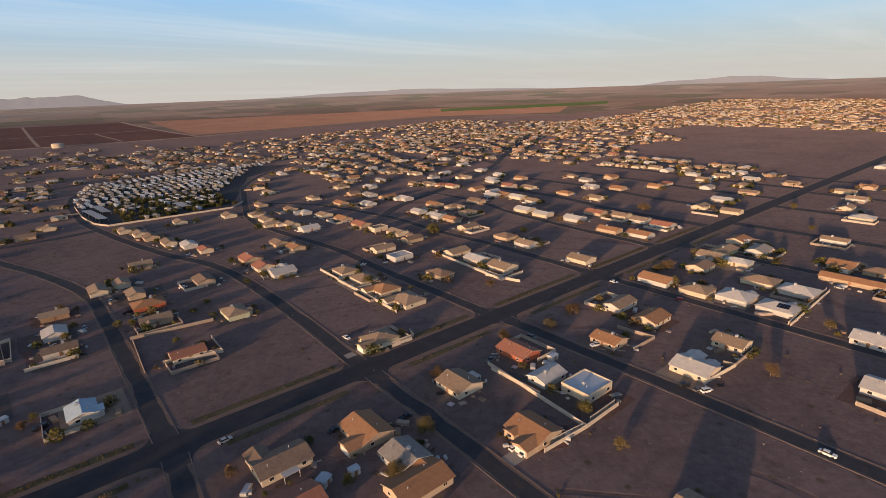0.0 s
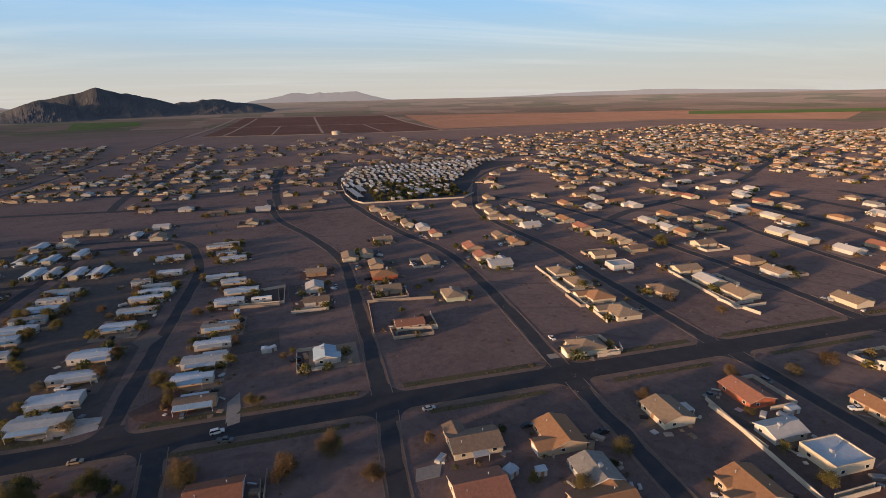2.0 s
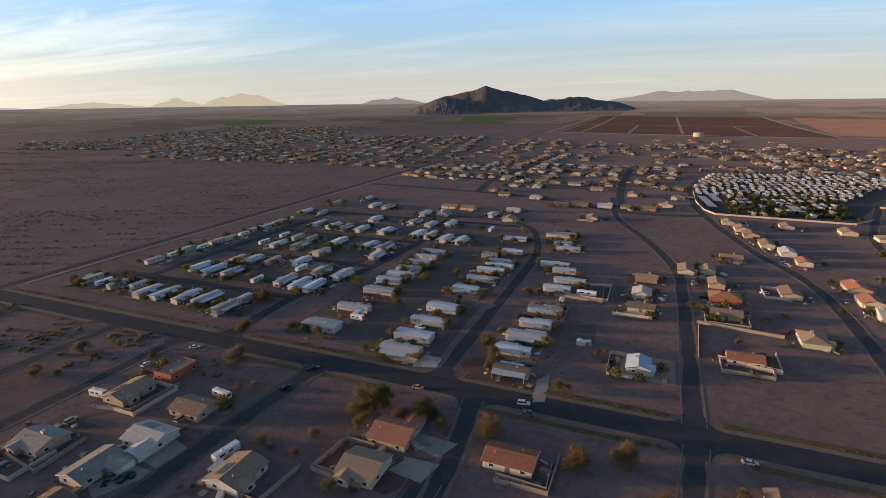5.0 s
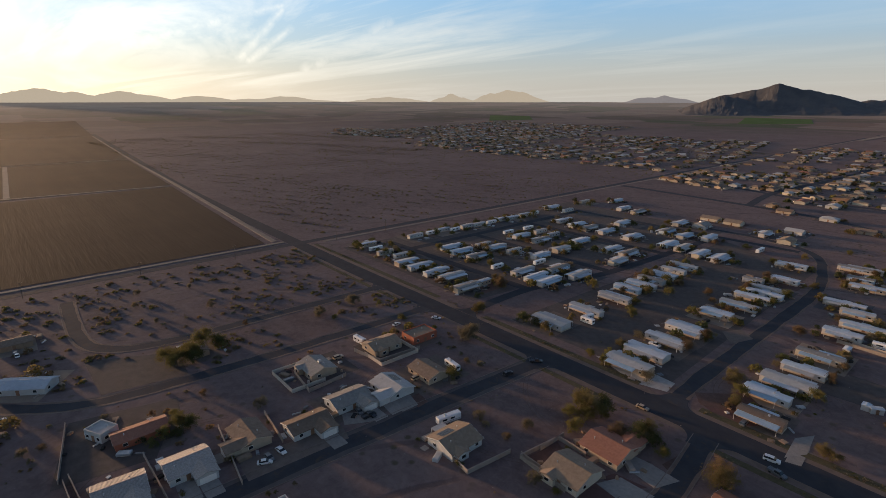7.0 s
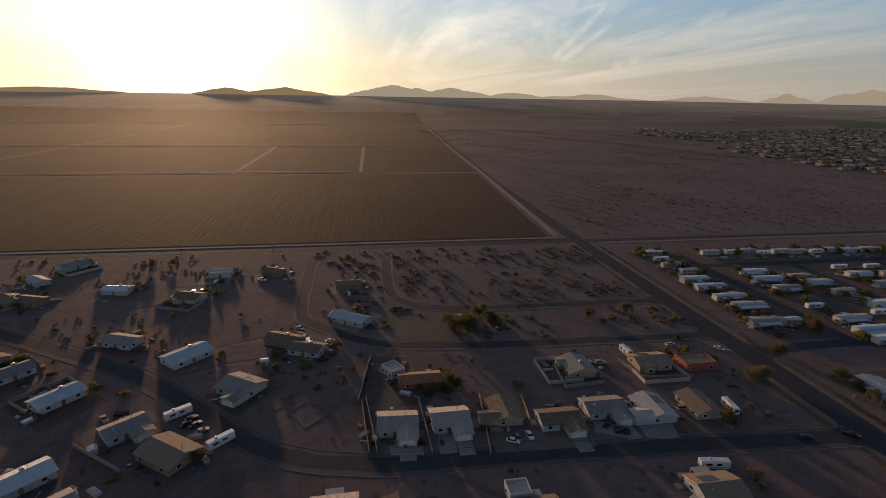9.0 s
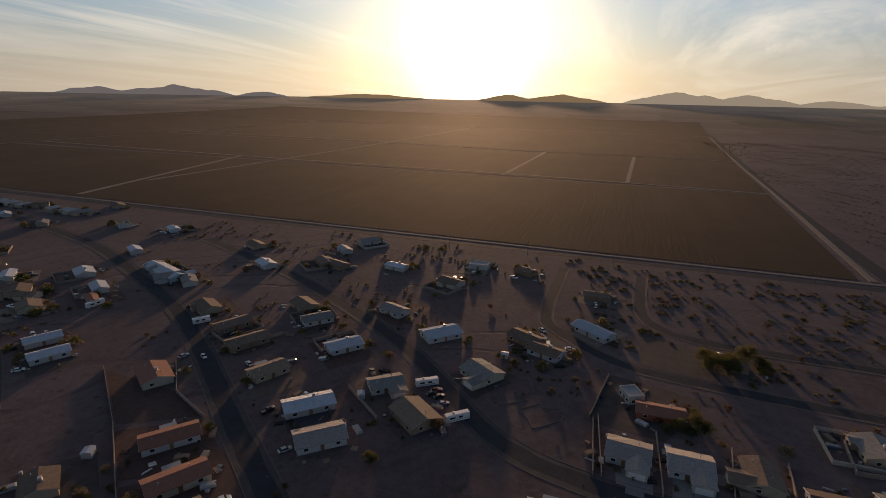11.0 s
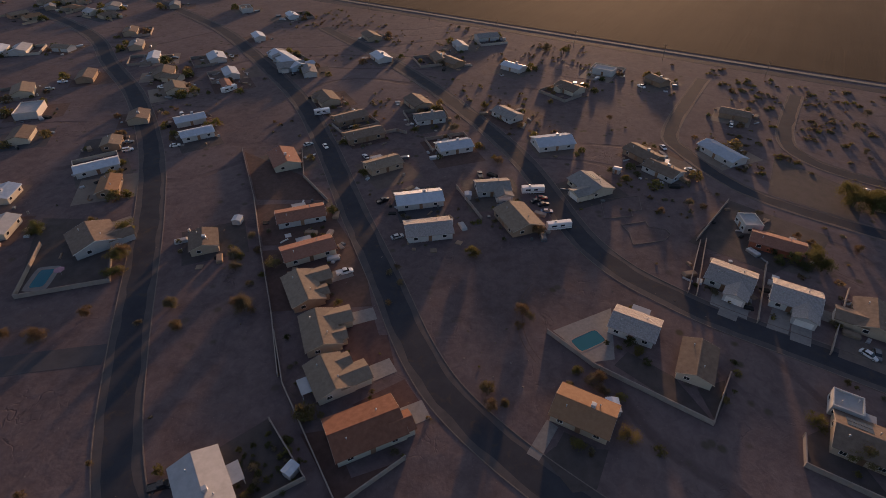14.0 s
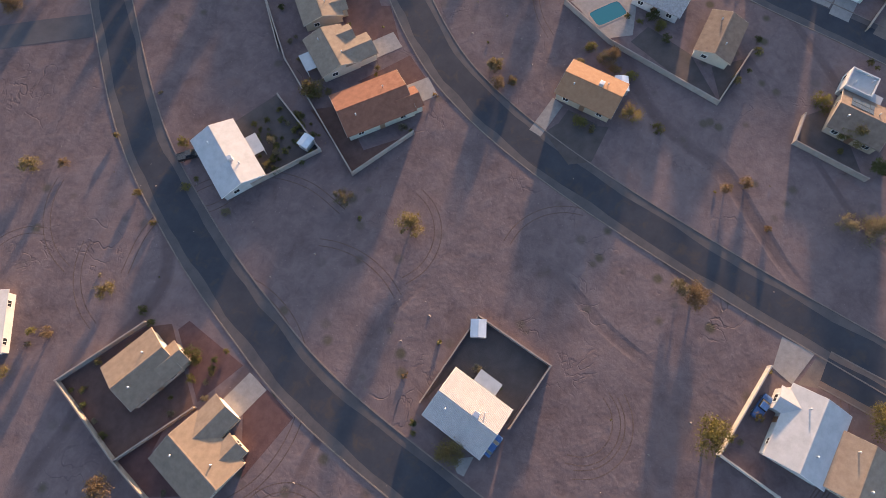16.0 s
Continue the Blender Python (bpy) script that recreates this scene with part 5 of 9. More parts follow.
house(-200.0, -275.2, 60, 14.3, 7.8, "metal", "white", "g", near=False)
house(-185.5, -261.7, 60, 12.8, 5.0, "red", "white", "g", near=False)
house(-176.7, -298.3, 110, 10.7, 7.6, "tan", "cream", "g", near=False)
house(-194.5, -342.0, 50, 15.3, 6.7, "metal", "white", "g", near=False)
house(-204.3, -375.7, 50, 14.2, 8.7, "grey", "tan", "g", "", "c", near=False)
house(-174.5, -412.6, 110, 12.6, 7.8, "tan", "white", "g", near=False)
house(-147.5, -442.5, 50, 17.6, 8.9, "metal", "white", "g", near=False)
house(-151.4, -344.3, 50, 16.0, 9.1, "brown", "brown", "g", near=False)
house(-106.8, -318.6, 50, 16.1, 11.1, "white", "white", "f", near=False)
house(-89.3, -290.7, 50, 14.0, 8.9, "brown", "cream", "g", near=False)
house(-107.2, -246.5, 50, 9.6, 7.8, "tan", "brown", "g")
house(-90.6, -230.3, 155, 16.6, 8.0, "metal", "white", "g")
house(-84.2, -210.6, 50, 13.1, 7.5, "orange", "brown", "g")
house(-134.5, -221.7, 153, 14.4, 8.0, "metal", "white", "g")
house(-143.3, -238.2, 152, 13.9, 8.0, "metal", "white", "g", "", "c", near=False)
house(-222.4, -410.2, 50, 14.2, 9.1, "brown", "tan", "g", "", "c", near=False)
house(-291.6, -453.6, 50, 14.2, 8.0, "grey", "tan", "g", near=False)
house(-300.7, -513.8, 60, 12.8, 8.2, "metal", "white", "g", near=False)
house(-231.4, -539.2, 60, 11.2, 7.6, "grey", "tan", "g", near=False)
house(-242.8, -664.1, 60, 15.7, 8.8, "metal", "white", "g", near=False)
house(-60.2, -181.0, 72, 14.4, 14.0, "brown", "white", "g", "a", "")
house(-58.5, -239.9, 40, 10.7, 7.9, "metal", "cream", "g", "", "c")
house(-46.5, -216.0, 40, 11.8, 8.1, "white", "cream", "g", "", "c")
house(-131.5, -262.8, 50, 11.8, 9.3, "brown", "tan", "g", "", "c", near=False)
# north of the main road, along the second and third cross streets
house(0.0, 213.9, 90, 11.1, 9.2, "blue", "white", "g", "p", "c")
house(-0.5, 332.8, 0, 12.6, 9.3, "tan", "brown", "g", "", "c", near=False)
house(-2.2, 304.1, 90, 11.5, 9.9, "white", "white", "g", near=False)
house(-1.7, 281.2, 0, 13.4, 8.8, "brown", "white", "g", "", "c", near=False)
house(35.5, 363.2, 90, 11.5, 8.9, "tan", "cream", "g", near=False)
house(38.7, 337.2, 90, 12.5, 8.8, "tan", "tan", "g", near=False)
house(41.0, 313.3, 0, 15.6, 12.0, "orange", "rust", "h", "", "c", near=False)
house(39.3, 286.9, 0, 14.4, 10.0, "tan", "tan", "g", "p", "c", near=False)
house(41.9, 235.7, 0, 13.8, 9.0, "red", "cream", "g")
house(73.3, 267.4, 90, 14.5, 10.7, "tan", "green", "h", "p", "c", near=False)
house(75.8, 332.4, 90, 14.5, 10.1, "brown", "tan", "g", near=False)
house(52.5, 397.7, 0, 13.8, 9.6, "tan", "tan", "g", "", "c", near=False)
house(91.1, 426.4, 90, 14.5, 9.8, "white", "white", "g", "", "c", near=False)
house(96.7, 403.2, 90, 11.9, 8.9, "red", "cream", "g", near=False)
house(113.1, 355.7, 90, 14.7, 11.7, "red", "tan", "g", "p", "c", near=False)
house(113.5, 332.3, 90, 12.7, 11.4, "red", "cream", "g", "p", "", near=False)
house(118.0, 312.0, 0, 14.9, 12.5, "white", "white", "g", "ap", "", near=False)
house(144.1, 379.1, 90, 13.6, 10.2, "brown", "tan", "g", near=False)
house(148.4, 358.5, 90, 13.3, 10.0, "orange", "tan", "g", "", "c", near=False)
house(112.5, 188.5, -90, 11.5, 14.0, "tan", "green", "h", "b", "d")
house(148.4, 284.5, 90, 13.7, 11.7, "tan", "cream", "h", "", "c", near=False)
house(149.8, 263.9, 90, 14.1, 11.8, "tan", "cream", "h", near=False)
house(149.1, 240.4, 90, 14.3, 13.4, "orange", "cream", "h", "a", "", near=False)
house(149.0, 217.8, 90, 16.7, 13.4, "tan", "cream", "h", "a", "")
house(192.6, 308.4, 0, 16.1, 9.5, "tan", "cream", "g", near=False)
house(190.2, 283.6, 0, 14.5, 10.8, "white", "white", "f", near=False)
house(225.7, 337.8, 90, 16.0, 10.9, "tan", "cream", "g", near=False)
house(181.0, 404.1, 0, 15.2, 10.8, "white", "white", "g", "", "c", near=False)
house(218.9, 382.3, 90, 16.6, 11.0, "red", "tan", "g", near=False)
house(221.4, 359.6, 0, 12.8, 9.7, "tan", "cream", "f", near=False)
house(188.3, 237.8, 90, 14.5, 10.7, "brown", "tan", "h", near=False)
house(224.6, 264.1, 0, 15.7, 11.3, "tan", "cream", "g", near=False)
house(223.6, 242.0, 90, 15.2, 11.1, "white", "cream", "g", near=False)
house(225.0, 220.1, 90, 15.3, 12.8, "tan", "cream", "g", "p", "c", near=False)
house(276.2, 267.1, 90, 14.0, 11.9, "brown", "tan", "h", near=False)
house(273.1, 243.0, 90, 14.4, 10.5, "tan", "white", "g", "", "c", near=False)
house(275.9, 308.9, 0, 14.4, 10.6, "brown", "cream", "g", "", "c", near=False)
house(271.5, 194.4, 90, 14.8, 11.4, "tan", "cream", "g", "p", "c", near=False)
# north-east, nearer the main road
house(349.5, 199.0, 90, 17.0, 10.8, "orange", "white", "g", "", "c", near=False)
house(384.6, 200.4, 90, 15.8, 12.1, "red", "white", "g", near=False)
house(345.1, 222.4, 90, 16.8, 9.7, "orange", "tan", "g", "", "c", near=False)
house(386.4, 263.9, 90, 16.4, 11.1, "red", "tan", "g", near=False)
house(355.9, 263.6, 90, 15.8, 11.6, "white", "white", "g", "p", "c", near=False)
house(350.6, 293.5, 90, 15.8, 11.1, "white", "cream", "g", "p", "", near=False)
house(353.0, 317.0, 90, 15.8, 12.3, "white", "cream", "g", "p", "", near=False)
house(392.0, 361.3, 90, 15.9, 10.9, "white", "cream", "g", near=False)
house(387.9, 336.9, 90, 14.3, 9.9, "tan", "white", "g", near=False)
house(387.3, 221.4, 90, 13.9, 10.7, "tan", "white", "g", "p", "", near=False)
house(350.7, 379.2, 90, 16.3, 10.6, "brown", "tan", "g", near=False)
house(495.5, 312.0, 90, 14.9, 11.4, "orange", "tan", "g", near=False)
house(438.4, 300.3, 90, 13.8, 11.4, "tan", "cream", "g", near=False)
# south-east of the main road
house(186.7, 117.4, -90, 12.3, 10.0, "orange", "tan", "g", "", "c")
house(224.7, 136.3, 180, 15.9, 9.6, "tan", "white", "g")
house(220.7, 116.3, 0, 14.3, 11.4, "orange", "cream", "g")
house(270.5, 141.4, 90, 17.3, 12.2, "orange", "white", "g", near=False)
house(270.2, 118.3, 90, 14.4, 12.1, "tan", "cream", "h", "p", "c", near=False)
house(275.5, 100.4, 90, 15.4, 14.3, "white", "white", "h", "p", "c", near=False)
house(274.6, 80.4, 90, 16.3, 12.6, "white", "white", "h", "p", "s", near=False)
house(305.5, 81.4, 90, 16.6, 12.7, "white", "white", "h", "", "c", near=False)
house(308.0, 100.9, 90, 16.5, 12.6, "tan", "cream", "h", near=False)
house(308.5, 135.0, 0, 14.3, 11.3, "brown", "cream", "g", near=False)
house(349.1, 139.2, 180, 19.1, 11.3, "tan", "green", "g", "", "c", near=False)
house(381.0, 142.5, 0, 14.4, 11.0, "orange", "cream", "g", near=False)
house(222.1, 80.2, -90, 12.2, 11.0, "tan", "cream", "g", "", "c")
house(190.2, 80.7, 90, 14.4, 12.4, "white", "cream", "g", "bp", "c")
house(265.9, 41.7, -90, 12.9, 12.0, "white", "white", "g", "", "c")
house(340.9, 67.3, -90, 29.0, 9.0, "orange", "tan", "g", near=False)
house(422.8, 97.1, 90, 15.5, 8.7, "tan", "white", "g", "", "c", near=False)
house(506.1, 101.4, 90, 15.6, 12.1, "white", "cream", "h", near=False)
house(538.8, 119.6, 0, 13.8, 8.9, "tan", "cream", "g", "", "c", near=False)
house(223.6, 26.5, 90, 15.8, 11.9, "white", "white", "g", "", "c")
house(117.7, 43.3, 90, 14.0, 12.5, "tan", "white", "g")
house(582.9, 123.8, 90, 14.9, 11.2, "tan", "white", "g", "", "c", near=False)
house(464.8, 182.4, 90, 15.3, 10.3, "tan", "cream", "g", near=False)
house(150.0, 137.5, 90, 15.0, 11.0, "red", "rust", "g")
house(143.0, 115.9, 180, 12.6, 8.6, "white", "white", "g", "", "c")
house(148.1, 101.2, 180, 14.4, 12.4, "metal", "cream", "f", "", "c")
house(114.4, 135.1, -90, 13.3, 12.0, "tan", "cream", "g", "", "o")
house(113.5, 97.0, -90, 13.8, 12.0, "orange", "tan", "g", "bp", "d")
house(72.5, 134.5, -90, 15.0, 12.0, "orange", "tan", "g", "b", "")
house(74.5, 115.0, -90, 12.0, 11.0, "grey", "white", "g", "", "c")
house(44.3, 138.6, 0, 16.2, 10.5, "brown", "cream", "g", "A", "o")
house(39.3, 117.7, 0, 15.3, 13.0, "red", "cream", "g", "p", "")
house(70.6, 103.0, 0, 17.2, 11.0, "orange", "tan", "g", "a", "")
# south of the main road, opposite the mobile homes
house(-34.3, 136.6, 0, 15.3, 10.0, "maroon", "white", "g")
# outer blocks of the town
house(-199.6, 504.6, 0, 15.4, 10.2, "tan", "cream", "g", "", near=False)
house(-178.7, 503.3, 0, 14.1, 11.3, "tan", "cream", "g", "", near=False)
house(-125.7, 468.7, 90, 14.6, 9.7, "tan", "cream", "g", "p", near=False)
house(-192.6, 470.0, 90, 13.4, 11.3, "grey", "white", "g", "", near=False)
house(-131.5, 507.9, 0, 13.2, 9.7, "white", "white", "g", "", near=False)
house(-53.3, 497.9, 90, 13.8, 10.0, "tan", "cream", "g", "", near=False)
house(-92.1, 553.1, 0, 14.4, 9.2, "brown", "tan", "g", "p", near=False)
house(-72.8, 557.1, 0, 16.1, 10.4, "brown", "tan", "g", "", near=False)
house(-47.7, 559.4, 0, 14.2, 10.5, "white", "white", "g", "a", near=False)
house(-25.8, 560.1, 0, 13.4, 9.6, "brown", "tan", "h", "b", near=False)
house(-5.8, 558.7, 0, 14.4, 11.5, "brown", "tan", "g", "", near=False)
house(12.6, 584.2, 90, 14.4, 9.9, "tan", "cream", "g", "a", near=False)
house(-24.7, 639.3, 90, 16.2, 10.6, "tan", "cream", "g", "", near=False)
house(-125.9, 585.8, 0, 13.9, 10.9, "white", "white", "h", "", near=False)
house(-184.7, 620.3, 90, 13.3, 9.8, "brown", "tan", "g", "", near=False)
house(-165.6, 594.8, 0, 13.6, 10.5, "brown", "tan", "g", "", near=False)
house(-171.4, 666.4, 90, 16.2, 9.7, "red", "cream", "g", "", near=False)
house(-141.4, 662.1, 90, 15.3, 11.2, "white", "white", "g", "", near=False)
house(-223.0, 734.5, 90, 16.3, 9.0, "brown", "tan", "g", "", near=False)
house(-200.2, 734.0, 0, 15.6, 10.0, "tan", "cream", "g", "", near=False)
house(-219.6, 778.8, 0, 13.7, 9.5, "grey", "white", "g", "", near=False)
house(-187.7, 751.6, 0, 13.5, 10.5, "tan", "cream", "h", "", near=False)
house(-145.8, 789.0, 90, 12.5, 9.1, "tan", "cream", "g", "", near=False)
house(-142.8, 826.9, 90, 16.5, 10.4, "tan", "cream", "g", "", near=False)
house(-287.5, 848.1, 90, 16.2, 9.3, "grey", "white", "h", "p", near=False)
house(-266.0, 730.6, 90, 13.2, 10.7, "white", "white", "g", "", near=False)
house(-68.0, 664.4, 0, 14.7, 10.5, "tan", "cream", "g", "a", near=False)
house(-99.8, 698.1, 0, 15.8, 9.7, "grey", "white", "g", "", near=False)
house(-83.8, 807.7, 0, 14.4, 9.6, "tan", "cream", "h", "", near=False)
house(-60.0, 803.4, 0, 13.4, 10.1, "white", "white", "h", "b", near=False)
house(12.5, 802.7, 90, 13.3, 9.1, "tan", "cream", "h", "p", near=False)
house(9.7, 699.4, 90, 13.3, 9.6, "orange", "tan", "g", "p", near=False)
house(-181.4, 803.9, 90, 12.7, 11.3, "brown", "tan", "g", "p", near=False)
house(-359.8, 950.8, 90, 14.1, 11.3, "tan", "cream", "g", "", near=False)
house(62.0, 518.0, 90, 12.9, 9.5, "tan", "cream", "g", "b", near=False)
house(70.0, 495.4, 90, 13.7, 10.2, "tan", "cream", "g", "p", near=False)
house(74.4, 475.5, 90, 13.4, 11.0, "brown", "tan", "g", "b", near=False)
house(81.3, 446.7, 90, 16.3, 9.2, "tan", "cream", "g", "", near=False)
house(106.4, 516.0, 90, 13.3, 10.0, "tan", "cream", "g", "", near=False)
house(22.6, 359.6, 90, 15.2, 9.2, "tan", "cream", "g", "p", near=False)
house(167.5, 464.4, 90, 14.4, 10.2, "tan", "cream", "g", "", near=False)
house(164.0, 442.5, 0, 15.7, 9.5, "tan", "cream", "h", "b", near=False)
house(176.1, 428.4, 90, 16.0, 9.3, "tan", "cream", "g", "", near=False)
house(168.5, 492.4, 90, 12.7, 11.4, "tan", "cream", "h", "p", near=False)
house(148.4, 509.2, 90, 13.8, 11.2, "tan", "cream", "g", "", near=False)
house(205.3, 464.0, 90, 12.6, 9.1, "white", "white", "h", "a", near=False)
house(201.9, 488.7, 90, 14.7, 9.6, "brown", "tan", "g", "", near=False)
house(213.4, 439.4, 90, 12.8, 11.2, "tan", "cream", "g", "", near=False)
house(188.9, 533.0, 90, 15.8, 9.2, "brown", "tan", "g", "", near=False)
house(222.9, 598.1, 90, 13.3, 11.4, "tan", "cream", "g", "b", near=False)
house(255.5, 697.4, 90, 15.9, 10.0, "tan", "cream", "h", "p", near=False)
house(294.5, 730.7, 90, 15.7, 9.9, "white", "white", "g", "", near=False)
house(243.7, 525.7, 90, 15.6, 9.2, "tan", "cream", "h", "b", near=False)
house(218.3, 412.9, 90, 16.2, 10.2, "orange", "tan", "g", "", near=False)
house(222.5, 313.2, 0, 14.0, 9.4, "brown", "tan", "g", "a", near=False)
house(251.0, 476.1, 90, 15.9, 9.6, "orange", "tan", "g", "", near=False)
house(286.8, 512.4, 0, 12.5, 9.8, "brown", "tan", "g", "", near=False)
house(295.3, 491.4, 90, 15.6, 10.5, "grey", "white", "g", "", near=False)
house(268.7, 451.4, 90, 13.5, 11.1, "white", "white", "g", "", near=False)
house(301.6, 466.0, 0, 16.4, 10.6, "orange", "tan", "g", "p", near=False)
house(309.6, 444.6, 90, 14.7, 11.3, "white", "white", "g", "a", near=False)
house(311.8, 397.7, 90, 15.6, 10.5, "orange", "tan", "g", "", near=False)
house(317.5, 376.5, 0, 13.5, 10.5, "tan", "cream", "h", "b", near=False)
house(282.2, 384.9, 90, 12.8, 9.4, "white", "white", "g", "p", near=False)
house(282.6, 358.9, 90, 16.1, 9.9, "white", "white", "g", "p", near=False)
house(284.0, 338.9, 90, 15.0, 9.2, "orange", "tan", "g", "", near=False)
house(311.2, 348.6, 0, 13.8, 9.9, "tan", "cream", "h", "", near=False)
house(395.5, 426.7, 0, 14.9, 10.3, "orange", "tan", "g", "", near=False)
house(394.8, 400.8, 0, 13.1, 10.5, "white", "white", "g", "", near=False)
house(440.7, 448.1, 90, 16.5, 9.2, "white", "white", "h", "", near=False)
house(432.6, 412.4, 90, 14.4, 11.2, "red", "cream", "g", "p", near=False)
house(391.4, 380.7, 90, 13.7, 11.3, "orange", "tan", "g", "a", near=False)
house(299.3, 562.6, 0, 16.1, 10.8, "tan", "cream", "h", "a", near=False)
house(345.1, 614.5, 0, 15.5, 10.3, "orange", "tan", "g", "", near=False)
house(321.1, 533.0, 90, 14.5, 11.4, "white", "white", "g", "b", near=False)
house(356.6, 565.7, 90, 14.1, 9.0, "grey", "white", "g", "", near=False)
house(419.0, 573.1, 90, 15.3, 10.5, "tan", "cream", "g", "a", near=False)
house(370.0, 509.4, 90, 15.0, 9.4, "brown", "tan", "g", "b", near=False)
house(380.4, 493.7, 90, 16.2, 10.5, "tan", "cream", "g", "b", near=False)
house(388.9, 461.6, 90, 14.4, 10.6, "red", "cream", "g", "", near=False)
house(414.2, 528.6, 0, 13.1, 9.6, "grey", "white", "h", "a", near=False)
house(445.1, 542.9, 0, 13.2, 11.0, "white", "white", "g", "p", near=False)
house(539.0, 654.9, 90, 16.3, 9.7, "white", "white", "g", "a", near=False)
house(514.0, 585.3, 0, 15.5, 9.5, "white", "white", "g", "p", near=False)
house(404.6, 662.7, 0, 13.6, 11.2, "white", "white", "g", "", near=False)
house(440.3, 497.0, 90, 15.3, 10.8, "tan", "cream", "g", "a", near=False)
house(493.1, 522.9, 90, 15.4, 10.4, "white", "white", "h", "p", near=False)
house(481.2, 476.4, 90, 13.1, 10.0, "white", "white", "g", "", near=False)
house(478.6, 436.6, 90, 14.5, 9.9, "orange", "tan", "g", "", near=False)
house(530.3, 288.8, 90, 14.1, 10.7, "orange", "tan", "g", "", near=False)
house(552.4, 289.2, 0, 14.0, 10.1, "red", "cream", "h", "", near=False)
house(600.8, 270.3, 90, 12.6, 11.4, "tan", "cream", "g", "", near=False)
house(557.4, 245.8, 0, 13.0, 10.5, "grey", "white", "g", "", near=False)
house(465.9, 209.4, 0, 14.7, 10.2, "tan", "cream", "g", "p", near=False)
house(505.9, 208.3, 90, 16.5, 10.8, "white", "white", "g", "p", near=False)
house(591.4, 225.4, 0, 15.8, 10.5, "tan", "cream", "h", "", near=False)
house(555.9, 204.7, 90, 16.1, 9.9, "brown", "tan", "g", "b", near=False)
house(671.2, 259.5, 90, 12.6, 10.6, "white", "white", "h", "a", near=False)
house(634.8, 265.3, 90, 14.9, 11.0, "tan", "cream", "g", "a", near=False)
house(626.5, 295.9, 90, 15.7, 9.2, "white", "white", "h", "", near=False)
house(636.9, 333.5, 0, 15.1, 10.7, "white", "white", "g", "", near=False)
house(650.0, 356.2, 90, 14.4, 11.4, "tan", "cream", "g", "", near=False)
house(682.9, 383.1, 90, 12.7, 10.3, "white", "white", "g", "p", near=False)
house(669.1, 322.7, 0, 12.7, 10.7, "tan", "cream", "g", "", near=False)
house(653.7, 130.1, 0, 15.3, 9.3, "orange", "tan", "g", "a", near=False)
house(808.0, 154.0, 0, 15.9, 10.6, "white", "white", "g", "", near=False)
house(614.4, 140.1, 90, 16.4, 9.0, "tan", "cream", "g", "", near=False)
house(390.6, 241.0, 90, 13.5, 10.8, "tan", "cream", "g", "p", near=False)
house(438.9, 388.3, 90, 15.0, 10.0, "tan", "cream", "g", "", near=False)
house(381.1, 387.0, 90, 16.4, 10.9, "white", "white", "g", "b", near=False)
house(450.5, 457.3, 90, 15.3, 11.0, "white", "white", "g", "", near=False)
house(384.9, 476.0, 0, 13.4, 10.2, "red", "cream", "h", "", near=False)
house(438.7, 338.1, 90, 15.5, 10.0, "orange", "tan", "h", "", near=False)
house(529.5, 398.6, 90, 13.3, 9.7, "tan", "cream", "h", "", near=False)
house(516.8, 368.6, 90, 13.6, 9.7, "grey", "white", "g", "", near=False)
house(485.0, 338.2, 90, 12.8, 11.5, "white", "white", "g", "a", near=False)
house(551.5, 357.3, 0, 15.3, 11.3, "orange", "tan", "g", "a", near=False)
house(-157.0, -433.1, 50, 16.1, 10.2, "white", "white", "g", "", near=False)
house(-166.4, -281.9, 60, 12.5, 10.4, "tan", "cream", "g", "", near=False)
house(-179.3, -309.6, 50, 13.5, 11.1, "brown", "tan", "g", "p", near=False)
house(-119.2, -351.3, 60, 16.0, 10.5, "tan", "cream", "g", "", near=False)
house(-260.1, -494.2, 50, 15.1, 11.5, "grey", "white", "g", "", near=False)
house(-341.2, -528.3, 140, 13.3, 9.1, "brown", "tan", "g", "p", near=False)
house(-367.2, -459.8, 60, 15.4, 10.9, "brown", "tan", "g", "", near=False)
house(-239.9, -275.2, 50, 15.5, 9.1, "grey", "white", "g", "p", near=False)
house(-228.5, -253.4, 140, 16.3, 11.3, "grey", "white", "g", "p", near=False)
house(-348.3, -179.2, 140, 15.2, 10.2, "grey", "white", "g", "", near=False)
house(-199.9, -198.2, 60, 14.4, 10.4, "brown", "tan", "g", "p", near=False)
house(-221.2, -153.1, 60, 14.2, 10.0, "brown", "tan", "g", "", near=False)
house(-373.6, -732.7, 50, 13.1, 9.5, "white", "white", "g", "", near=False)
house(-367.1, -760.4, 140, 16.0, 11.3, "grey", "white", "g", "", near=False)
house(-369.3, -833.0, 60, 14.6, 9.3, "grey", "white", "g", "b", near=False)
house(-345.6, -868.1, 60, 13.2, 10.3, "grey", "white", "g", "p", near=False)
house(-298.6, -810.5, 50, 13.3, 11.1, "brown", "tan", "g", "", near=False)
house(-282.6, -741.5, 60, 16.3, 11.4, "brown", "tan", "g", "a", near=False)
house(-293.5, -725.2, 50, 16.5, 10.5, "grey", "white", "h", "p", near=False)
house(-292.9, -684.0, 50, 14.3, 9.3, "brown", "tan", "g", "", near=False)
house(-313.3, -688.2, 140, 15.4, 9.5, "grey", "white", "g", "", near=False)
house(-254.7, -728.4, 140, 14.7, 11.2, "brown", "tan", "g", "", near=False)
house(-322.1, -775.5, 140, 14.6, 9.5, "brown", "tan", "h", "p", near=False)
house(-334.0, -717.0, 140, 13.8, 9.0, "brown", "tan", "g", "p", near=False)
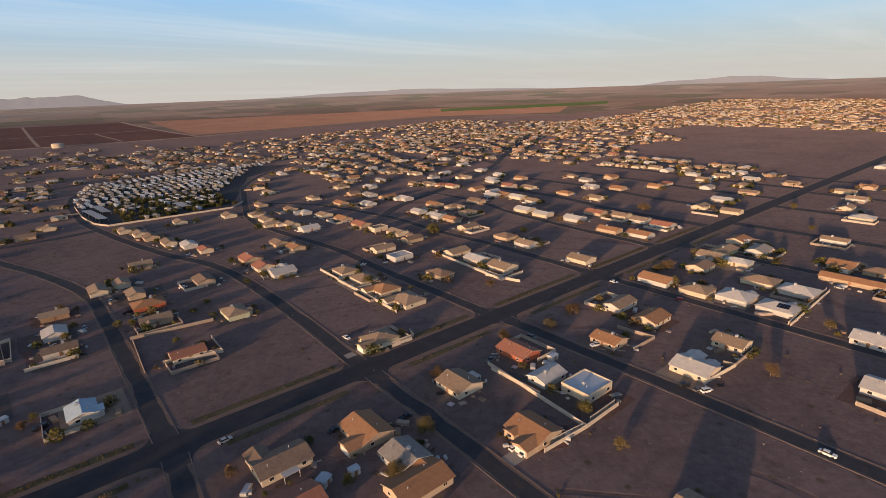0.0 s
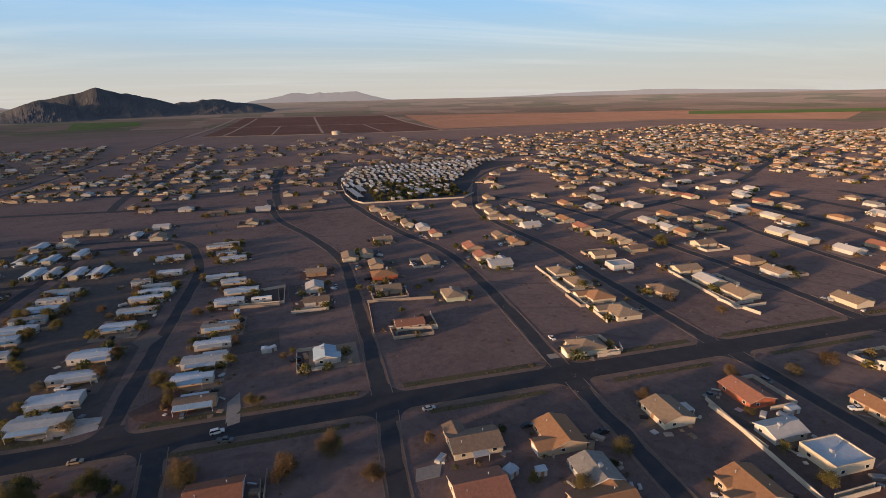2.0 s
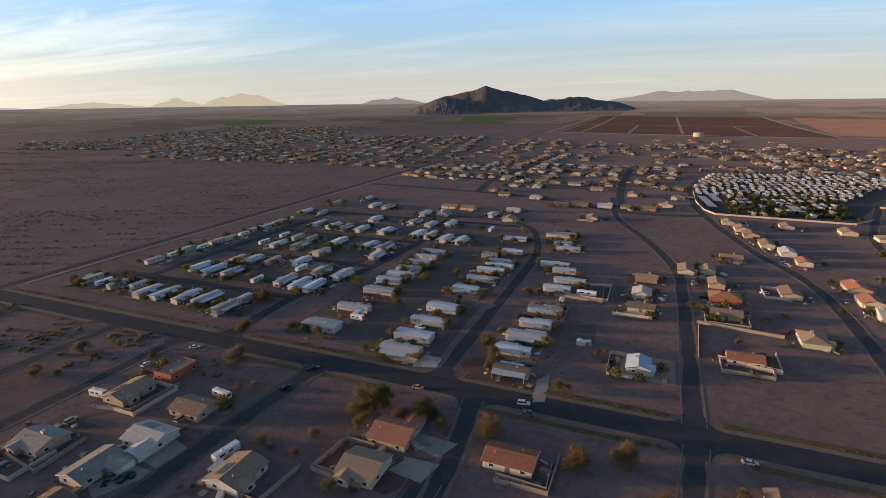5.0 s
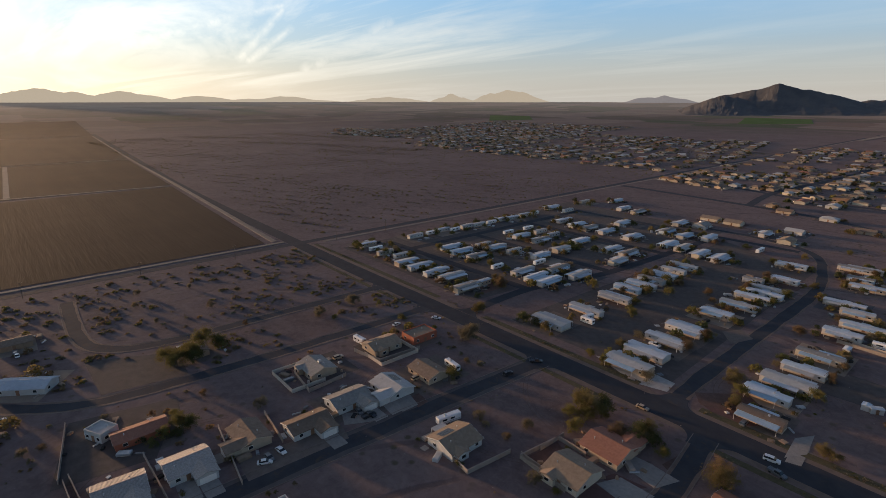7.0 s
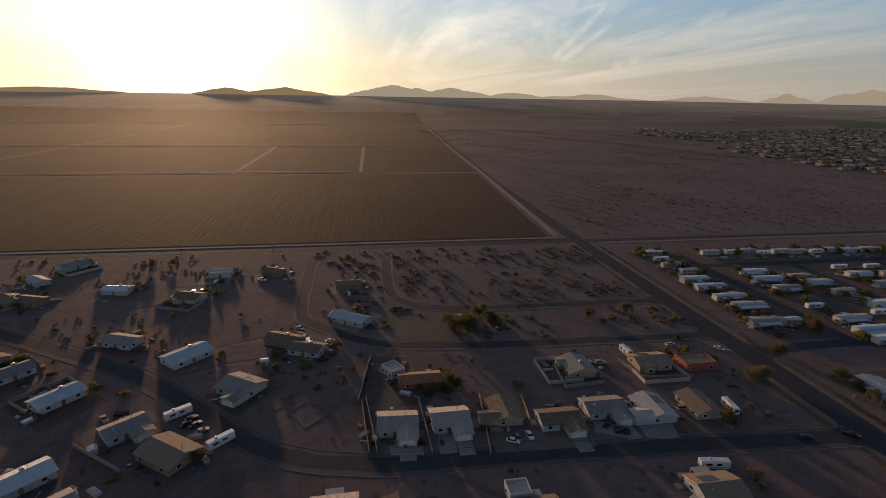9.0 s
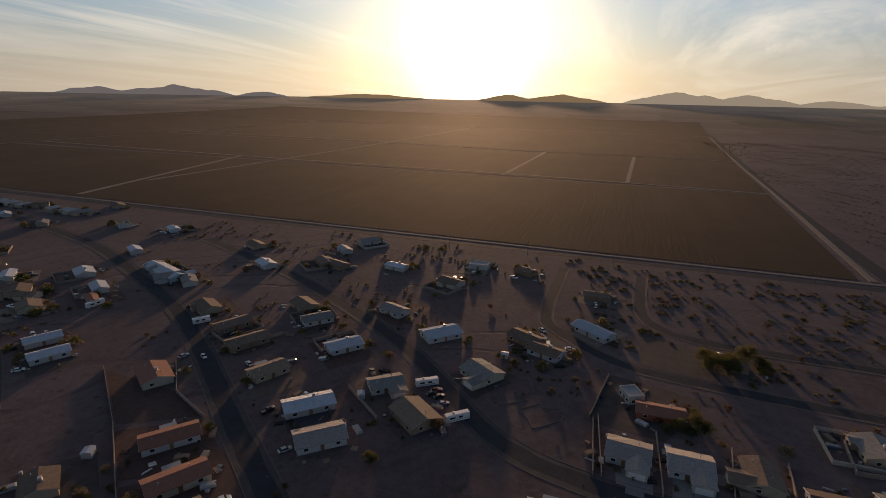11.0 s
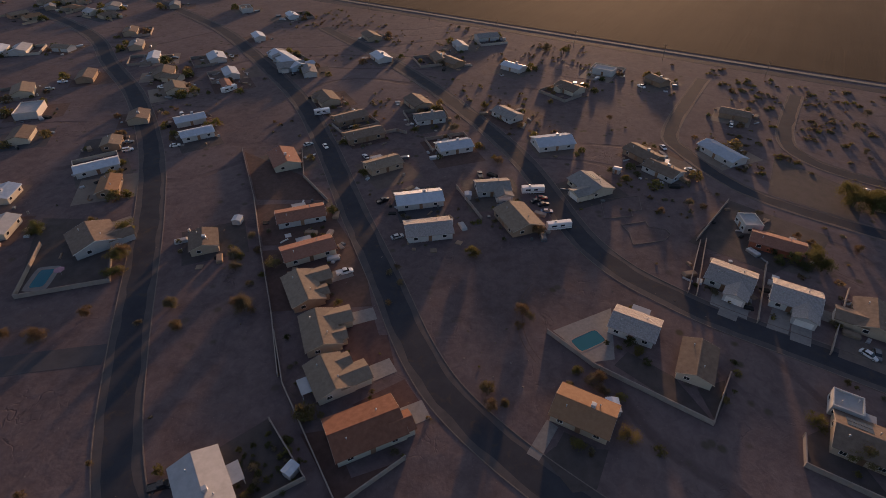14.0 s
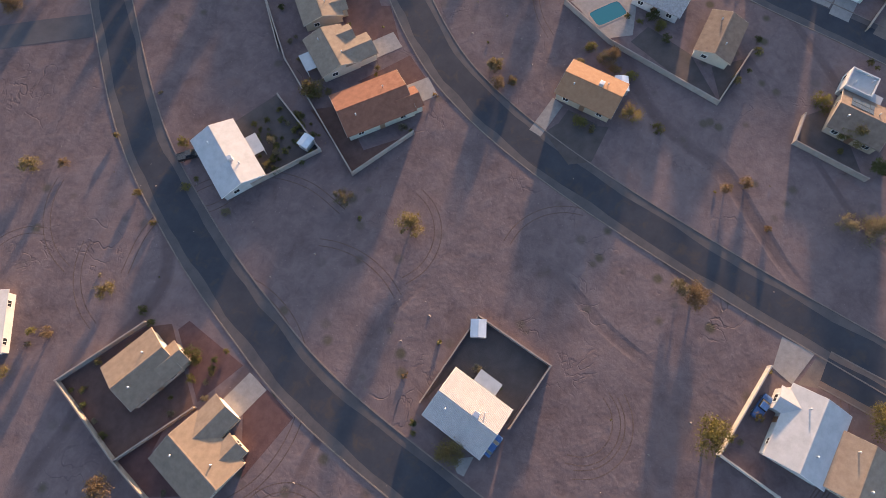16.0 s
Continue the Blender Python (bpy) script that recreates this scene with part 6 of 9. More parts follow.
house(-308.4, -884.5, 60, 13.4, 10.5, "brown", "tan", "g", "b", near=False)
house(-336.4, -922.6, 50, 13.2, 9.7, "grey", "white", "g", "", near=False)
house(-334.3, -818.2, 60, 14.7, 9.9, "grey", "white", "h", "", near=False)

# ---- mobile homes ----
mobile_home(-333.0, 209.7, 90, 14.0, 3.6, "tan", "metal", 0, near=False)
trailer(-319.6, 208.4, 90, 11)
mobile_home(-306.4, 207.7, 90, 12.8, 3.6, "cream", "white", 0, near=False)
mobile_home(-292.6, 211.9, 90, 11.4, 3.6, "white", "white", 0, near=False)
mobile_home(-277.0, 205.6, 90, 17.4, 5.6, "tan", "metal", 1, near=False)
mobile_home(-263.8, 206.9, 90, 19.0, 4.6, "white", "metal", -1, near=False)
mobile_home(-247.7, 207.5, 90, 19.0, 4.6, "white", "metal", -1, near=False)
mobile_home(-234.5, 209.3, 90, 19.0, 4.6, "white", "white", 1, near=False)
mobile_home(-213.7, 203.0, 90, 19.0, 4.6, "cream", "grey", -1, near=False)
mobile_home(-213.4, 215.3, 90, 12.4, 3.6, "tan", "metal", 0, near=False)
mobile_home(-285.6, 254.1, 90, 18.4, 4.6, "blue", "metal", 1, near=False)
mobile_home(-272.3, 252.4, 90, 19.0, 4.6, "blue", "metal", -1, near=False)
mobile_home(-255.8, 251.9, 90, 16.6, 4.6, "white", "grey", 1, near=False)
mobile_home(-274.5, 276.9, 90, 14.0, 3.6, "cream", "white", 0, near=False)
mobile_home(-262.6, 278.9, 90, 19.0, 4.6, "white", "white", -1, near=False)
mobile_home(-247.7, 282.4, 90, 14.0, 3.6, "white", "white", 0, near=False)
trailer(-230.0, 246.2, 90, 10)
mobile_home(-211.9, 251.3, 90, 19.0, 4.6, "white", "white", -1, near=False)
mobile_home(-199.0, 249.2, 90, 19.0, 4.6, "blue", "metal", -1, near=False)
mobile_home(-188.2, 248.8, 90, 19.0, 4.6, "white", "metal", -1, near=False)
mobile_home(-200.1, 273.0, 90, 19.0, 5.6, "blue", "grey", -1, near=False)
mobile_home(-183.1, 273.5, 90, 19.0, 4.6, "white", "white", -1, near=False)
mobile_home(-226.8, 288.0, 90, 17.5, 4.6, "white", "metal", -1, near=False)
mobile_home(-227.5, 312.9, 90, 16.1, 5.6, "cream", "white", -1, near=False)
trailer(-218.0, 275.7, 90, 11)
mobile_home(-330.0, 253.8, 90, 14.0, 3.6, "white", "white", 0, near=False)
trailer(-329.8, 271.2, 90, 11)
mobile_home(-331.0, 284.8, 90, 13.1, 3.6, "white", "metal", 0, near=False)
trailer(-325.7, 294.0, 90, 10)
mobile_home(-327.2, 309.8, 90, 14.0, 3.6, "white", "white", 0, near=False)
mobile_home(-325.1, 322.1, 90, 14.0, 3.6, "white", "white", 0, near=False)
trailer(-324.7, 338.0, 90, 11)
mobile_home(-326.3, 354.0, 90, 14.0, 3.6, "white", "metal", 0, near=False)
mobile_home(-323.8, 366.1, 90, 14.0, 3.6, "white", "metal", 0, near=False)
mobile_home(-325.1, 383.8, 90, 14.0, 3.6, "cream", "metal", 0, near=False)
trailer(-324.5, 398.5, 90, 11)
mobile_home(-330.8, 434.1, 90, 19.0, 5.6, "cream", "metal", -1, near=False)
mobile_home(-310.8, 433.9, 90, 14.0, 3.6, "white", "white", 0, near=False)
mobile_home(-327.2, 486.4, 90, 14.0, 3.6, "cream", "white", 0, near=False)
mobile_home(-285.2, 393.7, 90, 19.0, 4.6, "white", "metal", 1, near=False)
mobile_home(-267.5, 388.8, 90, 19.0, 4.6, "blue", "metal", 1, near=False)
mobile_home(-253.5, 387.5, 90, 19.0, 5.6, "tan", "grey", -1, near=False)
trailer(-289.3, 321.9, 90, 11)
trailer(-288.2, 346.2, 90, 11)
mobile_home(-273.3, 320.4, 90, 17.7, 4.6, "white", "metal", -1, near=False)
mobile_home(-254.9, 321.6, 90, 17.2, 4.6, "white", "grey", 1, near=False)
mobile_home(-273.1, 344.0, 90, 14.0, 3.6, "white", "white", 0, near=False)
mobile_home(-258.9, 343.1, 90, 14.0, 3.6, "white", "white", 0, near=False)
mobile_home(-231.8, 343.7, 90, 19.0, 4.6, "white", "metal", -1, near=False)
mobile_home(-307.4, 518.3, 90, 19.0, 4.6, "blue", "metal", -1, near=False)
mobile_home(-279.0, 485.5, 90, 19.0, 5.6, "white", "metal", -1, near=False)
mobile_home(-261.1, 481.2, 90, 19.0, 5.6, "cream", "grey", 1, near=False)
mobile_home(-244.4, 425.0, 90, 19.0, 5.6, "white", "metal", -1, near=False)
mobile_home(-236.4, 387.6, 90, 19.0, 4.6, "white", "metal", -1, near=False)
mobile_home(-212.5, 386.7, 90, 19.0, 5.6, "white", "metal", 1, near=False)
mobile_home(-202.7, 342.1, 90, 18.0, 4.6, "white", "metal", 1, near=False)
mobile_home(-183.7, 319.0, 90, 19.0, 4.6, "cream", "white", -1, near=False)
mobile_home(-189.2, 342.0, 90, 19.0, 5.6, "white", "grey", -1, near=False)
mobile_home(-203.1, 427.2, 90, 19.0, 5.6, "blue", "grey", -1, near=False)
mobile_home(-185.8, 422.8, 90, 19.0, 5.6, "cream", "metal", -1, near=False)
mobile_home(-181.3, 387.8, 90, 19.0, 5.6, "blue", "metal", -1, near=False)
mobile_home(-170.1, 386.3, 90, 19.0, 5.6, "white", "white", -1, near=False)
mobile_home(-210.0, 464.6, 90, 19.0, 5.6, "cream", "metal", -1, near=False)
mobile_home(-169.9, 431.8, 90, 19.0, 5.6, "white", "metal", 1, near=False)
mobile_home(-153.8, 380.2, 90, 19.0, 5.6, "cream", "metal", -1, near=False)
mobile_home(-139.9, 379.4, 90, 19.0, 5.6, "white", "metal", -1, near=False)
trailer(-129.4, 423.5, 90, 11)
mobile_home(-145.0, 480.2, 90, 19.0, 4.6, "white", "white", -1, near=False)
mobile_home(-148.2, 340.8, 0, 18.9, 5.6, "white", "white", -1, near=False)
mobile_home(-148.1, 327.1, 0, 15.5, 4.6, "white", "white", 1, near=False)
mobile_home(-147.4, 313.1, 0, 16.2, 5.6, "blue", "metal", -1, near=False)
mobile_home(-148.1, 298.4, 0, 16.3, 5.6, "white", "grey", -1, near=False)
mobile_home(-147.8, 286.2, 0, 17.7, 4.6, "white", "metal", 1, near=False)
mobile_home(-149.5, 273.1, 0, 16.0, 4.6, "blue", "metal", -1, near=False)
mobile_home(-146.5, 254.5, 0, 19.0, 4.6, "white", "white", -1, near=False)
mobile_home(-101.5, 398.6, 0, 18.9, 4.6, "blue", "metal", -1, near=False)
mobile_home(-93.9, 361.4, 0, 15.1, 4.6, "blue", "metal", -1, near=False)
mobile_home(-106.6, 346.0, 0, 11.3, 4.6, "white", "grey", -1, near=False)
mobile_home(-94.5, 334.0, 0, 19.0, 4.6, "cream", "white", 1, near=False)
mobile_home(-95.4, 314.2, 0, 19.0, 4.6, "cream", "metal", -1, near=False)
mobile_home(-96.1, 295.8, 0, 18.7, 4.6, "blue", "white", -1, near=False)
mobile_home(-99.1, 274.6, 0, 15.4, 4.6, "cream", "metal", -1, near=False)
mobile_home(-100.8, 243.6, 0, 17.2, 7.5, "white", "metal", 1, near=False)
mobile_home(-101.1, 224.3, 0, 18.3, 4.6, "white", "metal", 1)
mobile_home(-100.8, 206.6, 0, 18.4, 7.5, "white", "metal", -1)
mobile_home(-100.1, 190.6, 0, 19.0, 7.5, "tan", "white", -1)
mobile_home(-48.9, 294.8, 0, 15.6, 5.6, "white", "metal", -1, near=False)
mobile_home(-50.6, 329.9, 0, 14.7, 4.6, "cream", "white", -1, near=False)
mobile_home(-66.3, 424.1, 0, 19.0, 4.6, "cream", "white", -1, near=False)
mobile_home(-63.4, 398.5, 0, 13.7, 4.6, "blue", "grey", -1, near=False)
mobile_home(-48.9, 259.7, 0, 17.7, 4.8, "cream", "grey", -1, near=False)
mobile_home(-49.6, 240.3, 0, 15.9, 4.6, "white", "metal", -1)
mobile_home(-50.6, 224.1, 0, 18.2, 7.5, "white", "white", -1)
mobile_home(-52.8, 208.5, 0, 15.7, 4.6, "white", "metal", -1)
mobile_home(-48.6, 190.4, 0, 14.9, 5.0, "brown", "brown", 1)
mobile_home(-149.3, 200.4, 0, 19.0, 7.5, "white", "white", -1)
mobile_home(-146.7, 227.2, 0, 19.0, 4.6, "white", "white", -1, near=False)
trailer(-138.2, 216.2, 0, 7)
mobile_home(-58.7, 341.1, 0, 19.0, 4.6, "white", "metal", -1, near=False)
mobile_home(-44.1, 310.9, 0, 19.0, 4.6, "white", "metal", -1, near=False)
mobile_home(-71.0, 421.4, 0, 19.0, 4.6, "white", "grey", -1, near=False)
mobile_home(-56.7, 382.1, 0, 17.8, 4.6, "tan", "metal", -1, near=False)
mobile_home(-93.3, 325.1, 0, 19.0, 4.6, "blue", "metal", 1, near=False)
trailer(-31.7, 293.4, 0, 11)

# ---- yard walls ----
block_wall([(-41.3, -74.9), (-34.8, -57.3), (-19.2, -65.2)])
block_wall([(-62.2, -95.1), (-50.6, -80.1), (-33.8, -47.3), (-50.4, -41.4)])
block_wall([(-103.5, -29.4), (-98.5, -14.0), (-96.4, 16.2), (-114.4, 17.2)])
block_wall([(-104.2, 34.8), (-96.0, 35.5), (-95.5, 52.9)])
block_wall([(17.7, -63.9), (36.4, -71.0), (41.4, -50.5), (25.4, -43.9)])
block_wall([(41.4, -50.5), (43.0, -40.8)])
block_wall([(-21.1, -5.5), (-20.2, 12.3), (-5.2, 11.3)])
block_wall([(-21.1, -5.5), (0.1, -6.3)])
block_wall([(-44.1, 50.0), (-23.0, 48.0), (-22.0, 60.3)], BLOCK_WHITE)
block_wall([(-49.5, -195.5), (-30.7, -174.0), (-50.6, -156.5), (-62.3, -173.9)])
block_wall([(-135.6, -191.9), (-109.8, -155.8), (-86.9, -127.1), (-67.7, -102.1), (-52.0, -83.2)])
block_wall([(-171.1, -0.8), (-142.1, 1.1)])
block_wall([(-204.9, 3.3), (-172.2, -2.0)])
block_wall([(-149.4, -168.1), (-132.2, -150.6), (-123.3, -129.5)])
block_wall([(-163.5, -159.6), (-189.0, -144.2), (-189.3, -138.2)])
block_wall([(-173.1, 0.8), (-142.1, 3.6)])
block_wall([(-169.8, 20.2), (-139.4, 21.0)])
block_wall([(-169.2, 43.3), (-136.7, 39.4)])
block_wall([(-158.6, -92.0), (-143.8, -72.4)])
block_wall([(-167.0, 58.9), (-147.9, 57.0)])
block_wall([(-187.6, 80.0), (-170.2, 78.0), (-171.8, 95.1)])
block_wall([(-188.2, 109.4), (-172.6, 112.5), (-171.1, 133.1)])
block_wall([(139.2, 300.6), (136.7, 210.1)], BLOCK_WHITE)
block_wall([(109.9, 182.5), (126.8, 181.9), (128.8, 187.2)], BLOCK_WHITE)
block_wall([(215.2, 279.7), (208.8, 205.1), (227.5, 205.5)], BLOCK_WHITE)
block_wall([(39.6, 231.5), (54.8, 228.8), (55.4, 247.5)], BLOCK_WHITE)
block_wall([(-13.4, 272.0), (5.0, 274.1)], BLOCK_WHITE)
block_wall([(134.2, 139.6), (128.8, 87.2)], BLOCK_WHITE)
block_wall([(128.8, 87.2), (147.8, 87.6)], BLOCK_WHITE)
block_wall([(109.2, 88.6), (128.8, 87.2)], BLOCK_WHITE)
block_wall([(188.1, 106.0), (204.1, 105.6), (202.1, 122.7)])
block_wall([(25.4, 273.2), (62.1, 267.8)])
block_wall([(23.9, 233.1), (25.9, 270.5)])
block_wall([(260.3, 70.3), (318.7, 71.5)], BLOCK_WHITE)
block_wall([(183.2, 73.8), (204.9, 71.5)], BLOCK_WHITE)
block_wall([(443.2, 206.3), (443.8, 184.8)], BLOCK_WHITE)
block_wall([(208.1, 33.1), (206.8, 22.1)])
block_wall([(-91.5, 111.9), (-74.4, 111.1)])
block_wall([(-115.6, 95.0), (-96.6, 93.1), (-94.8, 110.2)])
block_wall([(-89.0, 130.3), (-89.2, 118.8)])
block_wall([(-36.5, 126.3), (-20.8, 126.5), (-20.4, 144.1)])

# ---- vehicles ----
car(-38.4, 170.1, 11, "suv", "white")
car(34.9, 163.0, 6, "sedan", "silver")
car(-80.1, 166.2, 4, "sedan", "tan")
car(-128.6, 164.0, 47, "pickup", "black")
car(103.8, 95.9, -4, "suv", "white")
car(104.0, 92.2, -4, "sedan", "white")
car(171.6, 31.1, -90, "sedan", "white")
car(180.1, 119.5, -15, "pickup", "white")
car(179.3, 71.0, -20, "suv", "white")
car(178.1, 73.5, -9, "sedan", "grey")
car(176.8, 78.1, -17, "suv", "black")
car(254.5, 120.3, -20, "sedan", "red")
car(252.4, 157.7, -80, "sedan", "white")
car(165.5, 143.4, -79, "suv", "grey")
car(87.4, 132.8, 6, "pickup", "black")
car(102.9, 202.1, -86, "sedan", "white")
car(-143.5, 54.5, 7, "sedan", "white")
car(-142.8, 50.2, 4, "sedan", "grey")
car(-169.2, -59.5, 122, "sedan", "red")
car(-165.2, -57.0, 137, "sedan", "black")
car(-161.3, -53.9, 122, "sedan", "blue")
car(-146.0, 85.6, -11, "sedan", "grey")
car(-141.6, 87.6, 16, "sedan", "black")
car(-129.3, 146.9, 88, "suv", "black")
car(-192.5, 161.0, 34, "sedan", "white")
car(-199.3, 140.7, 98, "sedan", "white")
car(-223.3, -14.4, 96, "sedan", "white")
car(-238.8, -29.3, 40, "sedan", "white")
car(-17.3, -82.6, 142, "pickup", "black")
car(-35.9, 51.7, 171, "pickup", "blue")
car(-0.8, 10.2, 173, "sedan", "blue")
car(-93.6, -95.8, 142, "pickup", "white")
car(-118.4, -92.6, 145, "sedan", "silver")
car(-166.0, -60.4, 144, "sedan", "black")
car(-113.1, -243.7, 143, "sedan", "grey")
car(-108.1, -236.3, 143, "suv", "white")
car(-122.3, -222.0, 137, "sedan", "white")
car(-134.6, -111.3, 162, "pickup", "black")
car(-141.5, 48.3, 63, "sedan", "white")
car(-155.6, -170.3, 160, "sedan", "silver")
car(-224.7, -258.1, 72, "suv", "white")
car(-224.3, -303.6, 76, "sedan", "silver")
car(-158.3, -162.1, 60, "sedan", "white")
car(-35.1, 164.4, -12, "pickup", "grey")
car(64.9, 143.2, 7, "sedan", "black")
car(-167.5, 379.7, 61, "sedan", "white")
car(165.2, 290.1, 18, "sedan", "white")
car(157.4, 287.8, 26, "suv", "grey")
trailer(-171.7, -64.4, 126, 9)
trailer(-153.8, -46.2, 132, 9)
trailer(-148.4, 133.0, -6, 8)
trailer(-120.7, 106.5, 80, 9)
trailer(-194.5, 116.0, 4, 7)
trailer(-185.8, -189.0, 143, 8)
trailer(-182.3, -255.7, 174, 9)
trailer(379.6, 137.9, -7, 7)
trailer(-140.4, 219.5, 83, 7)

# ---- sheds and pools ----
shed(-18.7, -4.1, 30, 3.5, 3)
shed(-34.5, -61.0, 0, 3, 2.5)
shed(-95.1, -148.1, 30, 3.5, 3)
shed(-88.0, -5.7, 30, 4, 3)
shed(-154.6, -84.4, 30, 3, 2.5)
shed(-205.5, -40.7, 90, 3, 3)
shed(50.6, 122.9, 30, 4, 3.5)
shed(59.5, 120.5, 0, 3, 2.5)
shed(157.3, 124.8, 0, 4, 3)
shed(-26.3, 228.3, 90, 3, 2.5)
shed(-43.2, 278.0, 90, 5, 2.5)
shed(-23.3, 228.3, 30, 4, 2.5)
pool(-106.9, -18.4, -30, 9, 4.8)
pool(-40.2, -177.0, 40, 9, 4.5)
block_wall([(-180.8, -39.4), (-191.3, -27.4), (-181.9, -23.7), (-179.0, -26.8), (-175.6, -25.4), (-168.9, -33.9)], KERB, 0.10, True, False, "low block footing of an unbuilt house")
block_wall([(-167.8, -27.3), (-175.0, -20.4), (-172.1, -18.6), (-173.5, -12.7), (-171.3, -10.6), (-166.4, -11.6), (-158.3, -20.2), (-164.4, -23.3)], KERB, 0.10, True, False, "low block footing of an unbuilt house")

def umbrella(x, y):
    ob = thing("patio_umbrella", x, y, label="open pink patio umbrella beside a pool", category="umbrella")
    bm = bmesh.new()
    bmesh.ops.create_cone(bm, cap_ends=True, segments=8, radius1=0.03, radius2=0.03, depth=2.5, matrix=Matrix.Translation((0, 0, 1.25)))
    part("pole", bm, METAL, ob)
    bm = bmesh.new()
    rim = [bm.verts.new((1.6 * math.cos(k * math.pi / 4), 1.6 * math.sin(k * math.pi / 4), 2.15)) for k in range(8)]
    low = [bm.verts.new((1.6 * math.cos(k * math.pi / 4), 1.6 * math.sin(k * math.pi / 4), 2.0)) for k in range(8)]
    top = bm.verts.new((0, 0, 2.7))
    for k in range(8):
        bm.faces.new((rim[k], rim[(k + 1) % 8], top))
        bm.faces.new((low[k], low[(k + 1) % 8], rim[(k + 1) % 8], rim[k]))
    part("canopy", bm, CANVAS, ob, "pink canvas canopy")


umbrella(-44.6, -173.4)

# ---- yards and slabs ----
patch([(-28.6, -80.3), (-41.6, -75.9), (-35.2, -58.6), (-19.9, -65.4)], YARD_DARK, "planted backyard soil with low shrubs", "yard")
patch([(-58.3, -51.7), (-63.7, -44.6), (-68.7, -54.6), (-55.2, -61.2)], GRAVEL_RED, "dark red crushed gravel yard", "yard")
patch([(-34.4, -47.6), (-50.1, -41.6), (-40.5, -49.0), (-47.5, -60.7), (-42.6, -66.3)], YARD_RED, "gravel and bare soil yard around a house", "yard")
patch([(-64.4, -66.1), (-71.1, -59.5), (-78.9, -67.5), (-71.9, -78.7)], GRAVEL_RED, "dark red crushed gravel yard", "yard")
patch([(30.6, -27.7), (16.3, -26.1), (14.4, -36.2), (19.8, -36.3)], GRAVEL_RED, "dark red crushed gravel yard", "yard")
patch([(41.2, -51.0), (25.6, -44.2), (15.1, -59.5), (18.5, -63.7), (36.5, -70.8)], YARD_RED, "gravel and bare soil yard around a house", "yard")
patch([(24.4, -44.4), (13.7, -41.2), (12.6, -56.8), (15.3, -57.6)], GRAVEL_RED, "dark red crushed gravel yard", "yard")
patch([(43.0, -41.0), (37.6, -32.7), (36.4, -45.8), (29.4, -47.0), (41.6, -50.3)], GRAVEL_RED, "dark red crushed gravel yard", "yard")
patch([(-1.0, -5.8), (-8.3, -4.0), (-5.7, 10.7), (-20.1, 12.1), (-20.7, -5.2)], YARD_DARK, "dark bare dirt yard", "yard")
patch([(7.3, 7.0), (7.1, 8.4), (3.0, 8.2), (5.7, 4.8)], CONCRETE, "pale concrete driveway slab", "driveway")
patch([(-66.0, -15.5), (-76.4, -15.1), (-77.0, -18.2), (-66.2, -18.7)], CONCRETE, "pale concrete driveway slab", "driveway")
patch([(-64.5, -14.0), (-65.1, -3.2), (-76.1, -5.6), (-76.0, -13.4)], YARD_DARK, "dark bare dirt yard", "yard")
patch([(-44.5, 51.0), (-43.5, 55.5), (-52.0, 57.3), (-51.6, 50.3)], CONCRETE, "pale concrete driveway slab", "driveway")
patch([(-44.1, 56.5), (-46.7, 63.0), (-52.1, 65.7), (-52.0, 58.0)], GRAVEL_GREY, "gravel and bare soil yard around a house", "yard")
patch([(-99.0, 2.8), (-97.3, 16.4), (-106.5, 4.9), (-108.6, -7.8), (-102.1, -9.5)], YARD_DARK, "planted backyard soil with low shrubs", "yard")
patch([(-97.9, 16.6), (-107.0, 17.8), (-112.2, 16.5), (-105.8, 10.9)], YARD_DARK, "planted backyard soil with low shrubs", "yard")
patch([(-96.1, 52.6), (-111.3, 40.3), (-105.3, 35.7), (-97.4, 36.3)], YARD_DARK, "planted backyard soil with low shrubs", "yard")
patch([(-100.2, -14.5), (-104.1, -10.0), (-123.0, -17.0), (-105.2, -28.3)], CONCRETE, "pale concrete driveway slab", "driveway")
patch([(-166.5, 23.1), (-186.9, 33.3), (-204.4, 3.7), (-170.2, -4.2)], YARD_DARK, "planted backyard soil with low shrubs", "yard")
patch([(-162.7, 41.6), (-137.6, 42.4), (-137.1, 45.4), (-155.3, 45.8)], GRAVEL_RED, "dark red crushed gravel yard", "yard")
patch([(-32.4, -176.3), (-51.3, -159.7), (-71.5, -190.1), (-58.6, -212.4), (-48.2, -199.7)], YARD_DARK, "planted backyard soil with low shrubs", "yard")
patch([(-109.8, -154.5), (-123.7, -131.4), (-133.2, -151.7), (-135.4, -190.2)], YARD_RED, "gravel and bare soil yard around a house", "yard")
patch([(-90.0, -129.8), (-106.6, -102.7), (-122.2, -130.1), (-107.0, -151.7)], YARD_RED, "gravel and bare soil yard around a house", "yard")
patch([(-68.4, -102.6), (-86.0, -78.7), (-108.1, -100.3), (-87.8, -127.5)], YARD_RED, "gravel and bare soil yard around a house", "yard")
patch([(-64.9, -71.2), (-70.9, -61.6), (-84.1, -77.3), (-77.0, -84.2)], GRAVEL_RED, "dark red crushed gravel yard", "yard")
patch([(-91.3, 180.9), (-79.8, 184.2), (-80.7, 192.7), (-105.0, 195.3), (-114.9, 188.8)], GRAVEL_WHITE, "white gravel yard by the road", "yard")
patch([(-55.6, 180.2), (-41.9, 192.5), (-60.8, 208.3), (-69.3, 186.9)], GRAVEL_RED, "dark red crushed gravel yard", "yard")
patch([(-31.5, 174.5), (-32.3, 186.4), (-36.8, 186.1), (-35.6, 173.1)], CONCRETE, "pale concrete driveway slab", "driveway")
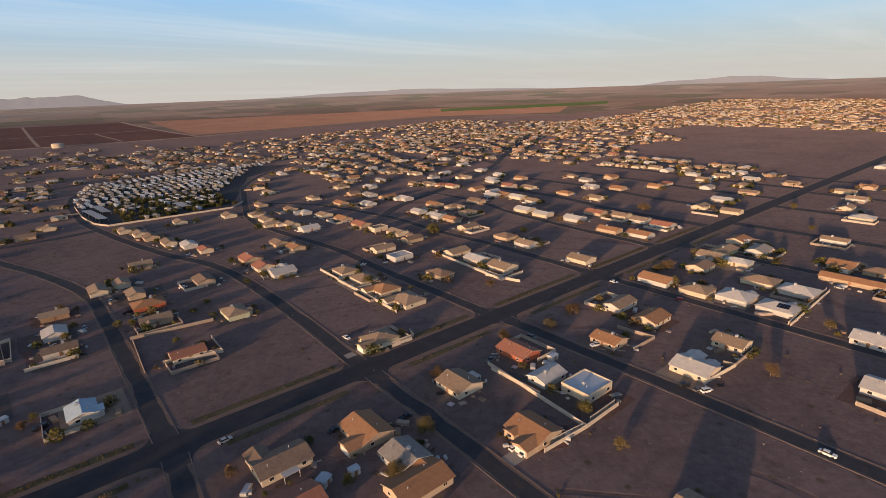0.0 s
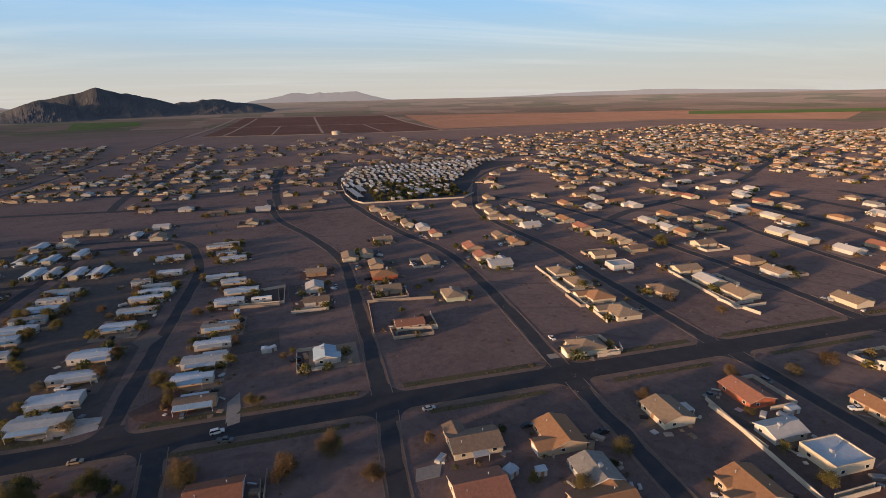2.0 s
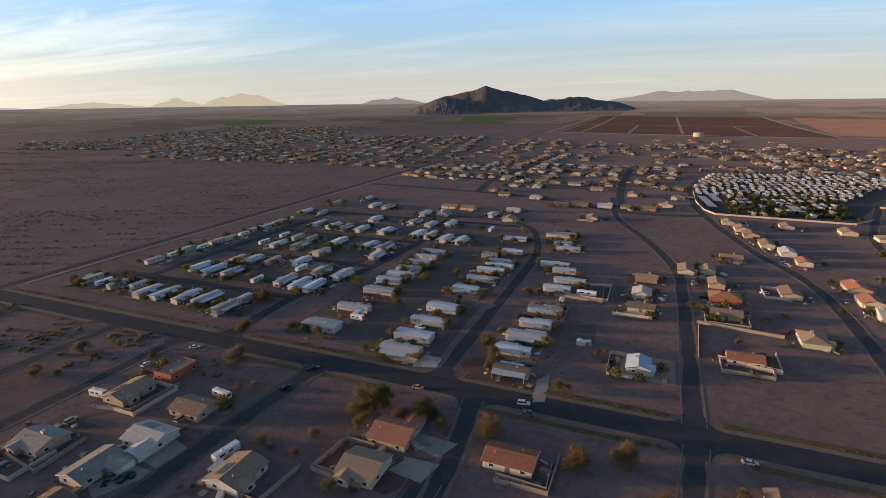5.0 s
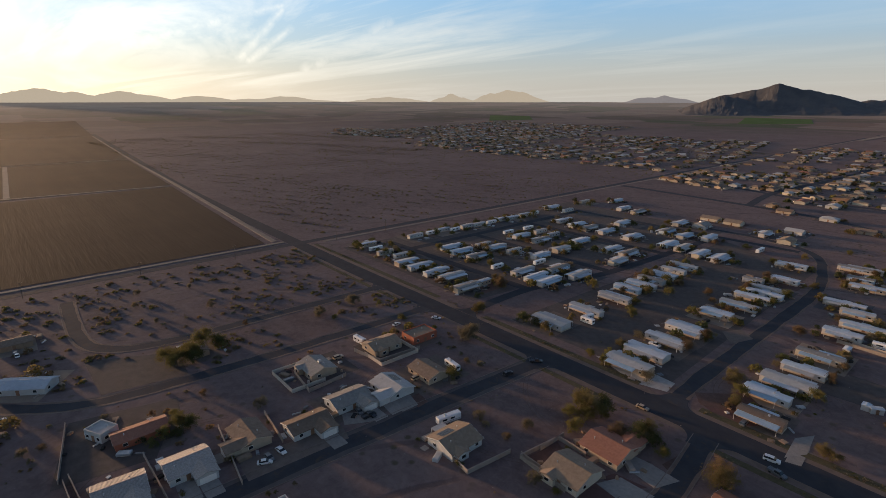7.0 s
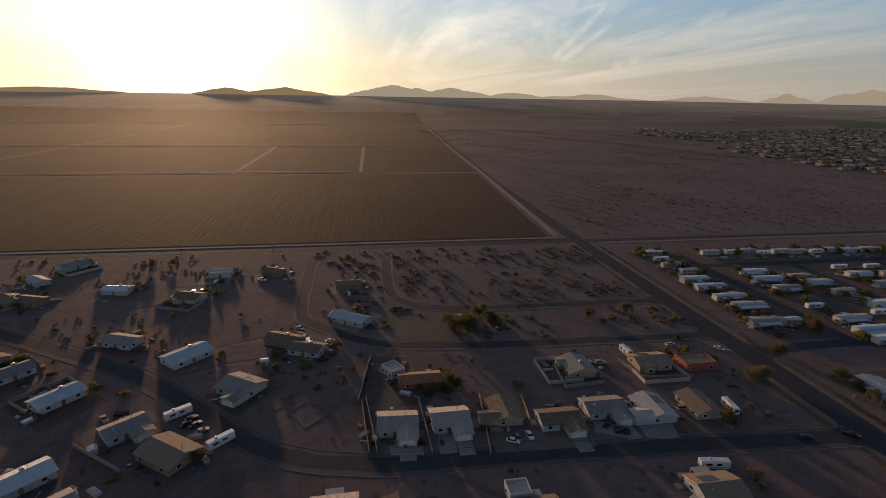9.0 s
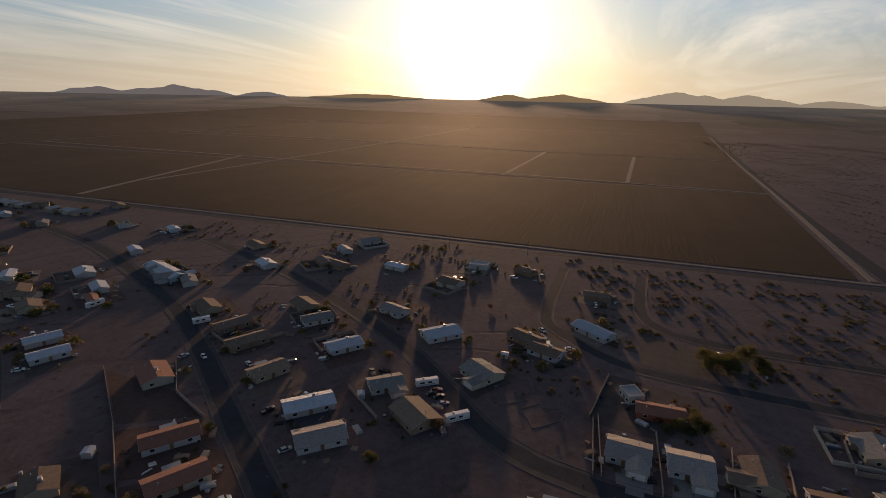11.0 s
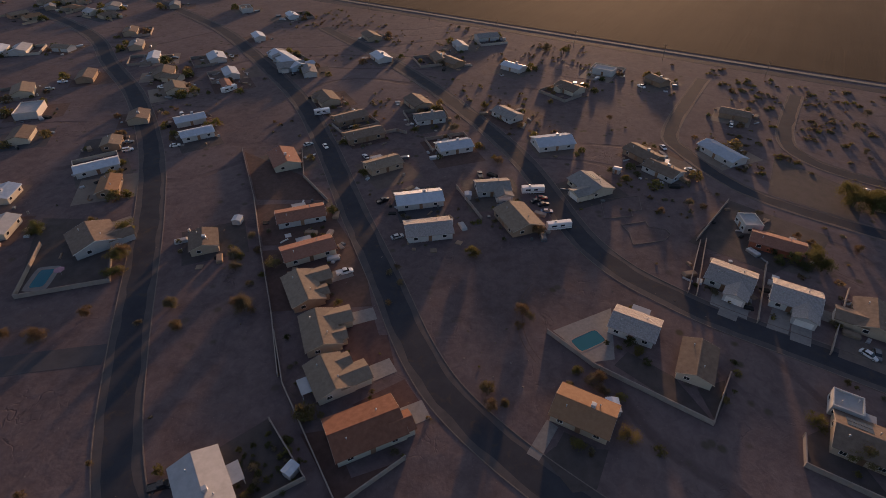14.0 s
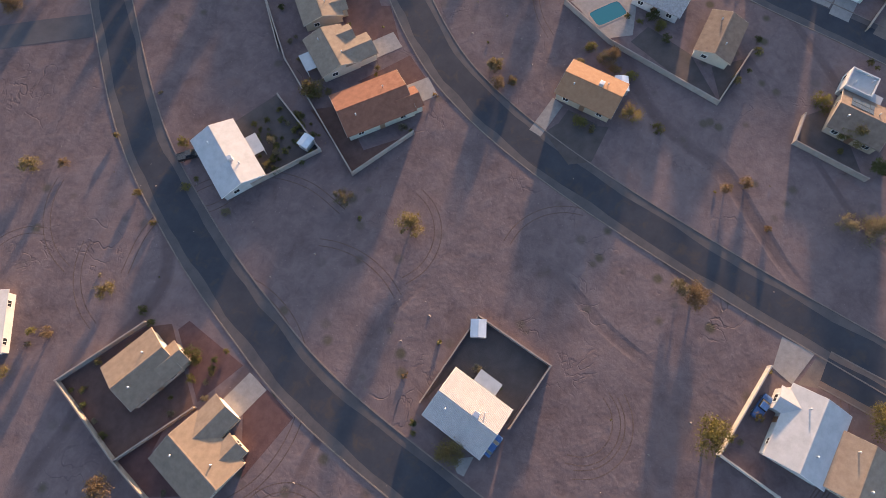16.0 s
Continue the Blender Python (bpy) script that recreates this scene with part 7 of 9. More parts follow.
patch([(-220.3, 16.1), (-215.5, 46.5), (-239.9, 48.6), (-256.6, 15.1)], YARD_DARK, "dark bare dirt yard", "yard")
patch([(115.1, 105.8), (103.8, 91.6), (116.8, 85.5), (126.1, 91.8)], GRAVEL_RED, "dark red crushed gravel yard", "yard")
patch([(133.9, 137.6), (129.9, 90.0), (144.8, 101.6), (134.9, 137.1)], YARD_DARK, "dark bare dirt yard", "yard")
patch([(-14.8, 274.0), (4.1, 272.8), (5.7, 301.5), (-13.7, 302.1)], YARD_DARK, "planted backyard soil with low shrubs", "yard")
patch([(-13.4, 275.5), (5.1, 277.7), (4.6, 293.5), (-16.3, 294.0)], GRAVEL_RED, "dark red crushed gravel yard", "yard")
patch([(-177.9, 3.0), (-173.8, 33.5), (-199.8, 38.1), (-206.8, 4.0)], YARD_DARK, "planted backyard soil with low shrubs", "yard")
patch([(-140.6, 7.9), (-139.2, 18.3), (-146.9, 18.4), (-148.3, 7.5)], CONCRETE, "pale concrete driveway slab", "driveway")
patch([(-136.8, 93.7), (-136.7, 104.1), (-146.0, 107.6), (-146.4, 94.8)], CONCRETE, "pale concrete driveway slab", "driveway")
patch([(-136.9, 41.3), (-135.4, 74.9), (-144.3, 76.9), (-148.0, 42.3)], GRAVEL_GREY, "gravel and bare soil yard around a house", "yard")

patch([(-66.8, 132.5), (-62.9, 139.9), (-53.0, 139.2), (-56.3, 130.7)], CONCRETE, "pale concrete driveway slab", "driveway")
patch([(-68.7, 119.5), (-65.4, 127.3), (-54.7, 127.5), (-57.0, 117.9)], CONCRETE, "pale concrete driveway slab", "driveway")
patch([(-74.1, 112.2), (-69.7, 119.3), (-58.3, 118.0), (-65.2, 109.3)], GRAVEL_RED, "dark red crushed gravel yard", "yard")
patch([(-69.5, 122.2), (-67.6, 127.5), (-57.8, 129.3), (-60.6, 125.5)], GRAVEL_RED, "dark red crushed gravel yard", "yard")
patch([(-60.2, 142.4), (-58.3, 154.5), (-54.6, 142.8), (-56.0, 140.1)], YARD_RED, "gravel and bare soil yard around a house", "yard")
block_wall([(-89.0, 127.7), (-90.9, 110.8), (-72.7, 109.3)])
block_wall([(-89.0, 127.7), (-78.2, 127.6)])
patch([(-88.5, 126.4), (-90.1, 111.5), (-84.1, 112.6), (-82.7, 124.4)], YARD_RED, "gravel and bare soil yard around a house", "yard")
patch([(-145.8, 101.5), (-144.8, 107.1), (-136.0, 104.9), (-136.0, 97.7)], CONCRETE, "pale concrete driveway slab", "driveway")
patch([(-142.2, 105.9), (-142.2, 110.0), (-135.2, 109.1), (-134.5, 103.7)], YARD_RED, "gravel and bare soil yard around a house", "yard")
patch([(-149.3, 80.2), (-144.5, 89.1), (-137.9, 86.9), (-142.8, 77.4)], CONCRETE, "pale concrete driveway slab", "driveway")
block_wall([(-43.5, 289.5), (-19.5, 286.9), (-19.6, 313.8), (-42.3, 309.1)], BLOCK_WHITE)
patch([(-42.3, 288.7), (-20.2, 288.7), (-20.4, 312.2), (-41.1, 308.2)], YARD_DARK, "dark bare dirt yard", "yard")
patch([(-42.1, 238.9), (-36.7, 254.4), (-21.6, 253.9), (-25.4, 239.6), (-36.6, 233.8)], YARD_DARK, "dark bare dirt yard", "yard")
patch([(-80.7, 247.0), (-75.8, 260.5), (-84.0, 267.6), (-89.1, 258.0)], GRAVEL_GREY, "gravel and bare soil yard around a house", "yard")
block_wall([(-112.0, 275.0), (-93.0, 271.8)])
patch([(-54.3, 191.4), (-67.3, 185.1), (-72.6, 192.0), (-60.9, 203.8)], YARD_RED, "gravel and bare soil yard around a house", "yard")
patch([(-37.5, 188.9), (-33.6, 195.7), (-32.1, 182.4), (-36.4, 175.1)], CONCRETE, "pale concrete driveway slab", "driveway")
patch([(23.9, 133.2), (32.1, 133.5), (30.1, 128.0), (22.5, 127.7)], CONCRETE, "pale concrete driveway slab", "driveway")
patch([(-68.4, 139.4), (-61.7, 140.0), (-59.9, 132.5), (-67.0, 133.6)], CONCRETE, "pale concrete driveway slab", "driveway")
patch([(-38.0, 134.3), (-22.2, 133.4), (-21.3, 128.6), (-36.5, 128.8)], YARD_DARK, "dark bare dirt yard", "yard")
block_wall([(-36.8, 128.8), (-21.5, 127.9), (-22.0, 139.8)])
patch([(-21.3, 254.7), (-19.8, 230.9), (-41.2, 229.4), (-43.5, 249.2)], YARD_DARK, "dark bare dirt yard", "yard")
block_wall([(-48.9, 286.4), (-21.8, 284.1), (-23.2, 307.4)])
block_wall([(-15.3, 269.8), (4.1, 269.9)], BLOCK_WHITE)
block_wall([(132.4, 135.8), (132.5, 110.6)], BLOCK_WHITE)
block_wall([(110.7, 90.7), (128.2, 88.5)], BLOCK_WHITE)
block_wall([(133.4, 88.9), (147.9, 89.2)], BLOCK_WHITE)
block_wall([(203.7, 75.6), (204.6, 71.7), (224.8, 72.1)])
block_wall([(261.3, 71.6), (320.2, 73.3)], BLOCK_WHITE)
patch([(33.7, 233.9), (55.4, 234.7), (56.2, 245.7), (33.7, 244.2)], YARD_RED, "gravel and bare soil yard around a house", "yard")
block_wall([(31.8, 235.6), (54.6, 230.4)], BLOCK_WHITE)
block_wall([(208.5, 218.1), (214.5, 195.7)], BLOCK_WHITE)
patch([(-11.8, 279.6), (4.9, 276.9), (2.2, 296.7), (-12.1, 298.2)], YARD_DARK, "dark bare dirt yard", "yard")

patch([(-43.4, -163.2), (-49.5, -173.5), (-60.2, -173.5), (-50.0, -157.7)], YARD_DARK, "planted backyard soil with low shrubs", "yard")
patch([(-67.4, -15.2), (-71.1, -13.9), (-77.0, -3.0), (-66.5, -2.2), (-63.0, -6.4)], YARD_DARK, "dark bare dirt yard", "yard")
patch([(-142.6, 12.9), (-155.3, 13.7), (-155.7, 18.4), (-143.5, 18.8)], CONCRETE, "pale concrete driveway slab", "driveway")
patch([(-138.7, 23.5), (-149.7, 24.2), (-150.1, 29.6), (-138.9, 29.1)], CONCRETE, "pale concrete driveway slab", "driveway")

# ---- trees and bushes ----
tree(-30.2, -28.7, 5.5, "gold", 0.79)
tree(-27.6, -45.1, 3.7, "dusty", 0.93)
tree(4.9, 3.7, 5.4, "gold", 0.66)
tree(-25.2, 44.5, 6.7, "olive", 0.83)
tree(-49.1, 30.8, 5.4, "brown", 0.68)
tree(-49.1, 27.7, 3.8, "dusty", 0.90)
tree(4.6, -111.8, 3.7, "gold", 0.77)
tree(0.2, -106.0, 2.4, "brown", 0.85)
tree(17.2, -75.9, 3.3, "gold", 0.70)
tree(17.5, -51.1, 3.1, "green", 0.87)
tree(-46.7, -68.1, 4.8, "gold", 0.82)
tree(-81.7, -0.2, 4.3, "gold", 0.76)
tree(-79.8, 30.2, 2.9, "brown", 0.72)
tree(-76.1, 26.9, 2.6, "brown", 0.79)
tree(-83.1, 57.8, 6.7, "dusty", 0.70)
tree(-81.9, 52.8, 4.2, "dusty", 0.83)
tree(-104.0, 46.6, 5.2, "gold", 0.77)
tree(-109.8, 36.9, 4.0, "olive", 0.70)
tree(-45.7, 72.2, 6.3, "olive", 0.66)
tree(-10.8, -65.8, 2.0, "dusty", 0.88)
tree(-19.1, -85.9, 2.6, "olive", 0.68)
tree(-10.7, -77.6, 1.9, "olive", 0.90)
tree(-77.0, -34.4, 3.1, "gold", 0.91)
tree(-94.1, -17.6, 2.1, "gold", 0.78)
tree(-95.0, -11.1, 3.2, "brown", 0.87)
tree(-75.2, -28.5, 1.9, "gold", 0.76)
tree(30.5, -79.5, 2.7, "brown", 0.77)
tree(41.7, -82.4, 3.3, "gold", 0.68)
tree(16.1, -66.3, 2.0, "green", 0.68)
tree(15.9, -46.7, 1.5, "green", 0.84)
tree(18.2, -45.6, 1.4, "olive", 0.66)
tree(35.0, -65.4, 1.4, "olive", 0.84)
tree(-82.2, 7.1, 2.5, "olive", 0.65)
tree(-99.4, 54.1, 3.8, "green", 0.94)
tree(46.2, -49.2, 4.7, "brown", 0.82)
tree(-72.3, 38.4, 1.6, "brown", 0.88)
tree(-103.4, 43.7, 3.1, "olive", 0.89)
tree(-63.9, -62.2, 1.5, "green", 0.71)
tree(0.2, -78.3, 1.5, "gold", 0.67)
tree(-3.7, -86.3, 1.9, "gold", 0.68)
tree(-11.9, -100.9, 1.4, "gold", 0.94)
tree(-64.3, -109.9, 5.2, "dusty", 0.92)
tree(-123.8, -65.6, 3.7, "olive", 0.79)
tree(-118.0, -122.1, 3.8, "green", 0.90)
tree(-83.3, -117.4, 4.1, "gold", 0.84)
tree(-53.8, -129.5, 3.2, "gold", 0.91)
tree(-49.0, -120.9, 2.9, "gold", 0.83)
tree(-38.2, -147.8, 4.0, "brown", 0.68)
tree(-21.1, -159.3, 3.2, "brown", 0.83)
tree(-25.6, -150.9, 5.3, "brown", 0.71)
tree(-52.4, -203.3, 6.0, "green", 0.79)
tree(-69.7, -177.1, 6.3, "olive", 0.67)
tree(-146.0, -129.9, 3.9, "olive", 0.80)
tree(-187.7, -89.9, 2.7, "olive", 0.82)
tree(-225.8, 44.5, 9.4, "olive", 0.78)
tree(-224.6, 50.8, 7.2, "green", 0.83)
tree(-203.9, -43.0, 2.8, "green", 0.76)
tree(-178.4, 33.1, 6.6, "olive", 0.75)
tree(-192.6, -135.8, 3.9, "olive", 0.68)
tree(-204.6, -120.5, 4.7, "dusty", 0.70)
tree(-146.1, -50.6, 4.3, "brown", 0.87)
tree(-79.7, -131.7, 4.3, "dusty", 0.95)
tree(-66.5, -192.3, 3.1, "gold", 0.93)
tree(-172.1, 23.7, 3.0, "green", 0.78)
tree(-199.0, -34.5, 3.3, "olive", 0.92)
tree(-100.6, -83.0, 2.2, "dusty", 0.80)
tree(-88.8, -17.2, 2.1, "gold", 0.77)
tree(-61.2, -165.3, 4.4, "brown", 0.93)
tree(-237.6, 59.0, 8.6, "olive", 0.93)
tree(-234.1, 65.3, 7.5, "green", 0.68)
tree(-232.1, 50.8, 7.3, "olive", 0.74)
tree(-238.1, 139.4, 6.0, "dusty", 0.84)
tree(-238.0, 118.9, 4.5, "dusty", 0.87)
tree(-167.2, 161.6, 6.7, "dusty", 0.78)
tree(-141.3, 126.6, 5.8, "olive", 0.87)
tree(-185.1, 185.3, 5.2, "olive", 0.74)
tree(-199.5, -35.8, 3.7, "olive", 0.74)
tree(-206.8, -32.3, 2.9, "green", 0.67)
tree(-176.1, 36.0, 5.6, "green", 0.88)
tree(-342.5, -130.7, 6.2, "dusty", 0.94)
tree(-345.7, -119.7, 4.4, "olive", 0.91)
tree(-177.8, 21.1, 2.9, "green", 0.70)
tree(-186.1, -87.2, 3.8, "brown", 0.79)
tree(-93.9, 148.1, 8.0, "olive", 0.81)
tree(-88.4, 154.1, 6.8, "green", 0.91)
tree(-87.9, 134.9, 5.7, "olive", 0.79)
tree(-69.5, 150.0, 7.5, "gold", 0.89)
tree(-65.7, 149.8, 4.8, "green", 0.72)
tree(-160.4, 192.5, 7.4, "green", 0.65)
tree(-146.2, 192.6, 5.6, "gold", 0.81)
tree(-64.9, 213.6, 5.0, "gold", 0.70)
tree(-25.9, 184.1, 4.6, "gold", 0.71)
tree(-44.2, 145.2, 8.4, "gold", 0.79)
tree(-185.3, 185.3, 5.5, "gold", 0.89)
tree(-237.0, 137.9, 7.7, "dusty", 0.66)
tree(-237.6, 117.9, 4.7, "dusty", 0.65)
tree(-202.0, 220.3, 6.9, "brown", 0.75)
tree(-80.3, 105.3, 4.6, "dusty", 0.81)
tree(-165.9, 158.9, 6.4, "dusty", 0.74)
tree(-114.6, 115.9, 3.8, "dusty", 0.89)
tree(-100.3, 124.8, 3.9, "dusty", 0.73)
tree(-63.0, 281.6, 5.5, "brown", 0.78)
tree(-78.2, 361.1, 5.1, "gold", 0.85)
tree(-130.0, 284.9, 5.4, "olive", 0.89)
tree(-127.5, 240.4, 5.7, "olive", 0.69)
tree(-165.4, 261.3, 6.3, "olive", 0.89)
tree(-333.4, 290.6, 6.0, "green", 0.90)
tree(-228.3, 51.9, 10.1, "olive", 0.73)
tree(-234.8, 64.9, 6.5, "olive", 0.66)
tree(-232.1, 42.2, 7.2, "olive", 0.92)
tree(-201.7, 145.9, 4.3, "olive", 0.79)
tree(-317.6, 221.0, 5.2, "olive", 0.93)
tree(-114.8, 302.3, 5.3, "brown", 0.83)
tree(-137.2, 313.8, 4.9, "olive", 0.81)
tree(-130.5, 374.9, 4.7, "olive", 0.70)
tree(-184.1, 365.9, 5.2, "green", 0.95)
tree(-164.6, 388.7, 5.0, "olive", 0.77)
tree(-160.3, 418.3, 4.9, "brown", 0.79)
tree(-212.3, 334.7, 4.2, "olive", 0.79)
tree(-244.9, 296.4, 4.4, "gold", 0.70)
tree(-87.4, 295.0, 4.8, "gold", 0.81)
tree(-254.3, 349.6, 3.9, "olive", 0.91)
tree(-234.5, 244.1, 5.3, "olive", 0.93)
tree(-59.1, 245.3, 5.1, "green", 0.66)
tree(-116.3, 186.3, 4.1, "olive", 0.81)
tree(-164.0, 154.0, 8.0, "dusty", 0.73)
tree(-91.9, 147.8, 9.4, "gold", 0.92)
tree(-86.6, 149.2, 6.4, "olive", 0.85)
tree(-70.1, 147.9, 7.8, "green", 0.80)
tree(-44.9, 147.2, 7.6, "brown", 0.94)
tree(-0.6, 148.0, 7.2, "olive", 0.71)
tree(-14.5, 138.9, 7.6, "brown", 0.70)
tree(10.2, 131.5, 5.9, "brown", 0.90)
tree(-28.5, 185.4, 4.8, "gold", 0.73)
tree(-66.9, 213.8, 4.4, "gold", 0.93)
tree(-185.5, 182.8, 3.9, "gold", 0.77)
tree(-99.8, 125.0, 3.8, "dusty", 0.69)
tree(-204.6, 222.2, 6.7, "brown", 0.94)
tree(-64.6, 284.6, 4.6, "brown", 0.72)
tree(112.8, 144.1, 4.7, "brown", 0.67)
tree(-147.0, 140.1, 3.0, "dusty", 0.87)
tree(-141.2, 142.3, 3.2, "dusty", 0.84)
tree(66.5, 293.3, 4.3, "olive", 0.65)
tree(29.1, 289.7, 3.8, "olive", 0.94)
tree(-14.0, 222.8, 3.7, "olive", 0.73)
tree(57.1, 285.8, 4.0, "green", 0.73)
tree(-138.8, 423.9, 6.1, "green", 0.66)
tree(-83.4, 463.7, 3.8, "olive", 0.94)
tree(-100.7, 425.3, 4.6, "gold", 0.92)
tree(95.2, 310.3, 3.7, "green", 0.95)
tree(107.0, 315.7, 4.1, "olive", 0.84)
tree(120.4, 300.7, 3.7, "green", 0.67)
tree(148.9, 257.3, 6.3, "olive", 0.70)
tree(1.7, 295.7, 3.8, "olive", 0.90)
tree(-117.9, 188.5, 3.2, "olive", 0.66)
tree(153.5, 150.1, 6.6, "brown", 0.81)
tree(199.4, 147.7, 6.8, "brown", 0.68)
tree(178.8, 144.3, 4.9, "dusty", 0.95)
tree(113.4, 146.7, 5.7, "brown", 0.69)
tree(87.8, 121.8, 6.5, "gold", 0.69)
tree(67.9, 110.7, 5.8, "gold", 0.92)
tree(246.7, 316.9, 8.2, "olive", 0.71)
tree(-0.7, 148.8, 7.6, "brown", 0.95)
tree(10.4, 131.3, 6.6, "brown", 0.72)
tree(-14.1, 141.4, 7.8, "brown", 0.94)
tree(136.7, 108.3, 4.0, "olive", 0.86)
tree(135.7, 94.1, 3.9, "gold", 0.66)
tree(50.5, 135.6, 3.9, "green", 0.87)
tree(30.5, 144.1, 4.2, "brown", 0.82)
tree(55.9, 117.6, 4.0, "olive", 0.81)
tree(297.3, 268.3, 4.0, "green", 0.81)
tree(161.7, 231.6, 3.2, "olive", 0.71)
tree(41.2, 253.2, 3.1, "olive", 0.93)
tree(23.5, 295.1, 4.3, "olive", 0.70)
tree(142.1, 127.6, 3.3, "gold", 0.90)
tree(283.4, 148.6, 7.5, "gold", 0.73)
tree(202.3, 148.3, 6.6, "brown", 0.67)
tree(245.2, 317.1, 9.9, "olive", 0.77)
tree(420.8, 238.7, 10.7, "brown", 0.68)
tree(487.9, 192.0, 5.4, "olive", 0.91)
tree(512.5, 151.5, 5.3, "olive", 0.95)
tree(128.5, 73.7, 4.1, "gold", 0.81)
tree(345.0, 106.4, 4.2, "olive", 0.68)
tree(136.1, 93.0, 5.0, "olive", 0.78)
tree(-17.6, 218.0, 3.7, "brown", 0.83)
tree(181.4, 145.3, 4.8, "dusty", 0.80)
tree(445.5, 118.0, 4.9, "olive", 0.75)
tree(268.4, 57.5, 4.9, "gold", 0.83)
tree(207.0, 59.6, 5.5, "brown", 0.93)
tree(296.7, 267.4, 5.4, "green", 0.90)
tree(272.9, 132.5, 4.8, "olive", 0.94)
tree(335.1, 145.7, 2.9, "dusty", 0.69)
tree(196.8, 202.3, 5.0, "brown", 0.87)
tree(203.2, 503.7, 3.9, "olive", 0.84)
tree(248.0, 447.6, 5.7, "olive", 0.94)
tree(628.5, 684.4, 6.9, "green", 0.79)
tree(-53.7, -130.0, 3.6, "dusty", 0.88)
tree(-48.9, -120.4, 3.1, "brown", 0.91)
tree(-64.2, -111.0, 5.4, "brown", 0.94)
tree(-75.8, -127.0, 3.9, "dusty", 0.71)
tree(-80.5, -130.1, 3.0, "olive", 0.92)
tree(-90.6, -135.4, 3.0, "dusty", 0.91)
tree(-86.3, -127.8, 2.7, "brown", 0.76)
tree(-77.8, -117.0, 2.3, "olive", 0.80)
tree(-73.0, -117.0, 2.5, "dusty", 0.76)
tree(-65.1, -107.3, 2.3, "brown", 0.91)
tree(-46.5, -68.6, 3.7, "olive", 0.69)
tree(-122.8, -64.0, 4.3, "olive", 0.76)
tree(-58.8, -164.6, 6.1, "olive", 0.69)
tree(-52.8, -158.7, 4.6, "green", 0.75)
tree(-55.7, -157.4, 3.8, "gold", 0.66)
tree(-98.0, -76.9, 2.2, "dusty", 0.93)
tree(-104.2, -82.4, 2.0, "brown", 0.87)
tree(-106.5, -38.8, 3.8, "brown", 0.90)
tree(-105.9, -35.8, 3.2, "dusty", 0.78)
tree(-101.2, -37.1, 2.7, "brown", 0.69)
tree(-72.5, -31.2, 3.4, "brown", 0.76)
tree(-75.8, -35.0, 3.0, "dusty", 0.92)
tree(-75.2, -29.0, 2.3, "brown", 0.71)
tree(-94.3, -17.1, 2.6, "olive", 0.83)
tree(-93.2, -12.9, 3.1, "dusty", 0.66)
tree(-91.9, -10.0, 2.9, "brown", 0.65)
tree(-92.1, -4.8, 2.8, "olive", 0.71)
tree(-73.5, -9.5, 3.4, "olive", 0.77)
tree(-111.4, -8.3, 3.0, "green", 0.78)
tree(-109.7, -5.3, 2.7, "olive", 0.85)
tree(-107.0, -2.1, 2.4, "green", 0.68)
tree(-194.0, -9.1, 3.3, "dusty", 0.86)
tree(-194.3, -4.0, 2.8, "brown", 0.78)
tree(-175.8, 27.5, 4.2, "olive", 0.95)
tree(-174.1, 31.2, 3.7, "green", 0.65)
tree(-187.2, 33.6, 3.4, "olive", 0.78)
tree(-174.6, 23.4, 2.8, "olive", 0.90)
tree(-201.3, 14.4, 2.4, "dusty", 0.78)
tree(-192.4, 27.5, 2.5, "brown", 0.92)
tree(-250.7, -7.2, 2.8, "dusty", 0.77)
tree(-256.9, -60.2, 2.8, "brown", 0.84)
tree(-260.6, -93.7, 2.7, "olive", 0.93)
tree(-237.2, -121.2, 4.0, "olive", 0.82)
tree(-216.5, -125.9, 3.2, "dusty", 0.72)
tree(-224.0, -94.4, 3.0, "brown", 0.91)
tree(-210.0, -60.2, 3.0, "olive", 0.74)
tree(-183.0, -17.0, 2.7, "brown", 0.85)
tree(36.4, -67.5, 1.2, "olive", 0.71)
tree(37.1, -63.4, 1.3, "green", 0.92)
tree(38.2, -59.2, 1.1, "dusty", 0.81)
tree(39.2, -55.8, 1.5, "olive", 0.76)
tree(27.4, -64.3, 1.3, "brown", 0.92)
tree(23.3, -63.2, 1.4, "olive", 0.87)
tree(18.1, -50.0, 2.3, "olive", 0.67)
tree(17.4, -45.9, 1.5, "green", 0.74)
tree(20.4, -45.3, 1.2, "dusty", 0.91)
tree(13.3, -45.8, 1.1, "olive", 0.90)
tree(28.9, -47.2, 1.4, "dusty", 0.69)
tree(-34.5, -73.0, 1.5, "green", 0.77)
tree(-31.7, -68.7, 1.2, "olive", 0.71)
tree(-30.2, -64.1, 1.6, "olive", 0.80)
tree(-33.4, -63.2, 1.5, "green", 0.91)
tree(-36.5, -68.3, 1.3, "dusty", 0.67)
tree(-30.0, -59.0, 1.3, "green", 0.77)
tree(-25.2, -65.1, 2.1, "gold", 0.73)
tree(-27.9, -70.8, 1.1, "dusty", 0.86)
tree(-38.5, -72.4, 1.4, "olive", 0.68)
tree(-35.4, -65.7, 1.0, "green", 0.78)
tree(-33.4, -59.1, 1.2, "olive", 0.72)
tree(-44.1, -131.6, 2.1, "dusty", 0.71)
tree(-81.0, -87.4, 2.5, "olive", 0.83)
tree(-96.3, -133.2, 1.9, "dusty", 0.88)
tree(-89.1, -74.7, 2.0, "dusty", 0.81)
tree(-52.9, -71.6, 2.0, "olive", 0.84)

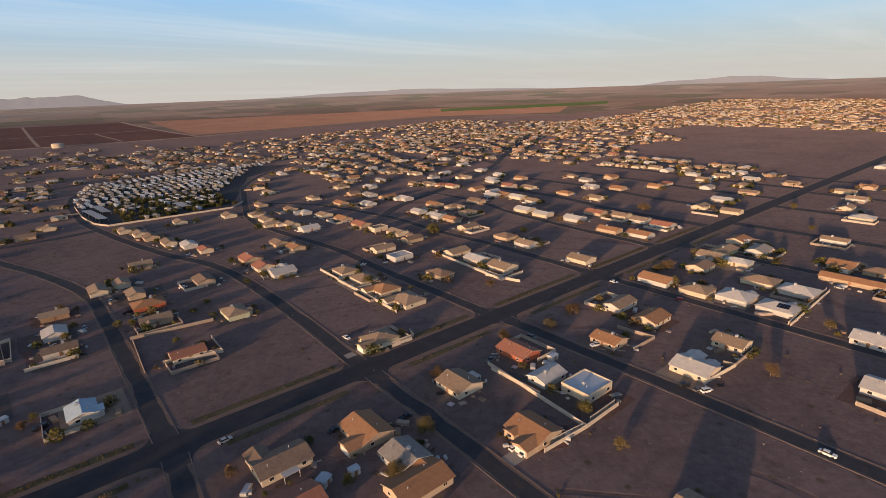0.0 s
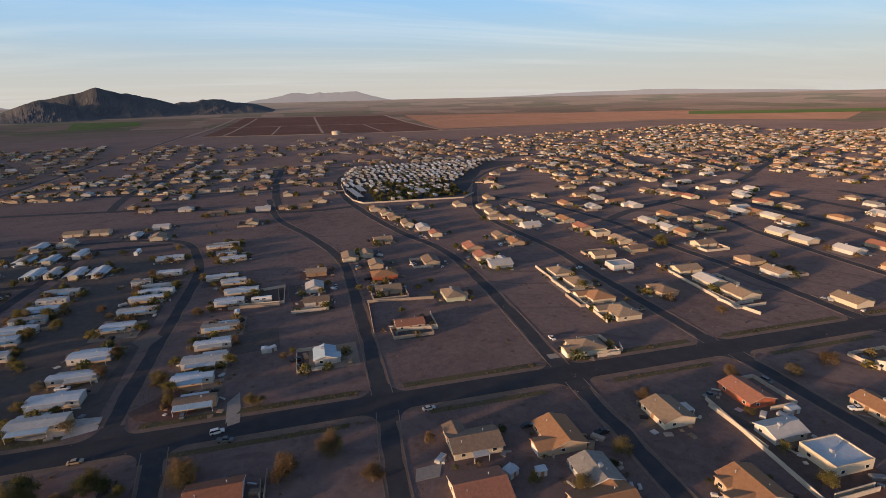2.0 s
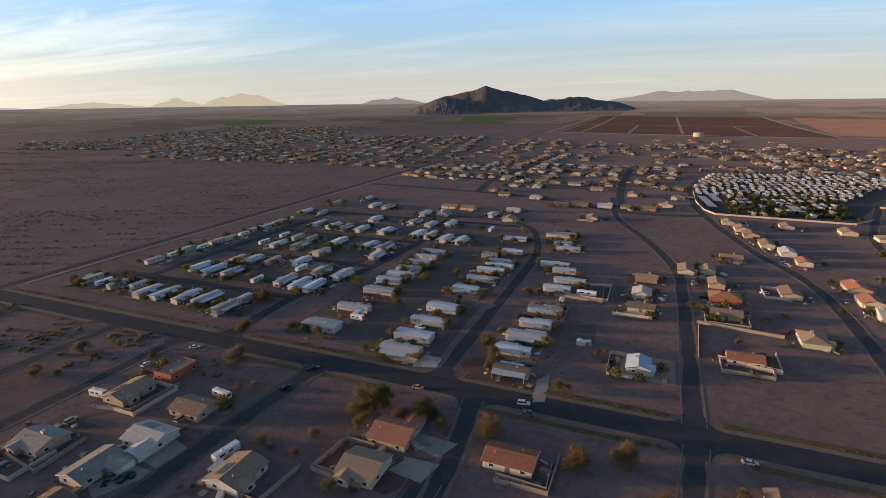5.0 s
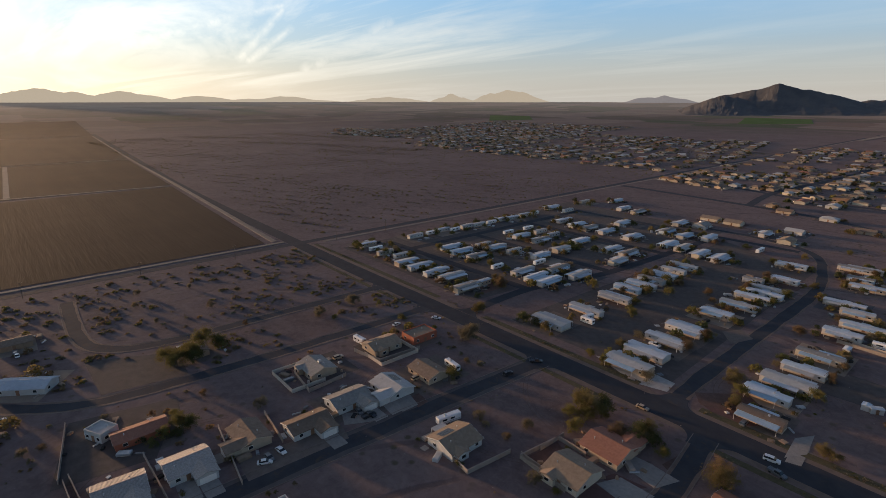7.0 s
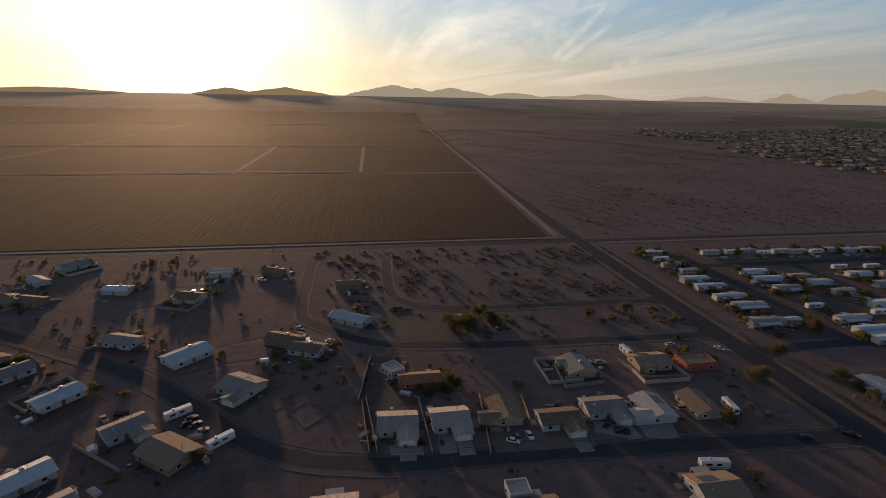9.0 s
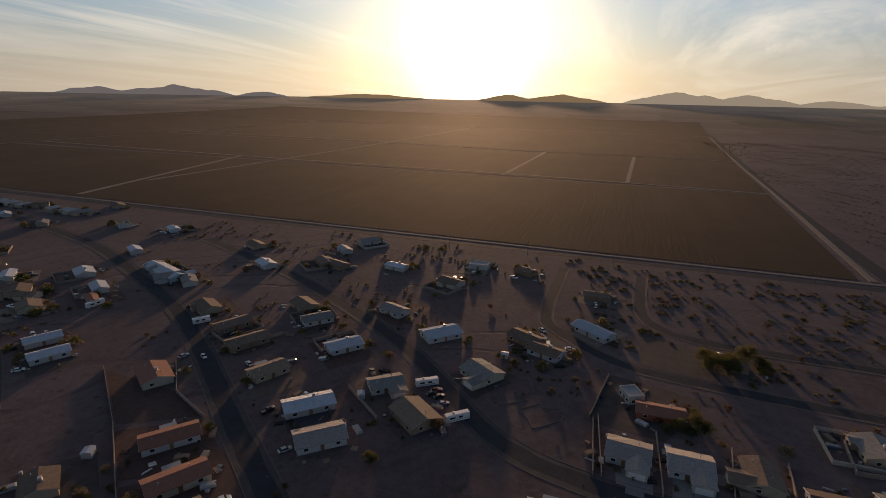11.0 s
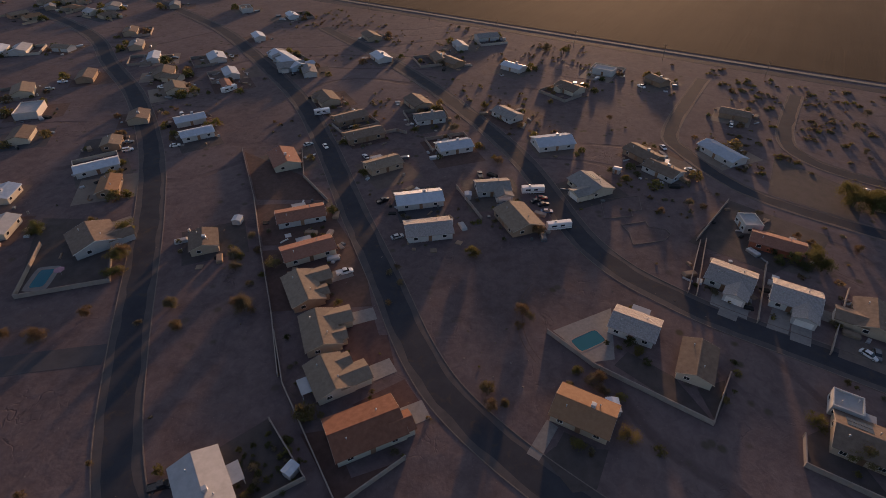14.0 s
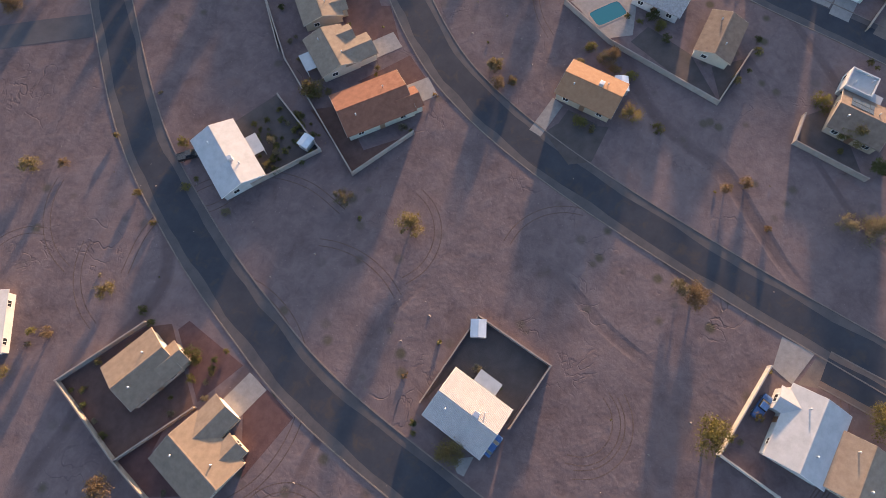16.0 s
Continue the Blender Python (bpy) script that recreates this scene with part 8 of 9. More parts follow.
tree(-94.3, 141.0, 5.5, "olive", 0.80)
tree(-61.6, 145.3, 4.5, "olive", 0.80)
tree(-109.9, 114.4, 2.6, "dusty", 0.80)
tree(-100.1, 114.7, 3.0, "brown", 0.80)
tree(-233.7, 115.6, 5.0, "dusty", 0.80)
tree(-226.0, 148.1, 4.0, "olive", 0.80)
tree(-172.9, 59.8, 4.5, "dusty", 0.80)
tree(-298.0, 96.4, 4.0, "dusty", 0.80)
tree(-284.5, 77.5, 4.0, "dusty", 0.80)
tree(-323.1, 77.1, 3.5, "dusty", 0.80)
tree(-330.5, 51.0, 4.0, "dusty", 0.80)
tree(-309.7, 45.4, 3.8, "dusty", 0.80)
tree(-307.5, 124.4, 3.5, "dusty", 0.80)
tree(-248.7, 83.0, 3.0, "brown", 0.80)
tree(-280.7, 49.3, 3.2, "dusty", 0.80)
tree(-282.3, 128.0, 3.0, "dusty", 0.80)
tree(-226.1, 120.6, 3.2, "olive", 0.80)
tree(-194.2, 46.1, 3.0, "brown", 0.80)
tree(-306.0, 207.6, 6.0, "olive", 0.80)
tree(-77.1, 143.6, 6.5, "brown", 0.80)
tree(-89.4, 143.2, 6.5, "olive", 0.80)
tree(-66.6, 208.9, 4.5, "gold", 0.80)
tree(-131.4, 245.7, 5.0, "olive", 0.80)
tree(54.6, 141.9, 4.0, "green", 0.80)
tree(291.3, 146.8, 8.5, "brown", 0.80)
tree(352.1, 108.1, 4.0, "gold", 0.80)

YARD = random.Random(8)
for k in range(34):
    u, v = YARD.random(), YARD.random()
    tree(-24.5 - 13.5 * u - 4.0 * v, -65.5 + 6.0 * u - 9.0 * v, YARD.uniform(0.7, 2.0), YARD.choice(("green", "olive", "dusty", "green")), YARD.uniform(0.6, 0.9))

# ---- far houses ----
def town_houses(name, spots, label):
    """Many small houses far off, in one mesh: walls and gable or hip roofs of mixed colours."""
    rng = random.Random(name)
    verts, faces, mats = [], [], []
    palette = [ROOFS[k] for k in ("tan", "brown", "white", "orange", "grey", "red")] + [WALLS[k] for k in ("cream", "tan", "brown")] + [GLASS]
    for x, y, turn in spots:
        w, d, e = rng.uniform(11, 15.5), rng.uniform(8, 10.5), 2.6
        h = d * 0.17
        c, s = math.cos(turn), math.sin(turn)
        z = land_height(x, y)
        o = len(verts)
        o_x = 0.5
        loc = [(-w / 2, -d / 2, -1), (w / 2, -d / 2, -1), (w / 2, d / 2, -1), (-w / 2, d / 2, -1), (-w / 2, -d / 2, e), (w / 2, -d / 2, e), (w / 2, d / 2, e), (-w / 2, d / 2, e)]
        hip = rng.random() < 0.4
        r = w / 2 - (d * 0.4 if hip else -o_x)
        W, D = w / 2 + o_x, d / 2 + o_x
        loc += [(-W, -D, e), (W, -D, e), (W, D, e), (-W, D, e), (-r, 0, e + h + 0.2), (r, 0, e + h + 0.2)]
        loc += [(-w / 2, 0, e + h), (w / 2, 0, e + h)]
        verts += [(x + c * a - s * b, y + s * a + c * b, z + q) for a, b, q in loc]
        roof = rng.choices(range(6), (4.5, 3.2, 3.6, 2.6, 2.8, 1.6))[0]
        wall = rng.choices((6, 7, 8), (3, 4, 2))[0]
        for f in ((0, 1, 5, 4), (1, 2, 6, 5), (2, 3, 7, 6), (3, 0, 4, 7)):
            faces.append([o + i for i in f])
            mats.append(wall)
        for f in ((8, 9, 13, 12), (10, 11, 12, 13)):
            faces.append([o + i for i in f])
            mats.append(roof)
        for f, m in ((((9, 10, 13), (11, 8, 12)), roof),) if hip else ((((5, 6, 15), (7, 4, 14)), wall),):
            for g in f:
                faces.append([o + i for i in g])
                mats.append(m)
        # windows, and a lower wing on some
        for k in (-0.3, 0.28):
            for q in (-1, 1):
                o = len(verts)
                b = q * (d / 2 + 0.03)
                verts += [(x + c * a - s * b, y + s * a + c * b, z + v) for a, v in ((k * w - 0.9, 0.9), (k * w + 0.9, 0.9), (k * w + 0.9, 2.2), (k * w - 0.9, 2.2))]
                faces.append([o, o + 1, o + 2, o + 3])
                mats.append(9)
        if rng.random() < 0.6:
            q, k = rng.choice((-1, 1)), rng.choice((-0.28, 0.28)) * w
            b0, b1, v = 0.0, q * (d / 2 + rng.uniform(2.5, 5.0)), 3.0
            o = len(verts)
            loc = [(k - v, b0, -1), (k + v, b0, -1), (k + v, b1, -1), (k - v, b1, -1), (k - v, b0, e), (k + v, b0, e), (k + v, b1, e), (k - v, b1, e), (k, b0, e + 1.1), (k, b1, e + 1.1)]
            verts += [(x + c * a - s * b, y + s * a + c * b, z + r2) for a, b, r2 in loc]
            for f, m in (((1, 2, 6, 5), wall), ((2, 3, 7, 6), wall), ((3, 0, 4, 7), wall), ((6, 7, 9), wall), ((5, 6, 9, 8), roof), ((7, 4, 8, 9), roof)):
                faces.append([o + i for i in f])
                mats.append(m)
        # a run of yard wall, a shed or car beside the house
        for q in range(3):
            a0, b0 = rng.uniform(-1, 1) * w * 0.7, rng.choice((-1, 1)) * (d / 2 + rng.uniform(3, 8))
            lx, ly, lz = ((rng.uniform(8, 16), 0.25, 1.6), (0.25, rng.uniform(6, 10), 1.6), (rng.uniform(2.5, 4.8), rng.uniform(1.8, 2.6), rng.uniform(1.4, 2.3)))[q]
            o = len(verts)
            loc = [(a0 + sx * lx / 2, b0 + sy * ly / 2, sz) for sz in (-1, lz) for sx, sy in ((-1, -1), (1, -1), (1, 1), (-1, 1))]
            verts += [(x + c * a - s * b, y + s * a + c * b, z + v) for a, b, v in loc]
            m = rng.choice((6, 7, 8, 1, 4)) if q == 2 else 7
            for f in ((0, 1, 5, 4), (1, 2, 6, 5), (2, 3, 7, 6), (3, 0, 4, 7), (4, 5, 6, 7)):
                faces.append([o + i for i in f])
                mats.append(m)
    mesh = bpy.data.meshes.new(name)
    mesh.from_pydata(verts, [], faces)
    for m in palette:
        mesh.materials.append(m)
    mesh.polygons.foreach_set("material_index", mats)
    return tagged(new(name, mesh), label, "houses", kind="stuff")


def clumps(name, spots, label, materials, leaf_count=22, category="shrubs", leaf=0.25, rise=1.1):
    """Low shrubs and small trees too many to count: each a loose heap of leaf faces."""
    rng = random.Random(name)
    verts, faces, mats = [], [], []
    for x, y, size in spots:
        z = land_height(x, y)
        m = rng.randrange(len(materials))
        for k in range(leaf_count):
            a, e = rng.uniform(0, 6.283), rng.uniform(0.05, 1.4)
            r = size * 0.5 * rng.uniform(0.5, 1.0)
            p = Vector((x + r * math.cos(a) * math.cos(e), y + r * math.sin(a) * math.cos(e), z + 0.1 + r * rise * math.sin(e)))
            u = Vector((rng.gauss(0, 1), rng.gauss(0, 1), rng.gauss(0, 1))).normalized()
            v = u.cross(Vector((rng.gauss(0, 1), rng.gauss(0, 1), rng.gauss(0, 1)))).normalized()
            s = size * leaf
            o = len(verts)
            verts += [tuple(p + u * s), tuple(p + v * s * 0.7), tuple(p - u * s), tuple(p - v * s * 0.7)]
            faces.append([o, o + 1, o + 2, o + 3])
            mats.append(m)
    mesh = bpy.data.meshes.new(name)
    mesh.from_pydata(verts, [], faces)
    for m in materials:
        mesh.materials.append(m)
    mesh.polygons.foreach_set("material_index", mats)
    return tagged(new(name, mesh), label, category, kind="stuff")


TAKEN = [(o.matrix_world.translation.x, o.matrix_world.translation.y) for o in scene.objects if o.parent is None and o.type == "EMPTY" and o.get("category") in ("house", "mobile home", "camper")]
_grid = {}
for _p in TAKEN:
    _grid.setdefault((int(_p[0] // 25), int(_p[1] // 25)), []).append(_p)


def free(x, y, gap=15.0):
    """Whether no house stands within the gap; notes the place if so."""
    i, j = int(x // 25), int(y // 25)
    for a in (i - 1, i, i + 1):
        for b in (j - 1, j, j + 1):
            for p in _grid.get((a, b), ()):
                if math.hypot(p[0] - x, p[1] - y) < gap:
                    return False
    _grid.setdefault((i, j), []).append((x, y))
    return True


def along(points, spacing, setback, keep, rng, start=0.0):
    """Places on both sides of a street, with the street's direction."""
    found = []
    for (x0, y0), (x1, y1) in zip(points, points[1:]):
        n = math.hypot(x1 - x0, y1 - y0)
        a = math.atan2(y1 - y0, x1 - x0)
        s = start
        while s < n:
            for side in (-1, 1):
                if rng.random() < keep:
                    q = setback + rng.uniform(-2, 2)
                    found.append((x0 + math.cos(a) * s - math.sin(a) * side * q, y0 + math.sin(a) * s + math.cos(a) * side * q, a + rng.choice((0, math.pi / 2))))
            s += spacing * rng.uniform(0.85, 1.25)
    return found


RNG = random.Random(11)
MODELS = []


def mid_house(x, y, turn):
    """A copy of one of a dozen house models."""
    if len(MODELS) < 12:
        k = len(MODELS)
        roof = ("tan", "orange", "white", "brown", "red", "tan", "white", "grey", "orange", "brown", "tan", "white")[k]
        wall = ("cream", "tan", "white", "cream", "cream", "white", "cream", "white", "tan", "tan", "white", "white")[k]
        MODELS.append(house(x, y, math.degrees(turn), 13 + k % 4, 10 + k % 3, roof, wall, "hgghgg"[k % 6], ("p", "", "b", "", "bp", "")[k % 6], near=False))
        return MODELS[-1]
    return copy_thing(RNG.choice(MODELS), pose(x, y, 0, 0, 0, math.degrees(turn)))


LANES = []


def lane(points, wide=8.6):
    LANES.append(points)
    ribbon("street", points, wide, ASPHALT_OLD, "worn asphalt street between distant houses", "street")


# streets of the wider town, each running on from the main road or curving behind the near blocks
for x0 in (410, 478, 550, 615, 690):
    lane([(x0, 178), (x0 + 2, 260), (x0 + 14, 340), (x0 + 12, 440)])
lane([(250, 399), (299, 431), (374, 462), (447, 516), (525, 539), (641, 621), (778, 717), (900, 800)])
lane([(391, 472), (440, 600), (500, 820)])
lane([(562, 556), (600, 700), (640, 830)])
lane([(700, 662), (760, 780), (800, 890)])
lane([(360, 640), (470, 660), (590, 690), (720, 760)])
lane([(131, 880), (380, 900), (900, 900), (1500, 880)])
lane([(-365, 625), (-309, 621), (-145, 597), (-28, 541), (48, 546)])
lane([(-29, 545), (-38, 630), (-42, 760), (-39, 890)])
lane([(-365, 735), (-280, 725), (-160, 690), (-42, 690)])
lane([(-365, 830), (-220, 830), (-41, 800)])
lane([(-365, 870), (-100, 880), (131, 880)])
lane([(-205, 612), (-215, 720), (-200, 880), (-190, 1080)])
for k, x0 in enumerate((432, 515, 598, 680)):
    lane([(x0, 166), (x0, 60), (x0 - 4, -60)])

mid, far = [], []
for pts in LANES:
    for x, y, a in along(pts, 19.5, 17, 0.66, RNG, 14):
        (mid if math.hypot(x, y) < 520 else far).append((x, y, a))
for pts in ([(52, 510), (38, 620), (50, 775), (131, 880)], [(178, 415), (172, 480), (185, 580), (225, 680)], [(336, 235), (346, 310), (362, 380), (392, 460)],
            [(349, 150), (350, -40)], [(20, 430), (-32, 515), (-45, 620)], [(-350, -240), (-352, -700)]):
    for x, y, a in along(pts, 19, 17, 0.85, RNG, 10):
        (mid if math.hypot(x, y) < 520 else far).append((x, y, a))
def in_park(x, y):
    """Whether a place lies within the walled trailer park or on the street round it."""
    t = (y - 566) / 284
    return 545 < y < 890 and 25 < x < 200 + 20 * t + 150 * t * max(t, 0)


def surveyed(x, y):
    """Blocks whose houses are all placed singly, and the bare land east of the town."""
    return -380 < x < 620 and 150 < y < 590 or -380 < x < 20 and y < 700 and y > 150 or 380 < x < 700 and -20 < y < 170 \
        or 690 < x < 1340 and 175 < y < min(640, 263 + (x - 714) * 0.85) or x < -374 and y < 180 or -380 < x < -60 and -460 < y < -150



for x, y, a in mid:
    if surveyed(x, y) or in_park(x, y) or abs(y - 172) < 16 or y < 172 and x < -100 and y > -150:
        continue
    if off_road(x, y, 8) and free(x, y, 15.5):
        mid_house(x, y, a)


# the wide grid of the town beyond
def block(x0, x1, y0, y1, keep, turn=0.0, cx=None, cy=None):
    c, s = math.cos(turn), math.sin(turn)
    mx, my = (x0 + x1) / 2, (y0 + y1) / 2
    x = x0
    while x < x1:
        y = y0
        while y < y1:
            if RNG.random() < keep * (0.45 + 0.9 * noise.noise((x * 0.004, y * 0.004, 3.0)) + 0.35):
                px, py = x + RNG.uniform(-8, 8) - mx, y + RNG.uniform(-6, 6) - my
                px, py = mx + c * px - s * py, my + s * px + c * py
                if not surveyed(px, py) and off_road(px, py, 7) and free(px, py, 15):
                    far.append((px, py, turn + RNG.choice((0, math.pi / 2))))
            y += 22
        x += 36 if int((x - x0) / 36) % 2 else 46


kept = []
for p in far:
    if not surveyed(p[0], p[1]) and off_road(p[0], p[1], 7) and free(p[0], p[1], 14):
        kept.append(p)
far = kept
block(1290, 1900, 190, 1050, 0.9)
block(620, 1290, 480, 1050, 0.85)
block(330, 640, 592, 840, 0.95)
block(450, 1290, 835, 1050, 0.8)
block(200, 1300, 900, 1400, 0.85, 0.15)
block(-360, 300, 890, 1500, 0.5, 0.1)
block(-350, 40, 700, 900, 0.7)
block(-1150, -420, 880, 1500, 0.95, 0.2)
block(-1650, -1000, 900, 1900, 0.95, 0.2)
block(-1000, -400, 800, 900, 0.9)
block(700, 2300, -500, 150, 0.4)
block(1900, 2700, 250, 1150, 0.9, 0.05)
block(-372, -150, -1000, -470, 0.75)
block(-150, 60, -760, -440, 0.5, 0.4)
block(-760, -430, -1420, -1215, 0.9)
block(60, 400, -600, -160, 0.45, 0.3)
block(-1750, -1500, 950, 1100, 0.7)
far = [p for p in far if not in_park(p[0], p[1])]
town_houses("distant_houses", far, "many small stucco houses far across the plain")

# dense holiday park of white trailers between the two curving streets
def park_trailers(name, spots, label):
    """Hundreds of trailers on their pitches in one mesh: bodies with bevelled roofs, dark window bands and side awnings."""
    rng = random.Random(name)
    verts, faces, mats = [], [], []
    for x, y, turn in spots:
        L, W = rng.uniform(4.0, 5.6), rng.uniform(1.3, 1.7)
        c, s = math.cos(turn), math.sin(turn)
        prof = [(-W, 0.5), (W, 0.5), (W, 2.7), (W - 0.3, 3.0), (-W + 0.3, 3.0), (-W, 2.7)]
        o = len(verts)
        verts += [(x + c * a - s * b, y + s * a + c * b, z) for a in (-L, L) for b, z in prof]
        body = rng.choices((0, 1, 2, 4), (1.5, 3, 4, 2))[0]
        for k in range(6):
            faces.append([o + k, o + (k + 1) % 6, o + 6 + (k + 1) % 6, o + 6 + k])
            mats.append(body)
        faces += [[o + 5 - k for k in range(6)], [o + 6 + k for k in range(6)]]
        mats += [body] * 2
        for k in (-0.5, 0.3):
            o = len(verts)
            verts += [(x + c * a * L - s * b, y + s * a * L + c * b, z) for a in (k - 0.2, k + 0.2) for b, z in ((-W - 0.02, 1.5), (W + 0.02, 1.5), (W + 0.02, 2.3), (-W - 0.02, 2.3))]
            faces += [[o, o + 4, o + 7, o + 3], [o + 1, o + 2, o + 6, o + 5]]
            mats += [3, 3]
        side = rng.choice((-1, 1))
        o = len(verts)
        b0, b1, e = side * W, side * (W + rng.uniform(2.0, 3.2)), rng.uniform(0.4, 0.9)
        verts += [(x + c * a * L * e - s * b, y + s * a * L * e + c * b, z) for a in (-1, 1) for b, z in ((b0, 2.5), (b1, 2.3), (b1, 2.38), (b0, 2.58))]
        faces += [[o, o + 1, o + 5, o + 4], [o + 3, o + 7, o + 6, o + 2], [o + 1, o + 2, o + 6, o + 5], [o, o + 3, o + 2, o + 1], [o + 4, o + 5, o + 6, o + 7]]
        mats += [rng.choice((0, 2, 4))] * 5
    mesh = bpy.data.meshes.new(name)
    mesh.from_pydata(verts, [], faces)
    for m in (WALLS["white"], ROOFS["metal"], ROOFS["grey"], GLASS, WALLS["cream"]):
        mesh.materials.append(m)
    mesh.polygons.foreach_set("material_index", mats)
    return tagged(new(name, mesh), label, "campers", kind="stuff")


pitches = []
y = 562.0
while y < 860:
    t = (y - 566) / 284
    x, end = 60 - 14 * math.sin(t * 3.1) + 40 * max(0, t - 0.6), 172 + 20 * t + 150 * t * t
    while x < end:
        if RNG.random() < (0.5 if y < 650 else 0.92) and not (y < 660 and x < 76):
            pitches.append((x + RNG.uniform(-0.5, 0.5), y + RNG.uniform(-0.8, 0.8) + (x - 60) * 0.12, radians(97 + RNG.uniform(-3, 3))))
        x += RNG.uniform(7.2, 10.5)
    y += 19.0
park_trailers("park_trailers", pitches, "white and grey camper trailers parked in close rows")
block_wall([(41, 690), (41, 620), (46, 575), (55, 556), (165, 548), (184, 572)], BLOCK_WHITE)
# one dark sheet under all the pitches
patch([(44, 640), (50, 574), (57, 560), (163, 551), (196, 622), (252, 748), (352, 826), (300, 862), (140, 858), (60, 780)], ASPHALT, "dark ground under the rows of a trailer park", "ground")


def carport(x, y, turn, length, wide):
    """A long white roof on steel posts over parked trailers."""
    ob = thing("carport", x, y, turn, label="long white metal carport roof on posts", category="carport", group="carports of the park")
    bm = bmesh.new()
    n = int(length / 0.8)
    rows = [[bm.verts.new((-length / 2 + length * k / n, v * wide / 2, z + (0.07 if k % 2 else 0.0))) for v, z in ((-1, 3.0), (-1, 3.1), (1, 3.5), (1, 3.4))] for k in range(n + 1)]
    for p, q in zip(rows, rows[1:]):
        for k in range(4):
            bm.faces.new((p[k], p[(k + 1) % 4], q[(k + 1) % 4], q[k]))
    bmesh.ops.recalc_face_normals(bm, faces=bm.faces)
    part("roof", bm, ROOFS["white"], ob)
    for k in range(6):
        for v, h in ((-1, 3.05), (1, 3.45)):
            piece("post", shared("carport_post_%d" % v, lambda: boxes((-0.08, 0.08, -0.08, 0.08, -0.05, h)), [METAL]), ob, pose(-length / 2 + 0.5 + (length - 1) * k / 5, v * (wide / 2 - 0.2), 0))
    return ob


carport(51, 612, 97, 62, 8)
carport(60, 640, 95, 48, 8)
carport(128, 596, 95, 30, 10)

# ---- scrub and street trees ----
def free_of(x, y):
    return all(math.hypot(p[0] - x, p[1] - y) > 11 for p in TAKEN if abs(p[0] - x) < 12)


scrub = []
ROW, CROSS = Vector((math.cos(radians(24)), math.sin(radians(24)))), Vector((-math.sin(radians(24)), math.cos(radians(24))))
for k in range(52000):
    x, y = RNG.uniform(-1700, -388), RNG.uniform(196, 1250)
    u, v = x * ROW.x + y * ROW.y, x * CROSS.x + y * CROSS.y
    v += 5.0 * noise.noise((u * 0.006, v * 0.01, 1.0))
    furrow = abs((v / 21.0) % 1.0 - 0.5) < 0.13
    patch_of = noise.noise((u * 0.004, v * 0.012, 0.0)) + 0.5 * noise.noise((x * 0.02, y * 0.02, 5.0))
    if patch_of + (0.30 if furrow else -0.30) > RNG.uniform(-0.2, 0.65):
        scrub.append((x, y, RNG.uniform(1.0, 2.6) * (1.25 if furrow else 1.0)))
for k in range(3600):
    x, y = RNG.uniform(-368, -140), RNG.uniform(-330, 165)
    if noise.noise((x * 0.02, y * 0.02, 1.0)) > RNG.uniform(-0.05, 0.7) and off_road(x, y, 1.5):
        scrub.append((x, y, RNG.uniform(0.8, 3.2)))
for k in range(900):
    x, y = RNG.uniform(-366, -215), RNG.uniform(-30, 164)
    if noise.noise((x * 0.025, y * 0.025, 9.0)) > RNG.uniform(-0.2, 0.55) and off_road(x, y, 2.0) and free_of(x, y):
        size = RNG.uniform(1.6, 4.2)
        scrub += [(x + RNG.gauss(0, size * 0.3), y + RNG.gauss(0, size * 0.3), size * RNG.uniform(0.5, 0.8)) for q in range(4)]
for k in range(2600):
    x, y = RNG.uniform(-365, 420), RNG.choice((181.5, 161.5, 181.5)) + RNG.gauss(0, 0.8)
    if off_road(x, y, 0.4) and noise.noise((x * 0.06, y * 0.02, 4.0)) > RNG.uniform(-0.4, 0.3):
        scrub.append((x, y, RNG.uniform(0.4, 1.1)))
for k in range(9000):
    x, y = RNG.uniform(-330, 420), RNG.uniform(-360, 520)
    if noise.noise((x * 0.03, y * 0.03, 2.0)) + 0.4 * noise.noise((x * 0.2, y * 0.2, 7.0)) > RNG.uniform(0.05, 0.7) and off_road(x, y, 0.6):
        scrub.append((x, y, RNG.choice((0.4, 0.5, 0.7, 1.0, 1.5)) * RNG.uniform(0.8, 1.2)))
clumps("scrub", scrub, "scattered creosote scrub on dusty soil", [FOLIAGE["dusty"], FOLIAGE["olive"], FOLIAGE["brown"], FOLIAGE["dusty"]], 16, leaf=0.21, rise=0.6)
yards = []
homes = [(o.matrix_world.translation.x, o.matrix_world.translation.y, 0) for o in scene.objects if o.parent is None and o.get("category") in ("house", "mobile home") and o.matrix_world.translation.length > 210]
for x, y, a in far + homes:
    for k in range(6):
        if RNG.random() < 0.62:
            t, q = RNG.uniform(0, 6.28), RNG.uniform(9.0, 14)
            p = (x + q * math.cos(t), y + q * math.sin(t))
            if off_road(p[0], p[1], 1.0):
                yards.append((*p, RNG.choice((1.8, 2.6, 3.4, 4.4, 5.4, 7.0)) * RNG.uniform(0.8, 1.15)))
GREENS = [FOLIAGE["olive"], FOLIAGE["green"], FOLIAGE["brown"], FOLIAGE["gold"], FOLIAGE["olive"]]
clumps("yard_trees", [p for p in yards if math.hypot(p[0], p[1]) < 620], "small olive-green trees between the houses", GREENS, 110, "trees", 0.10)
clumps("distant_trees", [p for p in yards if math.hypot(p[0], p[1]) >= 620], "dark small trees between far houses", GREENS, 18, "trees", 0.30)
